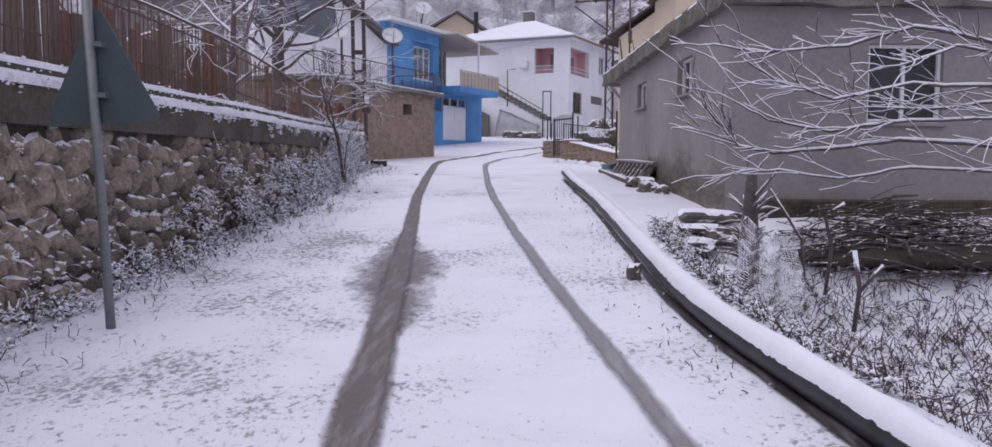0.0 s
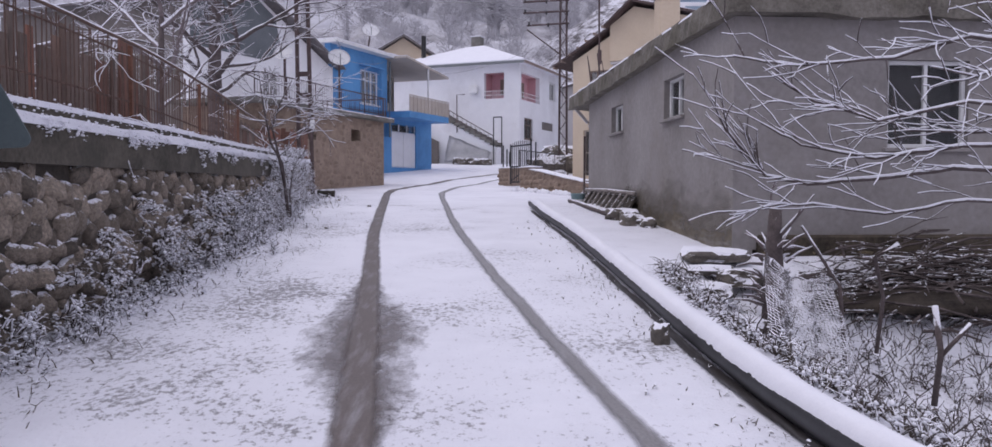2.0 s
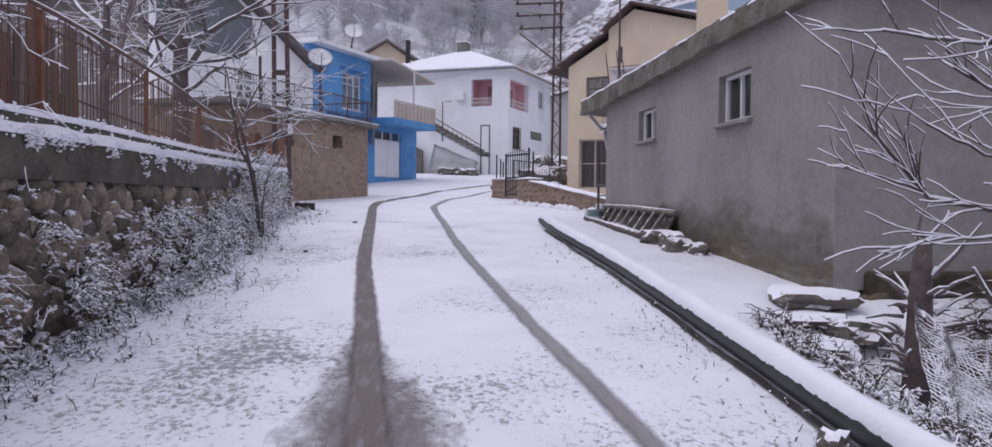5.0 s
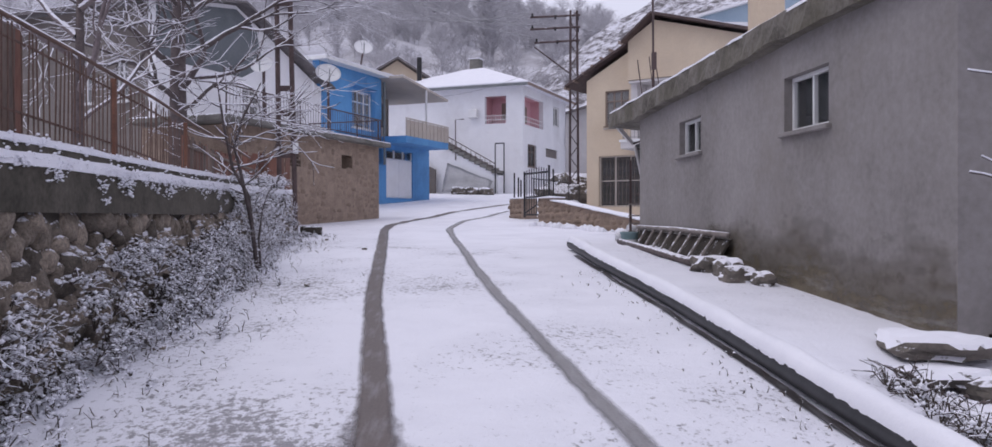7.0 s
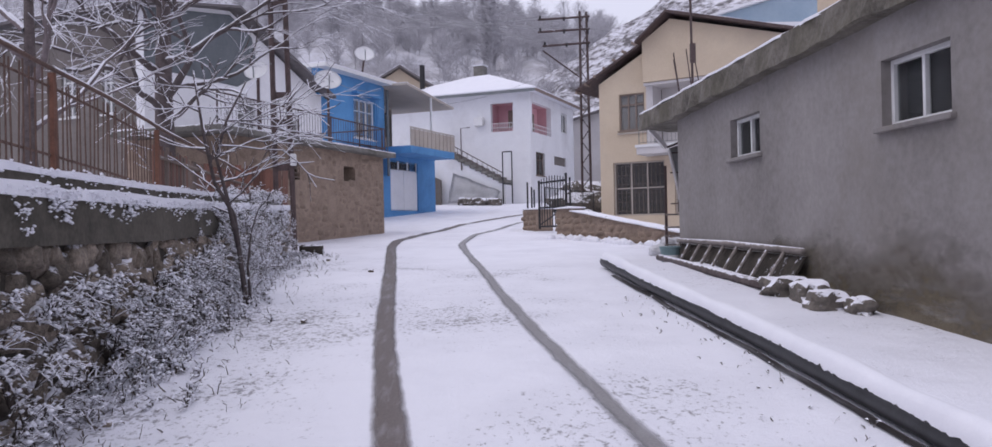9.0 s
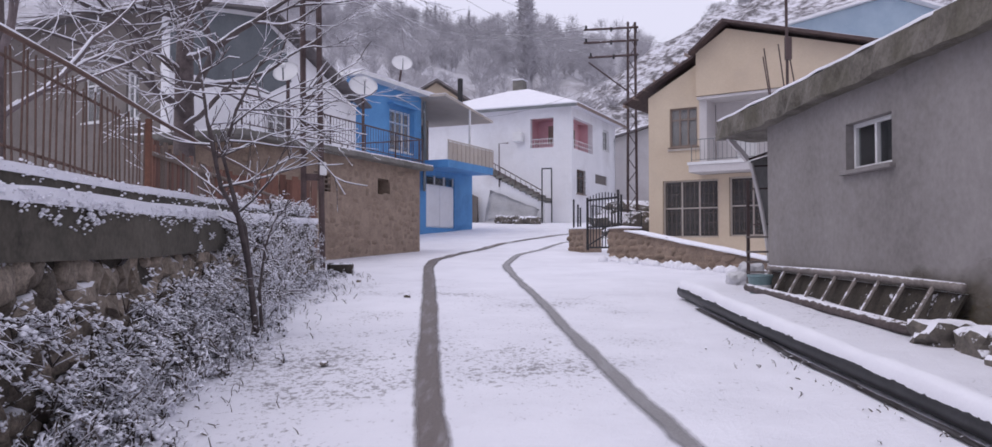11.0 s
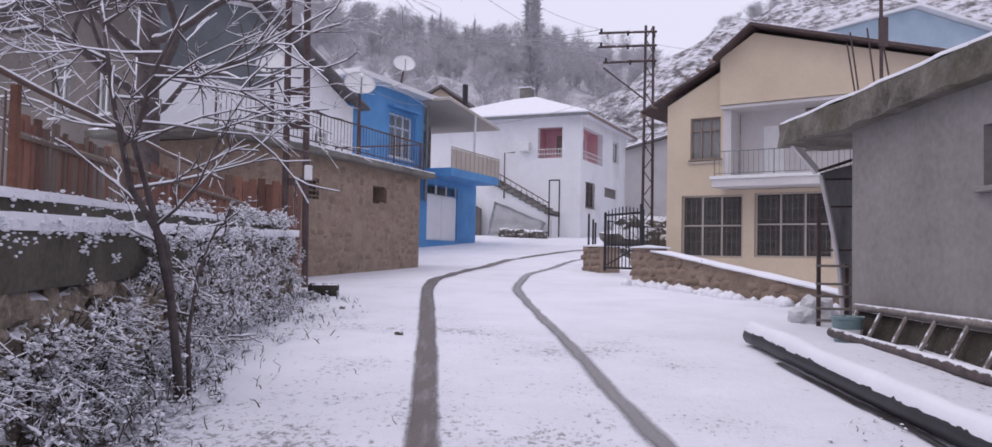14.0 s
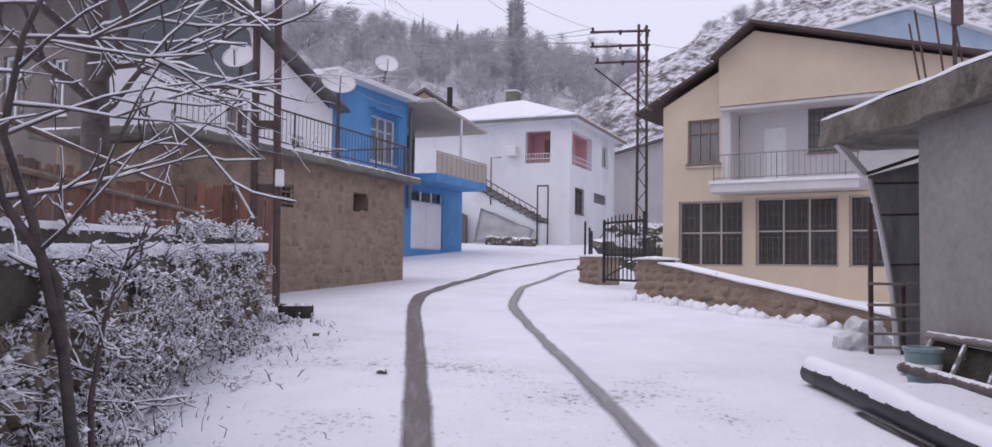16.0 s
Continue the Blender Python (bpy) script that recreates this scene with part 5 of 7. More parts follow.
rng = random.Random(5)
spots, frost = [], []
clots = bmesh.new()
for _ in range(480):
    y = rng.triangular(4.5, 26.8, 20.5)
    up = rng.random() ** 1.5
    thicket = smooth01(0.45 + 1.0 * noise.noise((y * 0.7, up * 2.2, 0)) + 0.3 * smooth01((y - 11) / 5) - 0.6 * up * smooth01((19 - y) / 3) - 0.1)
    if rng.random() > thicket:
        continue
    reach = (0.03 + 0.36 * smooth01((y - 9) / 6)) * (1 - 0.75 * up)
    cx, cz = wall_x(y) + 0.05 + rng.random() * reach, road_z(y) + up * (0.62 + 0.3 * smooth01((y - 18) / 2.5))
    size = rng.uniform(0.05, 0.15)
    for _ in range(rng.randint(4, 9)):
        spots.append((cx + rng.gauss(0, size * 0.3), y + rng.gauss(0, size * 0.5), cz + rng.gauss(-0.03, size * 0.3), 0.75))
    for _ in range(rng.randint(2, 6)):
        frost.append((cx + abs(rng.gauss(0, size * 0.3)), y + rng.gauss(0, size * 0.6), cz + rng.gauss(0.0, size * 0.4), 0.6))
    for _ in range(rng.randint(8, 22)):
        r = rng.uniform(0.004, 0.015) * (0.6 + size * 3)
        clump_into(clots, (cx + abs(rng.gauss(0, size * 0.35)), y + rng.gauss(0, size * 0.75), cz + rng.gauss(0.03, size * 0.4)), r)
stalks("frosted_weeds", frost, 16, M_SNOW, "weed stalks wholly furred with snow on the wall", (0.05, 0.2), 0.006, 1.6)
stalks("dead_brush", spots, 6, M_BUSH, "snow-crusted dead weeds and creepers hanging on the wall", (0.07, 0.26), 0.005, 1.5)
for _ in range(520):
    y = rng.uniform(4.5, 26.6)
    lush = noise.noise((y * 1.1, 7, 0)) + 0.5 * noise.noise((y * 4.0, 3, 0))
    if rng.random() > 0.35 + 0.9 * lush:
        continue
    cz = wall_top(y) - 0.1 - abs(rng.gauss(0, 0.11)) * max(0.2, lush + 0.5)
    for _ in range(rng.randint(8, 24)):
        clump_into(clots, (wall_x(y) + 0.035 + rng.uniform(0, 0.03), y + rng.gauss(0, 0.06), min(wall_top(y) - 0.08, cz + rng.gauss(0, 0.025))), rng.uniform(0.006, 0.022))


def spray_into(bm, lumps, at, out, count, length, rng, laden=1.0):
    """A tuft of arching stalks with snow lying on their bends."""
    at = Vector(at)
    for _ in range(count):
        d = (Vector((out, 0, 0)) * rng.uniform(0.1, 1.0) + Vector((0, rng.gauss(0, 0.6), rng.uniform(0.35, 1.0)))).normalized()
        le = length * rng.uniform(0.5, 1.1)
        p1 = at + Vector((0, rng.gauss(0, 0.05), rng.gauss(0, 0.03))) + d * le * 0.55
        p2 = p1 + (d * 0.8 + Vector((0, rng.gauss(0, 0.25), -rng.uniform(0.5, 1.1)))).normalized() * le * 0.5
        tube_into(bm, [at, p1, p2], [0.0055, 0.0045, 0.0025], 3, caps=False)
        for _ in range(2):
            side = p1.lerp(p2, rng.random())
            tube_into(bm, [side, side + Vector((rng.gauss(0, 0.6), rng.gauss(0, 0.6), rng.uniform(-0.5, 0.5))) * le * 0.3], [0.0035, 0.002], 3, caps=False)
        for _ in range(int(laden * rng.uniform(2, 6))):
            q = at.lerp(p1, rng.uniform(0.5, 1)) if rng.random() < 0.4 else p1.lerp(p2, rng.random())
            clump_into(lumps, q + Vector((0, 0, 0.008)), rng.uniform(0.009, 0.026))


brush_bm = bmesh.new()
for _ in range(820):
    y = rng.triangular(4.5, 26.6, 17.5)
    up = rng.random() ** 1.3
    high = 0.14 + 0.46 * smooth01((y - 9.8) / 3) - 0.1 * smooth01((y - 15) / 1.5) + 0.75 * smooth01((y - 18) / 2.5)
    if up > high or noise.noise((y * 1.3, up * 3.2, 5)) < -0.1 + 0.2 * smooth01((y - 18) / 3):
        continue
    cz = road_z(y) + up * (wall_top(y) - road_z(y) - 0.15)
    spray_into(brush_bm, clots, (wall_x(y) + 0.02 + (1 - up) * rng.random() * 0.25, y, cz), 1.0, rng.randint(6, 11), rng.uniform(0.14, 0.34), rng, 0.6)
for _ in range(420):
    y = rng.uniform(4.3, 26.5)
    if noise.noise((y * 0.8, 2, 8)) < -0.25:
        continue
    x = wall_x(y) + 0.08 + abs(rng.gauss(0, 0.2 + 0.14 * smooth01((y - 12) / 4)))
    spray_into(brush_bm, clots, (x, y, ground_z(x, y) - 0.01), 0.5 * rng.uniform(-1, 1), rng.randint(5, 9), rng.uniform(0.07, 0.2), rng, 0.7)
for _ in range(45):
    y = rng.triangular(19.5, 26.6, 25.6)
    spray_into(brush_bm, clots, (wall_x(y) - rng.uniform(0.0, 0.3), y, wall_top(y) + 0.03), 0.6, rng.randint(6, 10), rng.uniform(0.15, 0.34), rng, 1.2)
for _ in range(460):
    y = rng.uniform(6.5, 12.9)
    x = pipe_x(y) + 0.27 + rng.random() ** 1.6 * 2.8
    if x < 5.8:
        spray_into(brush_bm, clots, (x, y, ground_z(x, y) - 0.02), rng.uniform(-1, 1), rng.randint(5, 9), rng.uniform(0.1, 0.3), rng, 0.45)
thing("snowy_thicket", brush_bm, M_THICKET, "dark arching weeds laden with snow along the wall", "brush", kind="stuff")
for _ in range(430):
    y = rng.triangular(5, 26.6, 17.0)
    up = rng.random()
    high = 0.25 + 0.3 * smooth01((y - 10.5) / 4) + 0.5 * smooth01((y - 18) / 2.5)
    if up > high and rng.random() > 0.1:
        continue
    cz = road_z(y) + 0.05 + up * (wall_top(y) - road_z(y) - 0.2)
    wide, tall = rng.uniform(0.015, 0.05), rng.uniform(0.012, 0.03)
    cx = wall_x(y) + 0.05 + (1 - up) * rng.random() * 0.16
    for _ in range(rng.randint(9, 24)):
        puff_into(clots, (cx + abs(rng.gauss(0, 0.02)), y + rng.gauss(0, wide), cz + rng.gauss(0, tall)), rng.uniform(0.004, 0.0125))
for _ in range(3200):
    y = rng.uniform(4.3, 26.6)
    off = rng.choice((0.045, 0.045, -0.11))
    puff_into(clots, (wall_x(y) + off + rng.uniform(-0.01, 0.012), y, wall_top(y) + (-0.1 if off > 0 else 0.045) + rng.gauss(0, 0.024)), rng.uniform(0.006, 0.017))
thing("clinging_snow", clots, M_SNOW, "lumps of snow caught in weeds and wall joints", "snow", kind="stuff", smooth=True)
spots = []
for _ in range(900):
    y = rng.uniform(4, 26)
    x = wall_x(y) + abs(rng.gauss(0, 0.45)) + 0.1
    if x < 0.2:
        spots.append((x, y, ground_z(x, y) - 0.01, 0.6))
for _ in range(260):
    y = rng.uniform(7, 19)
    spots.append((pipe_x(y) - abs(rng.gauss(0, 0.25)) - 0.1, y, ground_z(pipe_x(y) - 0.2, y) - 0.01, 0.35))
stalks("verge_grass", spots, 7, M_BUSH, "sparse dry grass poking through the snow", (0.05, 0.2), 0.004, 1.4, "grass")
spots = []
for _ in range(3600):
    x, y = rng.uniform(2.6, 7.2), rng.uniform(6.0, 13.2)
    if x < pipe_x(y) + 0.3:
        continue
    spots.append((x, y, ground_z(x, y) - 0.02, 0.9))
stalks("dry_grass", spots, 8, M_HEAP, "dry snowy grass in the hollow beside the store", (0.08, 0.32), 0.005, 1.2, "grass")
# heap of cut branches under the store's front wall
bm = bmesh.new()
for _ in range(200):
    x, y = rng.gauss(5.6, 0.85), rng.gauss(12.9, 0.33)
    if x < 4.3:
        continue
    z = ground_z(x, y) + 0.05 + abs(rng.gauss(0, 0.2)) * max(0.2, 1 - abs(x - 5.6) / 2.2)
    a = rng.gauss(0.1, 0.5)
    le = rng.uniform(0.4, 1.3)
    d = Vector((math.cos(a), math.sin(a), rng.uniform(-0.25, 0.35)))
    r = rng.uniform(0.006, 0.018)
    tube_into(bm, [Vector((x, y, z)) - d * le / 2, (x + rng.uniform(-.05, .05), y, z + 0.06), Vector((x, y, z)) + d * le / 2], [r, r, r * 0.5], 4, caps=False)
for _ in range(330):
    x, y = rng.gauss(5.9, 0.9), rng.gauss(12.95, 0.3)
    if x < 4.4:
        continue
    a = rng.gauss(0.1, 0.6)
    z = ground_z(x, y) + 0.03 + abs(rng.gauss(0, 0.13))
    d = Vector((math.cos(a), math.sin(a), rng.uniform(-0.3, 0.4))) * rng.uniform(0.2, 0.5)
    tube_into(bm, [Vector((x, y, z)) - d, (x, y, z + 0.05), Vector((x, y, z)) + d], [0.008, 0.008, 0.004], 3, caps=False)
thing("brushwood_heap", bm, M_HEAP, "heap of cut branches dusted with snow below the wall", "brushwood", kind="stuff")
bm = bmesh.new()
bmesh.ops.create_icosphere(bm, subdivisions=4, radius=1.0)
for v in bm.verts:
    p = Vector((5.8 + v.co.x * 1.8, 12.95 + v.co.y * 0.6, 0))
    f = 1 + 0.25 * noise.noise(v.co * 3)
    v.co = Vector((p.x, p.y, ground_z(5.7, 12.9) - 0.05 + max(v.co.z, -0.2) * 0.2 * f))
thing("earth_bank", bm, M_EARTH, "dark earth bank under the cut branches", "earth bank")
# hollow stumps of pruned saplings
for pts, r in (([(3.9, 10.0, -0.25), (3.93, 9.98, 0.15), (3.86, 9.95, 0.5)], 0.035), ([(3.93, 9.98, 0.12), (4.1, 9.9, 0.38)], 0.025), ([(4.05, 11.2, -0.1), (4.1, 11.2, 0.4), (4.02, 11.2, 0.75), (4.2, 11.15, 0.88)], 0.03)):
    thing("cut_sapling", tube(pts, r * 0.65, 8), M_LADEN, "short cut sapling stem with a cap of snow", "stump", "cut saplings", smooth=True)


NET = [Vector((3.42, 12.22, 0.72)), Vector((3.9, 11.92, 0.5)), Vector((3.15, 11.35, ground_z(3.15, 11.35) + 0.02)), Vector((3.95, 11.0, ground_z(3.95, 11.0) + 0.02))]
STAKE = [(3.64, 11.9, 1.0), (3.84, 11.9, 0.69), (4.0, 11.85, 0.42), (4.06, 11.8, -0.5)]


# ---- netting hung from the stump to a cut stake ----
def netting():
    bm = bmesh.new()
    tl, tr, bl, br = NET
    rows, cols = 44, 26

    def pt(u, v):
        p = tl.lerp(tr, u).lerp(bl.lerp(br, u), v)
        sag = -0.13 * math.sin(u * math.pi) * (1 - v)
        fold = 0.05 * math.sin(u * 17 + v * 5) + 0.06 * noise.noise((u * 3, v * 3, 4))
        return p + Vector((0.02 * noise.noise((u * 9, v * 9, 1)), fold, sag + 0.022 * noise.noise((u * 6, v * 11, 2))))

    for i in range(rows + 1):
        v = i / rows
        tube_into(bm, [pt(k / 24, v + 0.012 * math.sin(k * 1.3 + i)) for k in range(25)], 0.0042 + 0.002 * (i % 3 == 0), 3, caps=False)
    for k in range(cols + 1):
        u = k / cols
        tube_into(bm, [pt(u + 0.01 * math.sin(i * 0.9 + k), i / 18) for i in range(19)], 0.0035, 3, caps=False)
    return thing("wire_netting", bm, M_NET, "sagging wire netting furred with snow between stump and stake", "netting")


netting()
thing("cut_stake", tube(STAKE, [0.014, 0.018, 0.02, 0.024], 8), M_LADEN, "crooked cut stake with snow holding up the netting", "stake", smooth=True)
# stubs of cut shoots round the stump
rng = random.Random(77)
bm = bmesh.new()
for _ in range(38):
    a = rng.uniform(0, 6.283)
    z = rng.uniform(0.2, 1.1)
    p = Vector((3.56 + 0.11 * math.cos(a), 12.4 + 0.11 * math.sin(a), z * 0.7))
    d = Vector((math.cos(a), math.sin(a), rng.uniform(-0.2, 0.9))) * rng.uniform(0.08, 0.3)
    tube_into(bm, [p, p + d * 0.5 + Vector((0, 0, 0.02)), p + d], [0.022, 0.016, 0.008], 5, caps=False)
thing("stump_shoots", bm, M_TWIG, "short cut shoots bristling from the stump, furred with snow", "shoots", kind="stuff")


# dark tone for bare ground and the shade under the pipe
M_PIPE_SHADE = track_material("pipe_shade_and_earth", (0.035, 0.03, 0.03), 0.6, 0.4)


# ---- the pipe along the road's edge ----
def road_pipe():
    pts = []
    for (x0, y0), (x1, y1) in zip(PIPE_LINE, PIPE_LINE[1:]):
        k = max(2, int((y1 - y0) / 0.25))
        pts += [(x0 + (x1 - x0) * i / k, y0 + (y1 - y0) * i / k) for i in range(k)]
    pts.append(PIPE_LINE[-1])
    for _ in range(10):
        pts = [pts[0]] + [((a[0] + 2 * b[0] + c[0]) / 4, (a[1] + 2 * b[1] + c[1]) / 4) for a, b, c in zip(pts, pts[1:], pts[2:])] + [pts[-1]]
    R = 0.088
    line = [Vector((x, y, road_z(y) + R + 0.015)) for x, y in pts]
    pp = empty_thing("drain_pipe", "black plastic pipe along the roadside under a ridge of snow", "pipe", line[0])
    part("pipe", tube(line, R, 14), M_PIPE, pp, smooth=True)
    bm = bmesh.new()
    rings = []
    fine = []
    for a, b in zip(line, line[1:]):
        fine += [a.lerp(b, i / 9) for i in range(9)]
    for i, p in enumerate(fine):
        n1 = noise.noise(p * 2.2)
        n2 = noise.noise(p * 17) + 0.6 * noise.noise(p * 41)
        w = R * (0.95 + 0.10 * n1)
        h = 0.055 + 0.018 * n1
        drip = 0.024 * n2
        side = Vector((1, 0.1, 0))
        rings.append([bm.verts.new(p + side * (w * c) + Vector((0, 0, z))) for c, z in
                      ((-0.90, R * 0.50 + drip), (-0.86, R * 0.74 + drip * 0.5), (-0.66, R * 0.88 + h * 0.55), (-0.25, R + h * 0.92), (0.35, R + h), (0.9, R * 0.9 + h * 0.8), (1.4, R * 0.6 + h * 0.3), (1.7, R * 0.2))])
    for r0, r1 in zip(rings, rings[1:]):
        for k in range(7):
            bm.faces.new((r0[k], r1[k], r1[k + 1], r0[k + 1]))
    bmesh.ops.recalc_face_normals(bm, faces=bm.faces)
    part("snow_ridge", bm, M_SNOW, pp, "ridge of fresh snow", True)
    return pp


road_pipe()
# paints the pipe's shaded underside onto the ground, with some bare earth
strip("pipe_shade_strip", [(pipe_x(y) - 0.10, y, 0.8 + 0.5 * smooth01((12 - y) / 6)) for y in (2.5, 6, 9, 11, 13.5, 16, 18.5, 20.8)], 0.12, M_PIPE_SHADE, "dark strip of bare earth and painted shade along the pipe", 0.014)


# ---- stones ----
def rock(name, at, size, seed, label, snow=True, category="stone", group="", material=None):
    rng = random.Random(seed)
    bm = bmesh.new()
    bmesh.ops.create_icosphere(bm, subdivisions=3, radius=0.5)
    for v in bm.verts:
        d = v.co.normalized()
        k = (abs(d.x) ** 4 + abs(d.y) ** 4 + abs(d.z) ** 4) ** -0.25
        f = k * (1 + 0.35 * noise.noise(d * 1.6 + Vector((seed, 0, 0)))) + 0.12 * noise.noise(d * 5 + Vector((seed, 3, 0)))
        v.co = Vector((d.x * size[0], d.y * size[1], max(d.z, -0.45) * size[2])) * 0.5 * f + Vector(at) + Vector((0, 0, size[2] * 0.2))
    return thing(name, bm, material or (M_ROCKY if snow else M_STONE), label, category, group)


M_ROCKY = surface("snow_capped_rock", (0.05, 0.045, 0.04), (0.20, 0.175, 0.15), 3, 25, 0.9, bump=0.6, depth=0.02, snow=0.55)
for i, (x, y, sx, sy, sz) in enumerate(((2.92, 18.0, 0.42, 0.40, 0.26), (3.02, 17.55, 0.34, 0.45, 0.28), (2.98, 17.1, 0.36, 0.34, 0.24), (3.18, 16.85, 0.22, 0.3, 0.2))):
    rock("loose_stone", (x, y, ground_z(x, y)), (sx, sy, sz), 100 + i, "rough stone capped with snow at the wall's foot", group="stones by the ladder")
for i, (x, y, sx, sy, sz) in enumerate(((3.32, 13.75, 0.5, 0.55, 0.28), (3.15, 13.35, 0.45, 0.4, 0.2), (3.45, 13.2, 0.4, 0.45, 0.3), (2.95, 12.8, 0.4, 0.5, 0.22), (3.1, 12.3, 0.45, 0.4, 0.25), (2.85, 11.4, 0.3, 0.5, 0.2), (3.0, 10.7, 0.35, 0.4, 0.2), (3.2, 11.0, 0.3, 0.35, 0.25), (3.35, 11.6, 0.4, 0.4, 0.3), (3.05, 9.8, 0.3, 0.4, 0.2), (3.3, 10.2, 0.35, 0.3, 0.22))):
    rock("loose_stone", (x, y, ground_z(x, y)), (sx * 1.35, sy * 1.25, sz * 0.75), 120 + i, "tumbled rubble stone under snow by the corner", group="rubble at the corner")
rock("kerb_stone", (1.93, 10.3, ground_z(1.93, 10.3)), (0.13, 0.16, 0.22), 140, "small brown stone with a snow cap beside the pipe")
for i, (x, y, s) in enumerate(((-2.0, 17.8, 0.06), (-1.85, 22.1, 0.08), (-2.5, 14.5, 0.05), (-2.9, 24.5, 0.07))):
    rock("road_pebble", (x, y, ground_z(x, y)), (s, s * 1.3, s * 0.7), 150 + i, "small dark stone lying on the snowy road", False, group="pebbles on the road")
thing("dark_block", box(pose(-3.55, 26.3, road_z(26.3), 0, 0, 20), 0.45, 0.28, 0.2, 0.03), M_MORTAR, "dark squared stone block at the wall's end", "block")

# ---- road sign seen from behind ----
sign = empty_thing("road_sign", "triangular road sign seen from its dull grey back", "road sign", (-2.14, 8.22, 0.0))
part("post", tube([(-2.12, 8.22, -0.1), (-2.24, 8.22, 2.42)], 0.034, 12), M_GALV, sign, smooth=True)
tri = []
for cx, cz, a0 in ((-0.365, 0.035, 150), (0.365, 0.035, 270), (0.0, 0.76, 30)):
    for k in range(5):
        a = radians(a0 + k * 30)
        tri.append((cx + 0.045 * math.cos(a), cz + 0.045 * math.sin(a)))
part("plate", prism(tri, pose(-2.16, 8.265, 1.55, 0, -2.5, 0), 0.012), M_SIGN, sign, "dark blue-grey triangular plate")
for z in (1.72, 2.08):
    part("clamp", box(pose(-2.16 - 0.05 * (z - 1.55), 8.235, z), 0.11, 0.06, 0.035), M_GALV, sign)

# ---- fence above the retaining wall ----
def rail_z(y):
    return float(np.interp(y, [4, 11.7, 13, 15.4, 18, 20, 23], [3.0, 2.92, 2.9, 2.82, 2.70, 2.65, 2.58]))


def shared_piece(name, mesh, parent, m):
    ob = new(name, mesh)
    ob.parent = parent
    ob.matrix_parent_inverse = world_of(parent).inverted()
    ob.matrix_basis = m
    return ob


def piece_mesh(name, bm, material):
    me = bpy.data.meshes.new(name)
    bm.to_mesh(me)
    bm.free()
    me.materials.append(material)
    return me


def fence():
    fc = empty_thing("bar_fence", "rusty iron bar fence under a sloping snowy pole rail", "fence", (-3.2, 12, 2.05))
    rng = random.Random(9)
    rod = piece_mesh("bar", box(pose(0, 0, 0), 0.009, 0.010, 1.0), M_BARS)
    y = 4.0
    while y < 18.05:
        shared_piece("bar", rod, fc, pose(wall_x(y) - 0.32, y, wall_top(y) + 0.02, rng.uniform(-1, 1), rng.uniform(-1.2, 1.2), 0) @ Matrix.Diagonal((1, 1, rail_z(y) - wall_top(y) - 0.06 + rng.uniform(-0.06, 0.05), 1)))
        y += rng.choice((0.075, 0.085, 0.1))
    for yy in (4.6, 7.4, 10.2, 13.05, 15.6, 18.12):
        part("post", box(pose(wall_x(yy) - 0.32, yy, 1.9), 0.042, 0.042, rail_z(yy) - 1.92), M_POST, fc, "rust-red square post")
    for dz in (-0.12, -0.62):
        part("flat_rail", tube([(wall_x(yy) - 0.335, yy, rail_z(yy) + dz) for yy in np.arange(4, 18.2, 0.9)], 0.011, 5), M_BARS, fc)
    pole_pts = [Vector((wall_x(yy) - 0.29, yy, rail_z(yy) + 0.012 * noise.noise((yy, 0, 0)))) for yy in np.arange(4, 23.1, 0.35)]
    pole = part("top_pole", tube(pole_pts, 0.017, 8), M_BARS, fc, "long bare pole laid along the top", True)
    lying = bmesh.new()
    lay_snow(lying, pole_pts, 0.016, 0.004)
    tagged(part("lying_snow", lying, M_SNOW, pole, smooth=True), "snow lying along the pole", kind="stuff")
    # old sheets and boards standing behind the bars
    bd = empty_thing("board_fence", "patchwork of brown boards and sheets behind the bars", "fence", (-3.7, 9, 2.0))
    y = 4.0
    while y < 14.4:
        w = rng.choice((0.12, 0.16, 0.22, 0.3))
        if noise.noise((y * 0.6, 4, 0)) > -0.38:
            part("board", box(pose(wall_x(y) - 0.62, y + w / 2, 1.88, rng.uniform(-1.5, 1.5), rng.uniform(-2, 2), 2), 0.02, w - 0.012, rail_z(y) - 1.95 + rng.uniform(-0.2, 0.25)), rng.choice((M_RUST, M_FENCE, M_FENCE, M_FENCE)), bd)
        y += w
    # rust-red planks from the last post on
    pk = empty_thing("plank_fence", "rust-red and brown upright planks nailed side by side", "fence", (-3.7, 21, 2.0))
    y = 18.25
    while y < 24.6:
        w = rng.choice((0.045, 0.06, 0.075))
        part("plank", box(pose(wall_x(y) - 0.40, y + w / 2, wall_top(y), rng.uniform(-1, 1), rng.uniform(-1, 1), 3), 0.022, w - 0.008, min(rail_z(y) - 0.1, 2.56) - wall_top(y) - 0.03 + rng.uniform(-0.05, 0.04)), M_RUST if y > 20.6 or rng.random() < 0.3 else M_FENCE, pk)
        y += w + rng.choice((0.008, 0.015, 0.03))
    part("crosspiece", tube([(wall_x(yy) - 0.37, yy, 2.42) for yy in np.arange(18.25, 24.7, 0.8)], 0.022, 5), M_WOOD, pk)


fence()
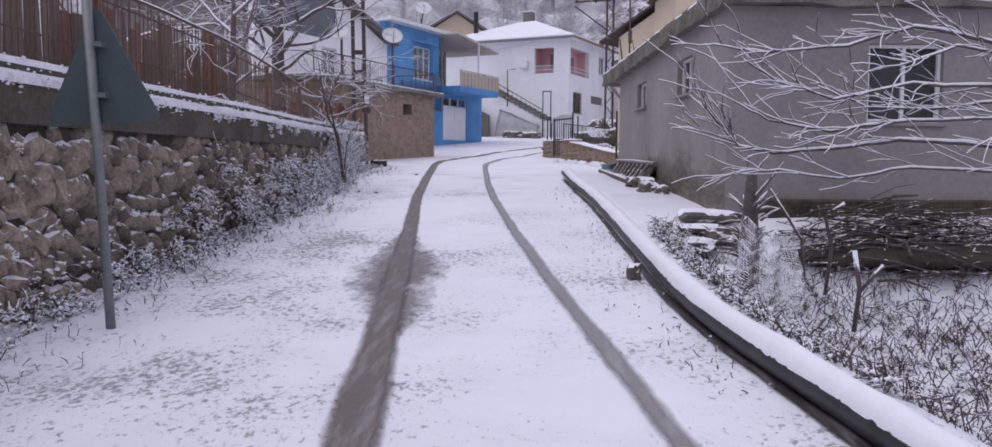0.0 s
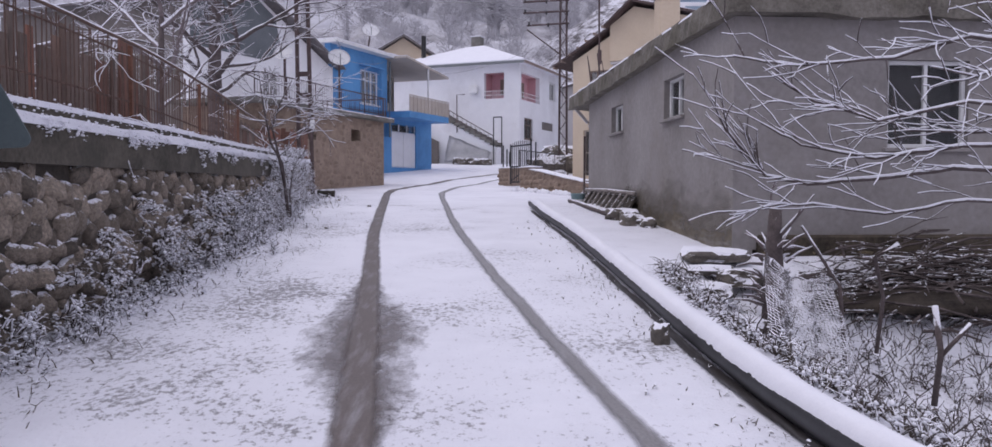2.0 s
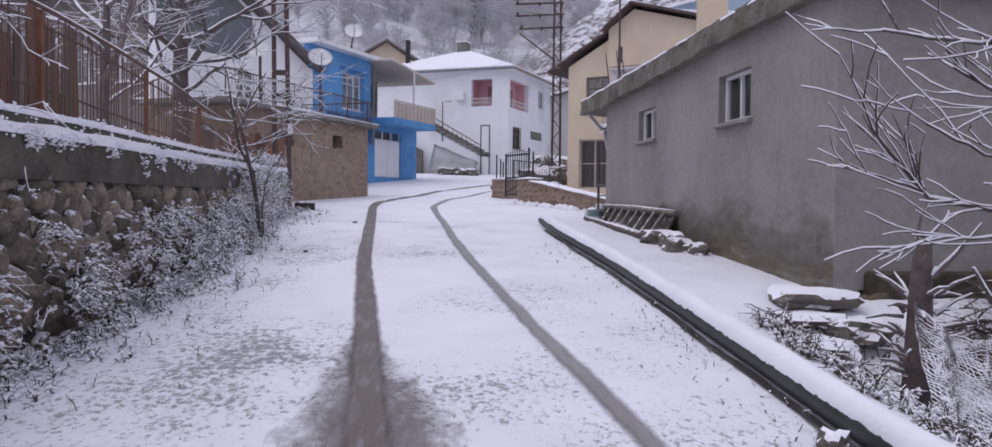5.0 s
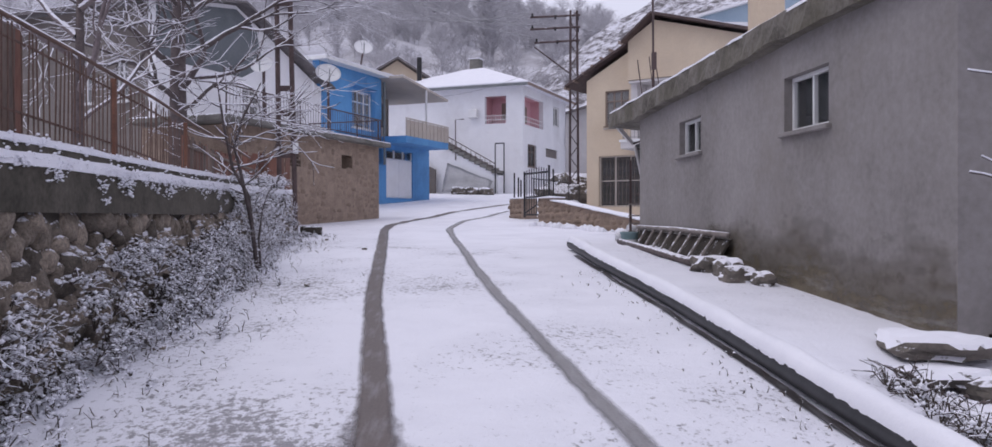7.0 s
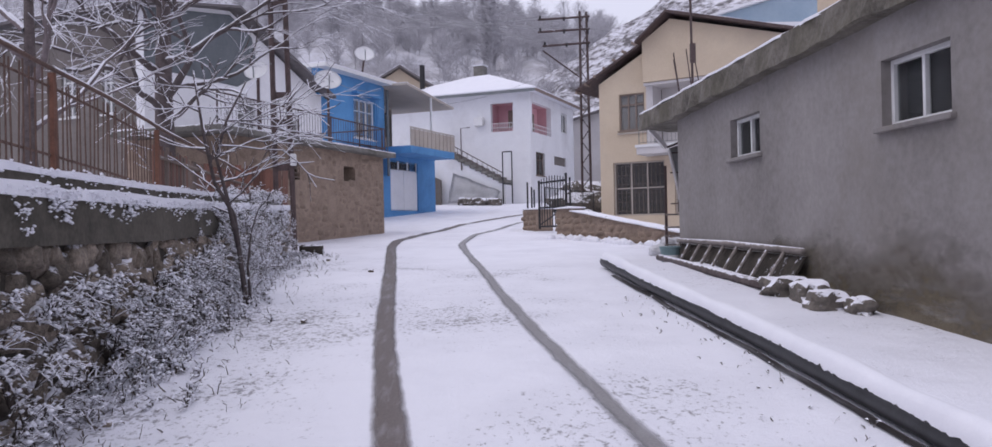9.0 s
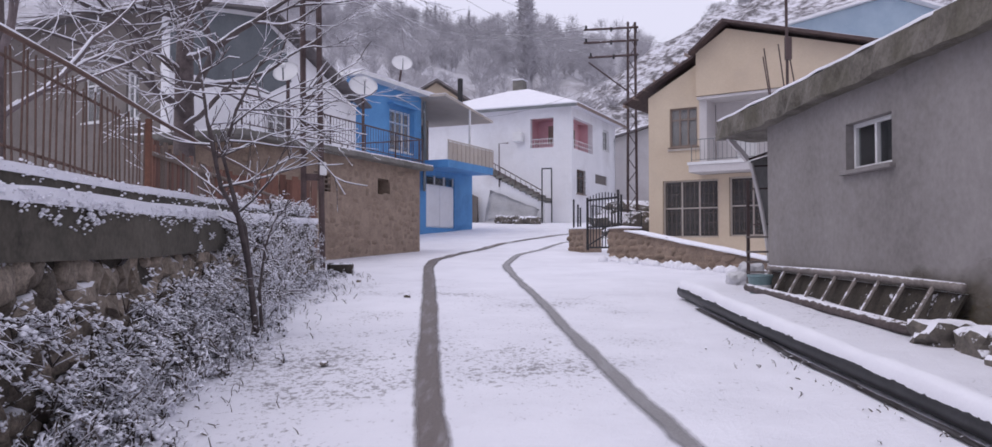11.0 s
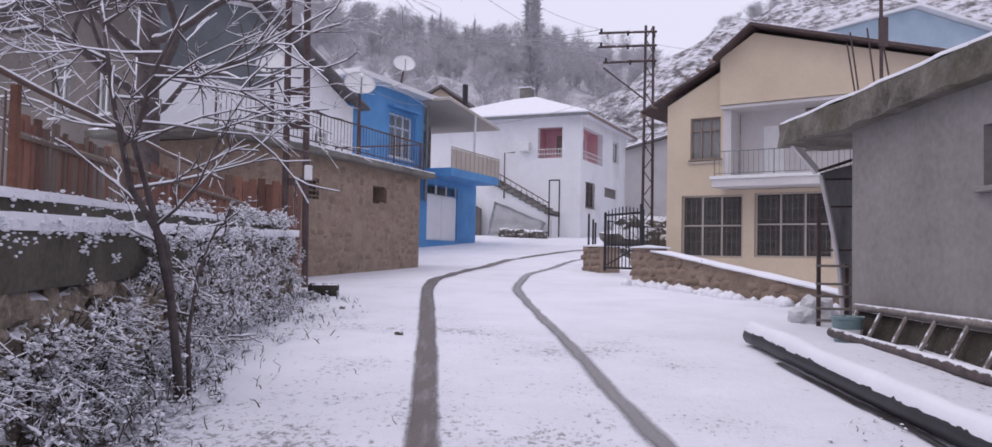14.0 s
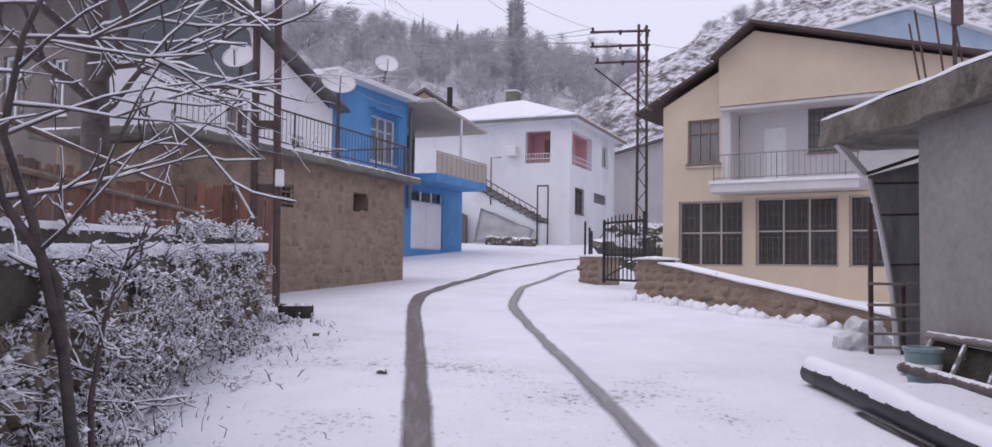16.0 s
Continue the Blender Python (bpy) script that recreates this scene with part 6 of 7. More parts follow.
# rust-red plank gate between the wall's end and the shed
pg = empty_thing("plank_gate", "rust-red upright plank gate beside the stone shed", "gate", (-5, 27.6, 1.9))
gm, glen = wall_frame((-6.3, 26.9), (-4.55, 28.75))
rng = random.Random(4)
for i in range(17):
    part("plank", box(gm @ pose(glen * (i + 0.5) / 17, 0, 1.5, 0, rng.uniform(-1, 1), 0), glen / 17 - 0.012, 0.025, 1.55 + rng.uniform(-0.06, 0.06)), M_RUST, pg)
for z in (2.1, 2.8):
    part("crosspiece", box(gm @ pose(glen / 2, 0.04, z), glen, 0.05, 0.09), M_WOOD, pg)


# ---- poles and wires ----
def lattice_pole(name, at, height, width, label, arms=(), lean=0.0, rung=0.55):
    pl = empty_thing(name, label, "utility pole", at)
    m = Matrix.Translation(at) @ Matrix.Rotation(radians(12), 4, "Z")
    for sx in (-1, 1):
        part("leg", tube([m @ Vector((sx * width / 2, 0, -0.2)), m @ Vector((sx * width / 2 * 0.75 + lean, 0, height))], width * 0.13, 4), M_STEEL, pl)
    n = int(height / rung)
    for i in range(n):
        z0, z1 = height * i / n, height * (i + 1) / n
        f = lambda z: width / 2 * (1 - 0.25 * z / height)
        if width < 0.5:
            s = 1 if i % 2 else -1
            part("lacing", tube([m @ Vector((s * f(z0) + lean * z0 / height, 0, z0)), m @ Vector((-s * f(z1) + lean * z1 / height, 0, z1))], width * 0.05, 4), M_STEEL, pl)
    for z, x0, x1 in arms:
        part("crossarm", tube([m @ Vector((x0, 0, z)), m @ Vector((x1, 0, z + 0.25 * (x1 - x0) / 2.4))], 0.05, 4), M_STEEL, pl)
        for x in (x0 + 0.1, (x0 + x1) / 2, x1 - 0.1):
            part("insulator", tube([m @ Vector((x, 0, z)), m @ Vector((x, 0, z + 0.18))], 0.05, 6), M_IRON, pl)
    return m, pl


pole_m, pole_r = lattice_pole("lattice_pole", (4.85, 46.0, 2.2), 8.9, 0.42, "rusty lattice steel power pole with three crossarms", ((8.45, -2.1, 0.3), (7.9, -2.1, 0.3), (7.3, -1.9, 0.3)), rung=0.5)
part("stay", tube([pole_m @ Vector((-1.9, 0, 7.1)), pole_m @ Vector((-0.1, 0, 5.9))], 0.035, 4), M_STEEL, pole_r)
twin = empty_thing("twin_pole", "tall rust-brown twin steel pole with welded plates", "utility pole", (-4.4, 27.9, 1.3))
part("leg", tube([(-4.22, 27.9, 1.1), (-4.38, 27.9, 9.0)], 0.06, 8), M_STEEL, twin)
part("leg", tube([(-4.60, 27.9, 1.6), (-4.68, 27.9, 9.0)], 0.06, 8), M_STEEL, twin)
for z in (2.95, 3.95, 4.55, 5.65, 6.6, 7.6):
    part("plate", box(pose(-4.47, 27.9, z), 0.34, 0.02, 0.14), M_STEEL, twin)
part("meter_box", box(pose(-4.2, 27.82, 3.05), 0.12, 0.12, 0.26, 0.015), M_FRAME, twin, "small white box strapped to the pole")


def wire(a, b, sag, r=0.007):
    a, b = Vector(a), Vector(b)
    pts = [a.lerp(b, i / 14) - Vector((0, 0, sag * 4 * (i / 14) * (1 - i / 14))) for i in range(15)]
    return thing("overhead_wire", tube(pts, r, 4), M_WIRE, "thin dark overhead power line between poles", "wire", "overhead wires")


for k, (z, x) in enumerate(((8.5, -2.0), (8.5, -0.9), (8.0, -2.0), (8.0, -0.9), (7.4, -1.8))):
    end = pole_m @ Vector((x, 0, z + 0.1))
    if k in (0, 4):
        wire(end, (-4.5 + 0.1 * k, 27.9, 8.9 - 0.1 * k), 0.5)
    wire(end, (-16 + k, 92, 24 + k), 1.2, 0.012)
wire((4.9, 46, 10.4), (9.7, 40.1, 8.6), 0.2)
wire((-4.4, 27.9, 6.0), (-5.4, 41.6, 7.4), 0.3)
wire((-4.4, 27.9, 5.6), (-4.0, 44.5, 7.5), 0.35)
wire((4.8, 46, 9.2), (-1.6, 47.6, 7.3), 0.4)


# ---- satellite dishes ----
def dish(at, size, turn, tilt, foot, label):
    ds = empty_thing("satellite_dish", label, "satellite dish", foot, "satellite dishes")
    bm = bmesh.new()
    m = Matrix.Translation(at) @ Matrix.Rotation(radians(turn), 4, "Z") @ Matrix.Rotation(radians(tilt), 4, "X")
    rings = []
    for i in range(7):
        r = size * i / 6
        rings.append([bm.verts.new(m @ Vector((r * math.cos(k * math.pi / 12), -0.28 * r * r / size, r * 0.92 * math.sin(k * math.pi / 12)))) for k in range(24)] if i else [bm.verts.new(m @ Vector((0, 0, 0)))])
    for k in range(24):
        bm.faces.new((rings[0][0], rings[1][k], rings[1][(k + 1) % 24]))
    for r0, r1 in zip(rings[1:], rings[2:]):
        for k in range(24):
            bm.faces.new((r0[k], r1[k], r1[(k + 1) % 24], r0[(k + 1) % 24]))
    bmesh.ops.solidify(bm, geom=bm.faces[:], thickness=0.02)
    part("reflector", bm, M_DISH, ds, smooth=True)
    part("feed_arm", tube([m @ Vector((0, -0.1, -size * 0.85)), m @ Vector((0, -size * 0.85, -size * 0.15))], 0.018, 5), M_GALV, ds)
    part("receiver", box(m @ pose(0, -size * 0.9, -size * 0.15), 0.1, 0.14, 0.1, 0.02), M_FRAME, ds)
    part("mast", tube([foot, Vector(at) + Vector((0, 0.08, 0.0))], 0.04, 8), M_STEEL, ds)
    return ds


dish((-4.45, 33.9, 5.98), 0.40, 20, -32, (-4.45, 33.98, 3.96), "white satellite dish on a mast at the terrace edge")
dish((-5.38, 29.5, 5.45), 0.30, -8, -30, (-5.38, 29.58, 3.96), "white satellite dish on a mast above the shed")
dish((-4.6, 43.9, 8.85), 0.42, 15, -30, (-4.75, 43.98, 7.9), "white satellite dish on the blue house roof")

# ---- ladder, bucket and clutter by the grey store ----
ladder = empty_thing("wooden_ladder", "snow-edged wooden ladder leaning on its side against the store wall", "ladder", (2.8, 20.3, 0.9))
la, lb = Vector((2.74, 22.4, road_z(22.4) + 0.06)), Vector((2.92, 18.25, ground_z(2.9, 18.25) + 0.05))
ta, tb = Vector((2.93, 22.3, 1.33)), Vector((3.22, 18.2, 1.27))
part("rail", tube([la, la.lerp(lb, 0.5) + Vector((0, 0, 0.02)), lb], 0.045, 8), M_LADDER, ladder, smooth=True)
part("rail", tube([ta, ta.lerp(tb, 0.5) + Vector((0, 0, 0.02)), tb], 0.04, 8), M_LADDER, ladder, smooth=True)
for i in range(9):
    f = 0.06 + 0.88 * i / 8
    part("rung", tube([la.lerp(lb, f), ta.lerp(tb, min(1, max(0, f - 0.04)))], 0.022, 6), M_LADDER, ladder)
# dark panel between the rails, put in for the shaded wall there
bm = bmesh.new()
off = Vector((0.07, 0, 0))
front = [bm.verts.new(p + off) for p in (la + Vector((0.02, 0.0, -0.05)), lb + Vector((0.05, 0, -0.05)), tb.lerp(lb, 0.15), ta.lerp(la, 0.15))]
rear = [bm.verts.new(v.co + Vector((0.03, 0, 0))) for v in front]
bm.faces.new(front), bm.faces.new(rear[::-1])
for i in range(4):
    bm.faces.new((front[(i + 1) % 4], front[i], rear[i], rear[(i + 1) % 4]))
bmesh.ops.recalc_face_normals(bm, faces=bm.faces)
thing("ladder_shade_panel", bm, M_MORTAR, "dark panel behind the ladder painting the wall's shade", "board")
thing("fallen_log", tube([(2.52, 21.9, road_z(21.9) + 0.14), (2.62, 20.2, road_z(20.2) + 0.17), (2.82, 18.3, ground_z(2.82, 18.3) + 0.05)], [0.05, 0.055, 0.045], 8), M_BARK, "snowy pole lying before the ladder", "pole", smooth=True)

bk = empty_thing("paint_bucket", "teal plastic bucket standing in the snow by the ladder", "bucket", (2.70, 21.95, road_z(21.95)))
bm = bmesh.new()
rings = []
for r, z in ((0.12, 0.0), (0.15, 0.26), (0.162, 0.27), (0.162, 0.30), (0.145, 0.30), (0.115, 0.03)):
    rings.append([bm.verts.new((2.70 + r * math.cos(k * math.pi / 10), 21.95 + r * math.sin(k * math.pi / 10), road_z(21.95) + z)) for k in range(20)])
for r0, r1 in zip(rings, rings[1:]):
    for k in range(20):
        bm.faces.new((r0[k], r0[(k + 1) % 20], r1[(k + 1) % 20], r1[k]))
bm.faces.new(rings[0][::-1]), bm.faces.new(rings[-1])
part("pail", bm, M_BUCKET, bk, smooth=False)
part("pale_label", tube([(2.70, 21.95, road_z(21.95) + 0.1), (2.70, 21.95, road_z(21.95) + 0.17)], [0.138, 0.146], 20), M_FRAME, bk)

# iron ladder-like frame and bent tubes at the store's far corner
cream_chimney = empty_thing("roof_chimney", "cream plastered chimney on the store's flat roof", "chimney", (3.82, 18.5, 3.7))
part("shaft", box(pose(3.82, 18.5, 3.68, 0, 0, 4), 0.36, 0.36, 1.0, 0.02), M_CREAM, cream_chimney)
part("cap", box(pose(3.82, 18.5, 4.68, 0, 0, 4), 0.46, 0.46, 0.07, 0.015), M_CONCRETE, cream_chimney)
mast = empty_thing("roof_mast", "thin rusty mast standing on the store's roof edge", "mast", (3.2, 22.3, 3.7))
part("pole", tube([(3.2, 22.3, 3.6), (3.18, 22.3, 6.6)], 0.02, 8), M_STEEL, mast)
part("bracket", box(pose(3.2, 22.26, 4.1), 0.08, 0.06, 0.3), M_STEEL, mast)
for x, y, h in ((3.05, 22.5, 0.62), (3.1, 22.7, 0.55), (3.28, 22.6, 0.7), (3.36, 22.4, 0.5)):
    thing("rebar_rod", tube([(x, y, 3.62), (x - 0.08, y + 0.05, 3.7 + h)], 0.01, 5), M_STEEL, "rusty reinforcing rod sticking up from the roof", "rod", "roof rods")
bm = bmesh.new()
bmesh.ops.create_icosphere(bm, subdivisions=3, radius=1.0)
for v in bm.verts:
    f = 1 + 0.3 * noise.noise(v.co * 2)
    v.co = Vector((3.12 + v.co.x * 0.2 * f, 23.5 + v.co.y * 0.5 * f, 3.575 + max(v.co.z, -0.3) * 0.08 * f))
thing("roof_snow_lump", bm, M_SNOW, "lump of old snow resting on the roof's end", "snow", smooth=True)
fr = empty_thing("iron_rack", "rusty iron rack of flat rungs at the store corner", "metal rack", (3.3, 23.66, 1.0))
for x, top in ((3.06, 2.6), (3.40, 1.78)):
    part("upright", box(pose(x, 23.66, 0.92), 0.045, 0.03, top - 0.92), M_STEEL, fr)
for z in (1.08, 1.22, 1.37, 1.52, 1.74):
    part("rung", box(pose(3.33, 23.64, z), 0.62, 0.03, 0.03), M_LADDER, fr)
hp = empty_thing("lean_to_frame", "bowed pale batten and strut carrying a torn grey sheet", "frame", (3.4, 24.0, 1.0))
part("strut", box(pose(2.86, 24.05, 3.32) @ Matrix.Rotation(radians(139), 4, "Y"), 0.07, 0.1, 0.5), M_PALE, hp)
bow = [Vector((3.22 + 0.30 * f + 0.05 * math.sin(f * 3.14), 24.02, 2.9 - 1.95 * f)) for f in np.linspace(0, 1, 9)]
part("batten", tube(bow, 0.032, 6), M_PALE, hp)
part("top_bar", tube([(3.18, 24.0, 2.95), (3.8, 24.0, 3.17)], 0.02, 5), M_STEEL, hp)
for z in (1.95, 2.5, 2.85):
    part("purlin", tube([(3.24, 24.04, z), (3.85, 24.04, z + 0.02)], 0.012, 5), M_STEEL, hp)
bm = bmesh.new()
grid = []
for j in range(13):
    f = j / 12
    x0 = 3.24 + 0.30 * f + 0.05 * math.sin(f * 3.14)
    grid.append([bm.verts.new((x0 + (3.95 - x0) * i / 10, 24.1 + 0.035 * noise.noise((i * 0.7, j * 0.5, 3)), 2.94 + 0.2 * (i / 10) * (1 - f) - 2.0 * f)) for i in range(11)])
for r0, r1 in zip(grid, grid[1:]):
    for i in range(10):
        bm.faces.new((r0[i], r0[i + 1], r1[i + 1], r1[i]))
bmesh.ops.solidify(bm, geom=bm.faces[:], thickness=0.008)
part("sheet", bm, M_TARP, hp, "dull grey torn sheeting", True)
for i, (x, y, sx, sz) in enumerate(((3.0, 24.0, 0.32, 0.26), (3.3, 24.3, 0.4, 0.42))):
    rock("sack", (x, y, ground_z(x, y)), (sx, sx, sz), 190 + i, "pale sack dusted with snow behind the rack", category="sack", group="sacks behind the rack", material=M_SHEET)


# ---- low stone wall, gate and yard before the cream house ----
LOW_P, LOW_Q = (1.86, 30.75), (4.35, 25.0)
low_m, low_len = wall_frame(LOW_P, LOW_Q)


def low_top(x):
    return 2.02 - 0.72 * (x - 0.75) / (low_len - 0.75) if x > 0.75 else 2.08


low = empty_thing("low_yard_wall", "low tan stone yard wall stepping down under snow", "wall", (2.5, 29, 1.2), kind="structure")
part("core", prism([(0, 0.7), (low_len, 0.7), (low_len, low_top(low_len) - 0.04), (0.8, low_top(0.8) - 0.04), (0.8, 2.04), (0, 2.04)], low_m @ pose(0, 0.05, 0), 0.3), M_SHED_JOINT, low)
c = [low_m @ Vector(p) for p in ((0.8, -0.03, low_top(0.85) - 0.035), (low_len, -0.03, low_top(low_len) - 0.035), (low_len, 0.4, low_top(low_len) - 0.035), (0.8, 0.4, low_top(0.85) - 0.035))]
part("coping_snow", snow_slab(c, 0.05), M_SNOW, low, "snow along the sloping coping")
part("coping_snow", snow_slab([low_m @ Vector(p) for p in ((-0.04, -0.04, 2.045), (0.82, -0.04, 2.045), (0.82, 0.4, 2.045), (-0.04, 0.4, 2.045))], 0.06), M_SNOW, low)
bm = bmesh.new()
rng = random.Random(12)
for _ in range(60):
    x = rng.uniform(0.2, low_len)
    p = low_m @ Vector((x, -0.12 - abs(rng.gauss(0, 0.12)), 0))
    bmesh.ops.create_icosphere(bm, subdivisions=1, radius=rng.uniform(0.05, 0.14), matrix=Matrix.Translation((p.x, p.y, ground_z(p.x, p.y) + 0.01)))
thing("snow_clods", bm, M_SNOW, "clods of snow fallen along the yard wall", "snow", kind="stuff", smooth=True)
stub_m, stub_len = wall_frame((1.30, 35.3), (1.62, 34.3))
stub = empty_thing("gate_pier", "stumpy tan stone gate pier with snow on top", "pier", (1.5, 34.8, 1.5))
part("core", box(stub_m @ pose(stub_len / 2, 0.3, 1.2), stub_len, 0.55, 0.92), M_SHED_JOINT, stub)
part("snow_cap", snow_slab([stub_m @ Vector(p) for p in ((-0.05, 0, 2.125), (stub_len + 0.05, 0, 2.125), (stub_len + 0.05, 0.6, 2.125), (-0.05, 0.6, 2.125))], 0.07), M_SNOW, stub)


def yard_gate():
    m, L = wall_frame((1.72, 33.9), (2.35, 32.4))
    gt = empty_thing("iron_gate", "black iron yard gate with arched top standing ajar", "gate", (2.0, 33.2, 1.5))
    z0, z1 = road_z(33) + 0.12, 2.95
    for x in (0, L):
        part("stile", box(m @ pose(x, 0, z0), 0.05, 0.05, z1 - z0 + (0.12 if x else 0)), M_IRON, gt)
    for z in (z0 + 0.05, z0 + 0.6, z1 - 0.1):
        part("rail", box(m @ pose(L / 2, 0, z), L, 0.04, 0.05), M_IRON, gt)
    for i in range(1, 10):
        part("bar", box(m @ pose(L * i / 10, 0, z0 + 0.05), 0.02, 0.02, z1 - z0 - 0.05 + 0.1 * math.sin(i / 10 * 3.14)), M_IRON, gt)
    part("brace", tube([m @ Vector((0, -0.03, z0 + 0.1)), m @ Vector((L, -0.03, z0 + 0.6))], 0.02, 5), M_IRON, gt)


yard_gate()
for x, y, h in ((1.5, 35.7, 1.5), (1.66, 36.1, 1.35), (1.78, 36.6, 1.25), (2.6, 33.6, 1.6)):
    thing("iron_post", tube([(x, y, road_z(y) - 0.1), (x, y, road_z(y) + h)], 0.03, 6), M_IRON, "thin black iron post beside the yard gate", "post", "gate posts")
railing("yard_railing", wall_frame((2.2, 37.2), (4.6, 42.0))[0], 0, 5.2, 1.95, 0.95, "thin iron railing round the yard", 0.16, 0.02, 0.008, M_IRON)
# snow-covered heap and boards behind the gate
for i, (x, y, sx, sy, sz) in enumerate(((3.9, 43.0, 1.6, 1.4, 0.9), (4.6, 46.6, 2.4, 2.0, 1.3), (5.6, 50.0, 3.0, 2.5, 1.9))):
    rock("snow_mound", (x, y, ground_z(x, y) - 0.1), (sx, sy, sz), 170 + i, "snow-covered heap in the yard", category="heap", group="heaps in the yard")

# ---- clutter before the white house ----
rng = random.Random(31)
bm = bmesh.new()
grid = []
for j in range(9):
    row = []
    for i in range(13):
        u, v = i / 12, j / 8
        p = white_l @ Vector((WHITE_LL - 4.3 + 2.9 * u, -1.25 - 0.75 * (1 - v) - 0.12 * noise.noise((u * 6, v * 4, 0)), 3.0 + v * (1.75 - 1.15 * u) + 0.1 * noise.noise((u * 5, v * 5, 2))))
        row.append(bm.verts.new(p))
    grid.append(row)
for r0, r1 in zip(grid, grid[1:]):
    for i in range(12):
        bm.faces.new((r0[i], r0[i + 1], r1[i + 1], r1[i]))
bmesh.ops.solidify(bm, geom=bm.faces[:], thickness=0.03)
thing("plastic_sheet", bm, M_SHEET, "crumpled pale plastic sheeting draped over the stair foot", "plastic sheet", smooth=True)
for i in range(6):
    p = white_l @ Vector((WHITE_LL - 3.3 + 0.42 * i, -2.2 - 0.15 * (i % 2), 0))
    rock("rubble_sack", (p.x, p.y, road_z(p.y) + 0.05), (0.55, 0.5, 0.5), 180 + i, "pale sack of rubble dusted with snow", category="sack", group="sacks at the stair foot")
part_wall = prism([(0, 2.2), (3.3, 2.2), (3.3, 4.35), (0.4, 5.75), (0, 5.75)], white_l @ pose(WHITE_LL - 8.3, -1.5, 0), 0.2)
thing("stair_side_wall", part_wall, M_HOUSE_GREY, "grey side wall under the outer stair", "wall", kind="structure")
cart = empty_thing("hand_cart", "old wooden hand cart parked under the stair", "cart", white_l @ Vector((WHITE_LL - 6.4, -2.0, 3.0)))
cm = white_l @ pose(WHITE_LL - 6.4, -2.0, 3.15)
part("bed", box(cm, 1.9, 0.8, 0.1), M_WOOD, cart)
for z in (0.25, 0.45):
    part("side_board", box(cm @ pose(0, -0.4, z), 1.9, 0.03, 0.09), M_WOOD, cart)
for x in (-0.85, 0.0, 0.85):
    part("stake", box(cm @ pose(x, -0.4, 0.0), 0.05, 0.05, 0.55), M_WOOD, cart)
for x in (-0.6, 0.7):
    bm = bmesh.new()
    bmesh.ops.create_cone(bm, segments=16, radius1=0.22, radius2=0.22, depth=0.1, cap_ends=True, matrix=cm @ pose(x, -0.3, -0.02, 90, 0, 0))
    part("wheel", bm, M_IRON, cart)
# raised doorstep of the blue garage
thing("garage_doorstep", box(blue_m @ pose(8.4, -1.0, 1.75), 3.4, 1.6, 0.42, 0.12), M_MORTAR, "low dark stone step before the garage", "step")


# ---- far houses ----
def far_house(name, at, turn, size, walls, label, ridge=1.6, wins=(), frame_mat=None, roof_mat=None):
    m = Matrix.Translation(at) @ Matrix.Rotation(radians(turn), 4, "Z")
    w, d, h = size
    hs = empty_thing(name, label, "house", at)
    part("front_wall", wall_with_holes(m, 0, w, -3, h, 0.3, list(wins)), walls, hs)
    for k in wins:
        window_in(m, *k, hs, frame_mat or M_FRAME, 2, 0.1, 0.08)
    part("side_wall", box(m @ pose(0.15, d / 2 + 0.15, -3), 0.3, d - 0.3, h + 3), walls, hs)
    part("side_wall", box(m @ pose(w - 0.15, d / 2 + 0.15, -3), 0.3, d - 0.3, h + 3), walls, hs)
    part("back_wall", box(m @ pose(w / 2, d + 0.15, -3), w, 0.3, h + 3), walls, hs)
    part("gable", prism([(0, h), (w, h), (w / 2, h + ridge)], m, 0.28), walls, hs)
    for a, b in (((-0.5, h - 0.15), (w / 2, h + ridge + 0.05)), ((w / 2, h + ridge + 0.05), (w + 0.5, h - 0.15))):
        part("roof_plane", prism([a, b, (b[0], b[1] + 0.15), (a[0], a[1] + 0.15)], m @ pose(0, -0.6, 0), d + 1.2), roof_mat or M_TIN, hs)
        c = [m @ Vector(p) for p in ((a[0], -0.55, a[1] + 0.155), (b[0], -0.55, b[1] + 0.155), (b[0], d + 0.5, b[1] + 0.155), (a[0], d + 0.5, a[1] + 0.155))]
        part("roof_snow", snow_slab(c, 0.08), M_SNOW, hs)
    return m, hs


far_house("far_cream_house", (-7.3, 66, 5.5), 8, (4.6, 6, 5.6), M_CREAM, "small cream gabled house beyond the blue one", 1.5, [(2.9, 3.6, 4.3, 5.3)])
far_house("far_grey_house", (6.9, 66, 3.6), 8, (6.2, 6, 5.2), M_PALE, "grey rendered house with snowy roof beyond the pole", 1.0, [(3.5, 4.4, 2.6, 3.9), (3.5, 4.4, 0.4, 1.6)])
M_PALE_BLUE = surface("pale_blue_paint", (0.30, 0.40, 0.50), (0.42, 0.52, 0.60), 0.8, 20, 0.8, bump=0.1)
hm, hh = far_house("hillside_house", (14.2, 61.5, 10.1), 0, (17.6, 8, 4.2), M_PALE_BLUE, "pale blue and white house under a broad snowy gable", 2.55,
                   [(5.4, 6.8, 2.0, 3.6), (8.6, 10.0, 2.0, 3.6), (11.2, 12.6, 2.0, 3.6), (14.2, 15.6, 2.0, 3.6)], None, M_WHITE)
part("foundation", box(hm @ pose(8.8, 4.0, -9.0), 17.4, 7.8, 6.0), M_CONCRETE, hh)
part("veranda_floor", box(hm @ pose(8.8, -0.75, 0.9), 17.6, 1.5, 0.3), M_WHITE, hh)
part("beam", box(hm @ pose(8.8, -0.6, 3.8), 17.6, 0.25, 0.24), M_WHITE, hh)
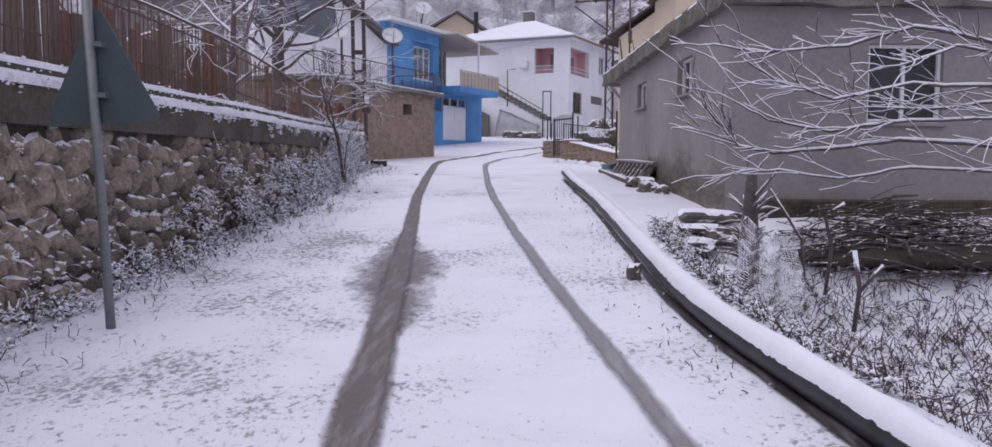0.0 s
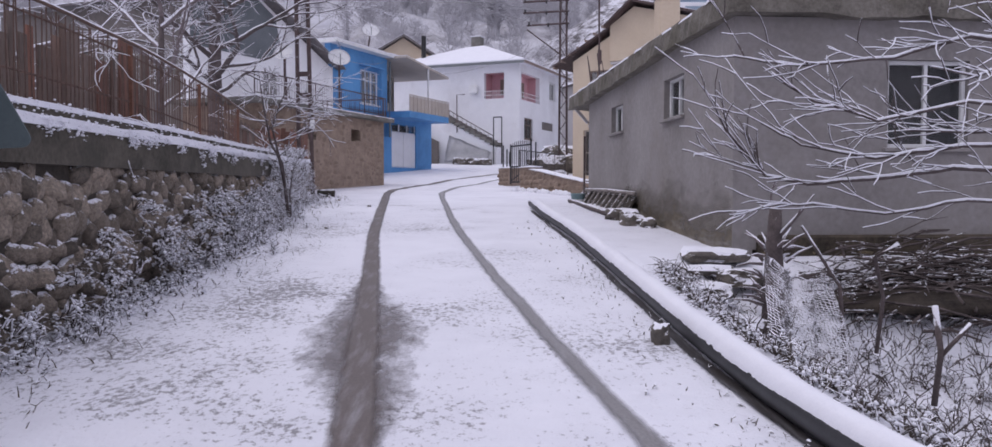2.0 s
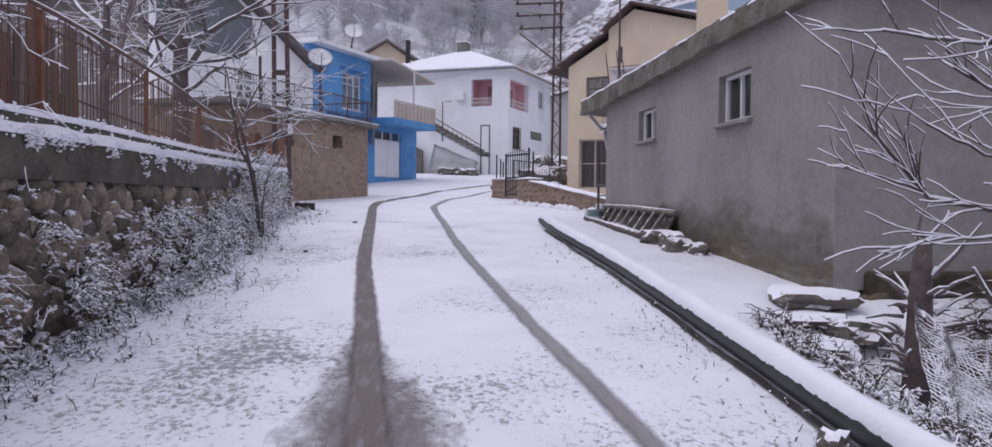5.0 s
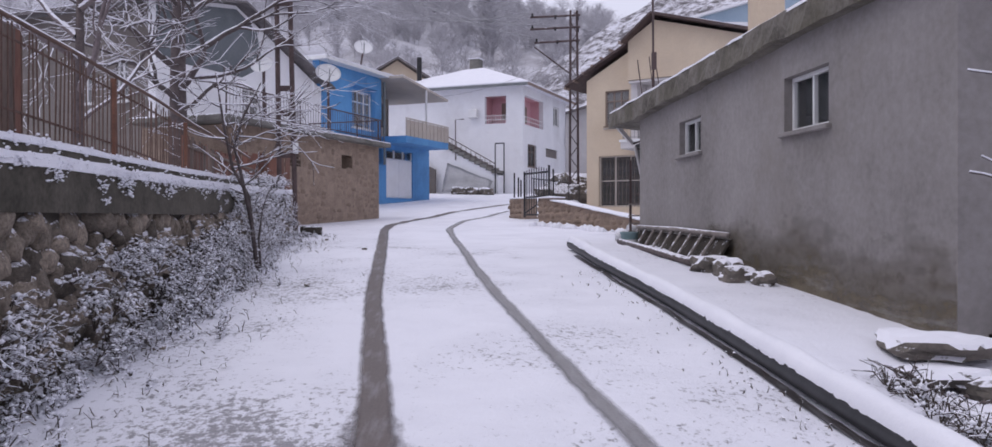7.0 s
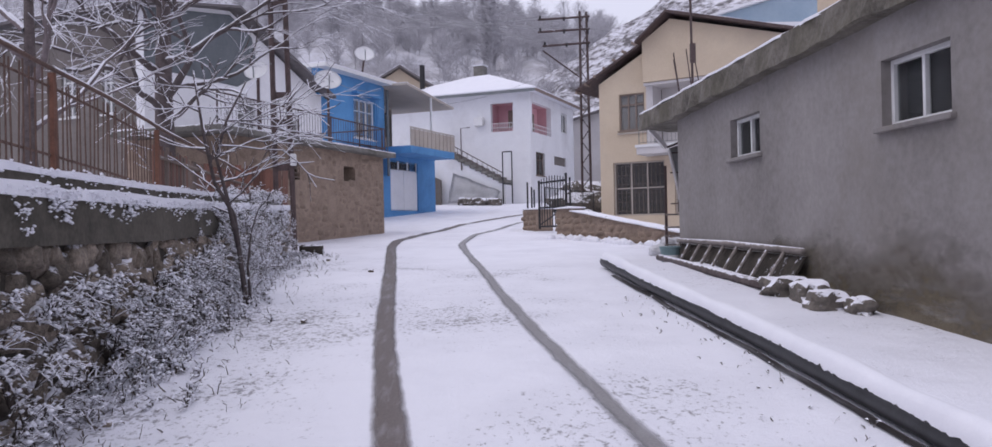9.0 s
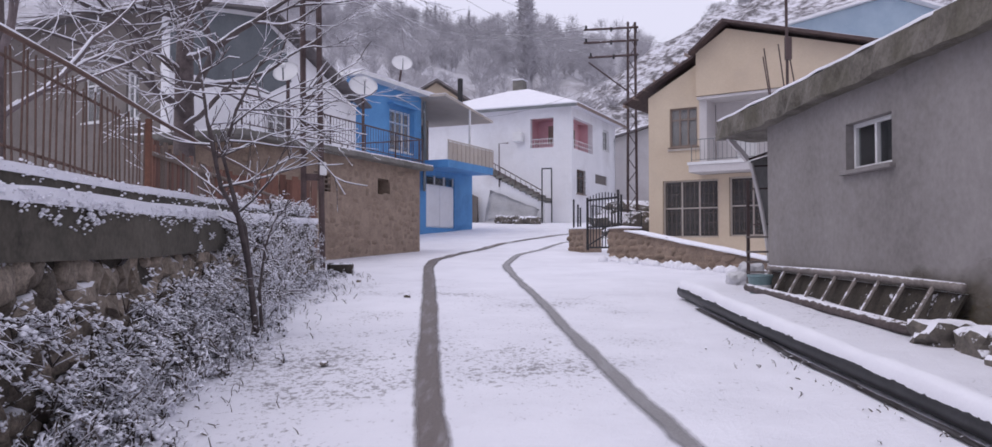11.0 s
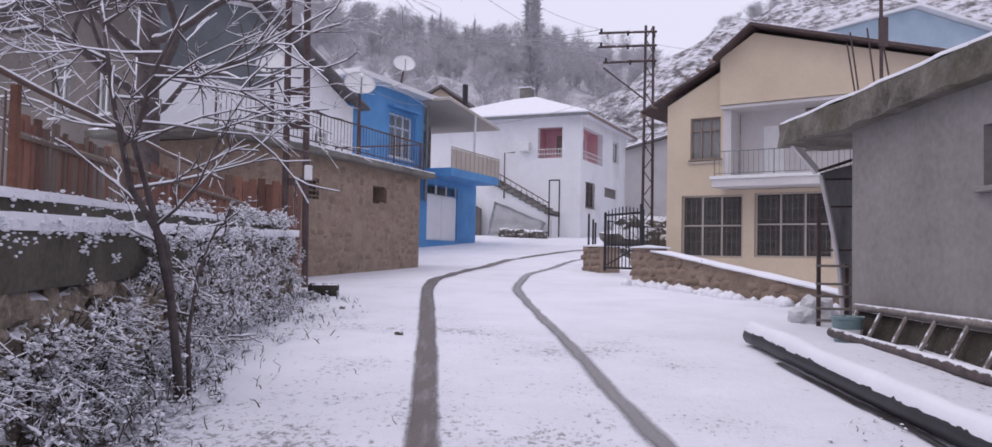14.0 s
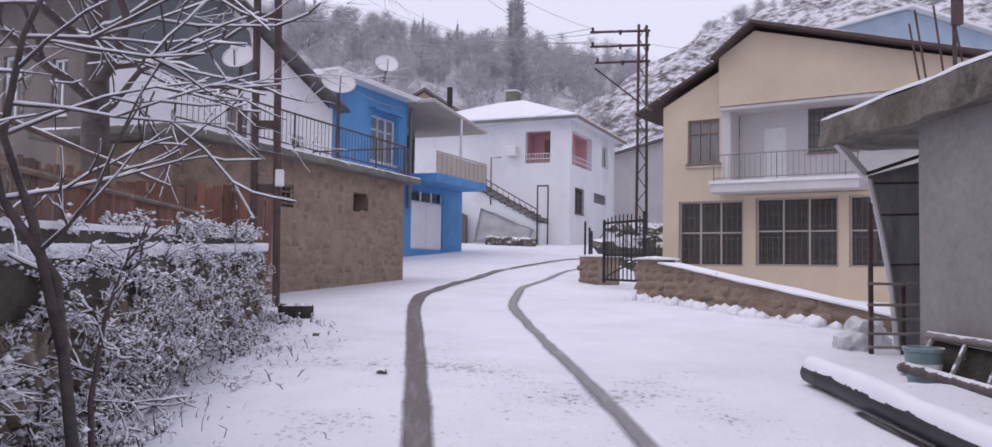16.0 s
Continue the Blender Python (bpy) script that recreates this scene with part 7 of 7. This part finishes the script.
for x in (0.2, 4.0, 7.6, 10.6, 13.4, 17.3):
    part("veranda_post", box(hm @ pose(x, -1.35, -8.5), 0.26, 0.26, 12.3), M_WHITE, hh)
railing("veranda_railing", hm @ pose(0, -1.4, 0), 0.4, 17, 1.2, 0.9, "thin veranda railing on the hillside house", 0.3, 0.03, 0.014, M_GALV)


# ---- hills ----
def ridge_angle(b):
    """How high the skyline stands, in degrees, by bearing."""
    return float(np.interp(b, [-180, -90, -45, -22, -12, -4, 4, 8, 12, 20, 30, 50, 90, 180], [8, 16, 21, 18.8, 15.9, 14.7, 14.3, 13.6, 12.4, 13, 17, 19, 14, 8]))


def slope_angle(b):
    return float(np.interp(b, [2, 4.9, 6.6, 9.0, 13.0, 16.8, 19.6, 24, 30, 50, 80], [8.0, 11.0, 12.2, 13.2, 14.8, 15.9, 16.6, 18.2, 19.5, 21, 18]))


HILL_O = (0.0, 15.0, 1.8)


def hill(name, b0, b1, r0, r1, angle, material, label, rough, steps=(150, 60), power=1.15, low=None):
    bm = bmesh.new()
    rows = []
    for j in range(steps[1] + 1):
        f = j / steps[1]
        r = r0 + (r1 - r0) * f
        row = []
        for i in range(steps[0] + 1):
            b = b0 + (b1 - b0) * i / steps[0]
            top = r1 * math.tan(radians(angle(b)))
            z = low + (top - low + HILL_O[2]) * f ** power
            x, y = HILL_O[0] + r * math.sin(radians(b)), HILL_O[1] + r * math.cos(radians(b))
            z += rough * min(1, 3 * f) * (noise.noise((x * 0.05, y * 0.05, 1)) * 1.6 + noise.noise((x * 0.22, y * 0.22, 5)) * 0.7 + noise.noise((x * 0.7, y * 0.7, 9)) * 0.3)
            row.append(bm.verts.new((x, y, z)))
        rows.append(row)
    for q0, q1 in zip(rows, rows[1:]):
        for i in range(steps[0]):
            bm.faces.new((q0[i], q0[i + 1], q1[i + 1], q1[i]))
    return thing(name, bm, material, label, "hill", kind="structure", smooth=True)


# no mist is modelled: the hillside's pale colour carries it
hill("hillside", -100, 100, 62, 190, ridge_angle, M_HAZED_HILL, "snow-covered hillside with scrub, its colour paled for mist", 2.2, (220, 60), 1.1, 2.5)
hill("rocky_slope", 2.5, 80, 58, 105, slope_angle, M_ROCK, "steep rocky slope streaked with snow", 1.8, (240, 90), 1.0, 2.0)
hill("hill_behind", 100, 260, 62, 190, lambda b: 12, M_HAZED_HILL, "snowy hillside behind the way in", 2.0, (80, 30), 1.1, -2.0)


def far_woods():
    """Bare frosted trees over the hillside: slim poplars and round crowns of sticks."""
    rng = np.random.RandomState(3)
    protos = []

    def proto(slim):
        vs, fs = [], []

        def stick(p, q, r):
            k = len(vs)
            d = q - p
            a = d.cross(Vector((0.3, 0.9, 0.1))).normalized()
            b = d.cross(a).normalized()
            for end, rr in ((p, r), (q, r * 0.4)):
                vs.extend((end + (a * math.cos(t) + b * math.sin(t)) * rr)[:] for t in (0, 2.094, 4.189))
            fs.extend((k + i, k + (i + 1) % 3, k + 3 + (i + 1) % 3, k + 3 + i) for i in range(3))

        stick(Vector((0, 0, -0.1)), Vector((0, 0, 0.9)), 0.012)
        for _ in range(150 if slim else 60):
            f, a = rng.uniform(0.1, 0.97), rng.uniform(0, 6.283)
            le, up = (0.13 * (1.1 - 0.7 * f), rng.uniform(2.5, 6.0)) if slim else (0.40 * math.sin(min(3.0, f * 2.4 + 0.5)), rng.uniform(0.5, 1.6))
            d = Vector((math.cos(a), math.sin(a), up)).normalized() * le * rng.uniform(0.6, 1.1)
            p = Vector((0, 0, f * 0.8))
            stick(p, p + d, 0.005)
            for _ in range(4):
                e = p + d * rng.uniform(0.3, 1.0)
                stick(e, e + Vector((rng.normal(), rng.normal(), abs(rng.normal()) * 0.9)) * le * 0.3, 0.0035)
        return np.array(vs), np.array(fs)

    protos = [[proto(False) for _ in range(5)], [proto(True) for _ in range(4)]]
    all_v, all_f, total = [], [], [0]

    def tree(x, y, z, h, slim):
        v, f = protos[int(slim)][rng.randint(len(protos[int(slim)]))]
        a = rng.uniform(0, 6.283)
        turn = np.array(((math.cos(a), -math.sin(a), 0), (math.sin(a), math.cos(a), 0), (0, 0, 1)))
        all_v.append(v @ turn.T * h + np.array((x, y, z)))
        all_f.append(f + total[0])
        total[0] += len(v)

    def hill_z(b, r):
        f = (r - 62) / 128
        return 2.5 + (190 * math.tan(radians(ridge_angle(b))) - 2.5 + 1.8) * max(f, 0) ** 1.1

    for _ in range(420):
        b = rng.uniform(-48, 20)
        r = rng.uniform(75, 188)
        x, y = HILL_O[0] + r * math.sin(radians(b)), HILL_O[1] + r * math.cos(radians(b))
        slim = rng.rand() < 0.04
        tree(x, y, hill_z(b, r), rng.uniform(7, 13) if slim else rng.uniform(4.5, 9), slim)
    for _ in range(260):
        b = rng.uniform(-16, 10)
        r = rng.uniform(140, 189)
        tree(HILL_O[0] + r * math.sin(radians(b)), HILL_O[1] + r * math.cos(radians(b)), hill_z(b, r), rng.uniform(4.5, 8), False)
    for b, r, h in ((1.05, 128, 22.0), (1.3, 127, 23.5), (1.55, 126, 24.0), (1.8, 129, 21.0), (1.45, 131, 22.5), (-5.6, 170, 10), (-5.0, 172, 11), (-2.6, 168, 11), (-8.2, 165, 10), (-12.5, 150, 13), (-13.2, 152, 12)):
        tree(HILL_O[0] + r * math.sin(radians(b)), HILL_O[1] + r * math.cos(radians(b)), hill_z(b, r), h, True)
    for _ in range(50):
        b = rng.uniform(14, 34)
        r = 105 + rng.uniform(0, 4)
        x, y = HILL_O[0] + r * math.sin(radians(b)), HILL_O[1] + r * math.cos(radians(b))
        tree(x, y, r * math.tan(radians(slope_angle(b))) + 1.2, rng.uniform(2, 4.5), False)
    me = bpy.data.meshes.new("far_woods")
    me.from_pydata(np.concatenate(all_v).tolist(), [], np.concatenate(all_f).tolist())
    me.materials.append(M_HAZED_TREE)
    return tagged(new("far_woods", me), "frosted bare poplars and trees on the hillside, colour paled for haze", "trees", kind="stuff")


far_woods()


# ---- stones of the walls ----
def lay_stones(parent, m, x0, x1, z_low, z_top, row_h, wide, protos, material, seed, proud, keep=None, thick=0.2, tilt=6, holes=(), gap=0.02, rise=0.02):
    """Courses of stones in the wall frame m. keep(p): whether a stone is a part of its own; the rest are joined into one."""
    rng = random.Random(seed)
    for me in protos:
        if not me.materials:
            me.materials.append(material)
    rest_v, rest_f = [], []
    count = 0
    z_start = min(z_low(x0), z_low(x1), z_low((x0 + x1) / 2))
    z_end = max(z_top(x0), z_top(x1))
    z = z_start
    while z < z_end - 0.04:
        h = rng.uniform(*row_h)
        x = x0 + rng.uniform(-0.1, 0)
        while x < x1 - 0.04:
            w = rng.uniform(*wide)
            w = min(w, x1 - x)
            cx, cz = x + w / 2, z + h / 2 + rng.uniform(-rise, rise)
            x += w
            if cz + h * 0.3 < z_low(cx) or cz + h * 0.35 > z_top(cx) + 0.05 or any(a - 0.04 < cx < b + 0.04 and c - 0.05 < cz < d + 0.05 for a, b, c, d in holes):
                continue
            hh = min(h, (z_top(cx) - cz) * 2 + 0.03)
            pm = m @ pose(cx, thick / 2 - rng.uniform(*proud), cz, rng.uniform(-tilt, tilt) * 0.6, rng.uniform(-tilt, tilt) * 1.6, rng.uniform(-tilt, tilt)) @ Matrix.Diagonal((w - gap, thick, max(hh, 0.06) - gap, 1))
            me = rng.choice(protos)
            if keep is None or (keep(pm.translation) and count < 300):
                ob = new("stone", me)
                ob.parent = parent
                ob.matrix_parent_inverse = world_of(parent).inverted()
                ob.matrix_basis = pm
                count += 1
            else:
                k = len(rest_v)
                rest_v += [pm @ v.co for v in me.vertices]
                rest_f += [tuple(i + k for i in f.vertices) for f in me.polygons]
        z += h
    if rest_v:
        me = bpy.data.meshes.new("far_stones")
        me.from_pydata(rest_v, [], rest_f)
        me.materials.append(material)
        ob = new("far_stones", me)
        ob.parent = parent
        ob.matrix_parent_inverse = world_of(parent).inverted()
        tagged(ob, kind="stuff")


def field_protos(count, seed):
    """Shared rounded field stones about one unit cube, lumpy and uneven."""
    rng = random.Random(seed)
    out = []
    for _ in range(count):
        bm = bmesh.new()
        bmesh.ops.create_icosphere(bm, subdivisions=2, radius=1.0)
        off = Vector((rng.uniform(0, 50), rng.uniform(0, 50), 0))
        for v in bm.verts:
            d = v.co.normalized()
            k = (abs(d.x) ** 4.6 + abs(d.y) ** 4.6 + abs(d.z) ** 4.6) ** (-1 / 4.6)
            v.co = d * k * 0.5 * (1 + 0.34 * noise.noise(d * 1.3 + off) + 0.12 * noise.noise(d * 3.5 + off))
        me = bpy.data.meshes.new("stone")
        bm.to_mesh(me)
        bm.free()
        me.polygons.foreach_set("use_smooth", [True] * len(me.polygons))
        out.append(me)
    return out


PROTO_RUBBLE = field_protos(14, 1)
for (x0, y0), (x1, y1) in zip(WALL_LINE, WALL_LINE[1:]):
    if y1 < 6:
        x0, y0 = wall_x(3.0), 3.0
        x1, y1 = wall_x(5.0), 5.0
    mm, ll = wall_frame((x0, y0), (x1, y1))
    lay_stones(retaining, mm, 0, ll, lambda x, mm=mm: road_z((mm @ Vector((x, 0, 0))).y) - 0.1, lambda x, mm=mm: wall_top((mm @ Vector((x, 0, 0))).y) - 0.43,
               (0.10, 0.21), (0.10, 0.27), PROTO_RUBBLE, M_STONE, int(y0 * 10) + 3, (-0.025, 0.028), lambda p: 9.0 < p.y < 16.0, 0.2, 20, (), -0.035, 0.07)
lay_stones(store, g_front @ pose(0, -0.10, 0), 0.3, 4.6, lambda x: -0.5, lambda x: 0.66, (0.14, 0.26), (0.16, 0.38), field_protos(6, 5), M_FOOTSTONE, 31, (-0.03, 0.0), None, 0.2, 10, (), -0.01)
PROTO_SHED = field_protos(10, 2)
lay_stones(shed, s_front, 0, s_len, lambda x: 1.05, lambda x: 3.80, (0.15, 0.27), (0.18, 0.46), PROTO_SHED, M_SHED, 8, (-0.046, -0.008), None, 0.12, 6.0, SHED_HOLES, 0.004, 0.05)
PROTO_LOW = field_protos(6, 3)
lay_stones(low, low_m, 0, low_len, lambda x: 0.95, lambda x: low_top(x) - 0.05, (0.14, 0.22), (0.2, 0.42), PROTO_LOW, M_SHED, 9, (-0.05, -0.012), None, 0.14, 4, (), 0.006, 0.03)
lay_stones(stub, stub_m, 0, stub_len, lambda x: 1.3, lambda x: 2.12, (0.14, 0.22), (0.2, 0.42), PROTO_LOW, M_SHED, 10, (-0.01, 0.03), None, 0.14, 3, (), 0.012)
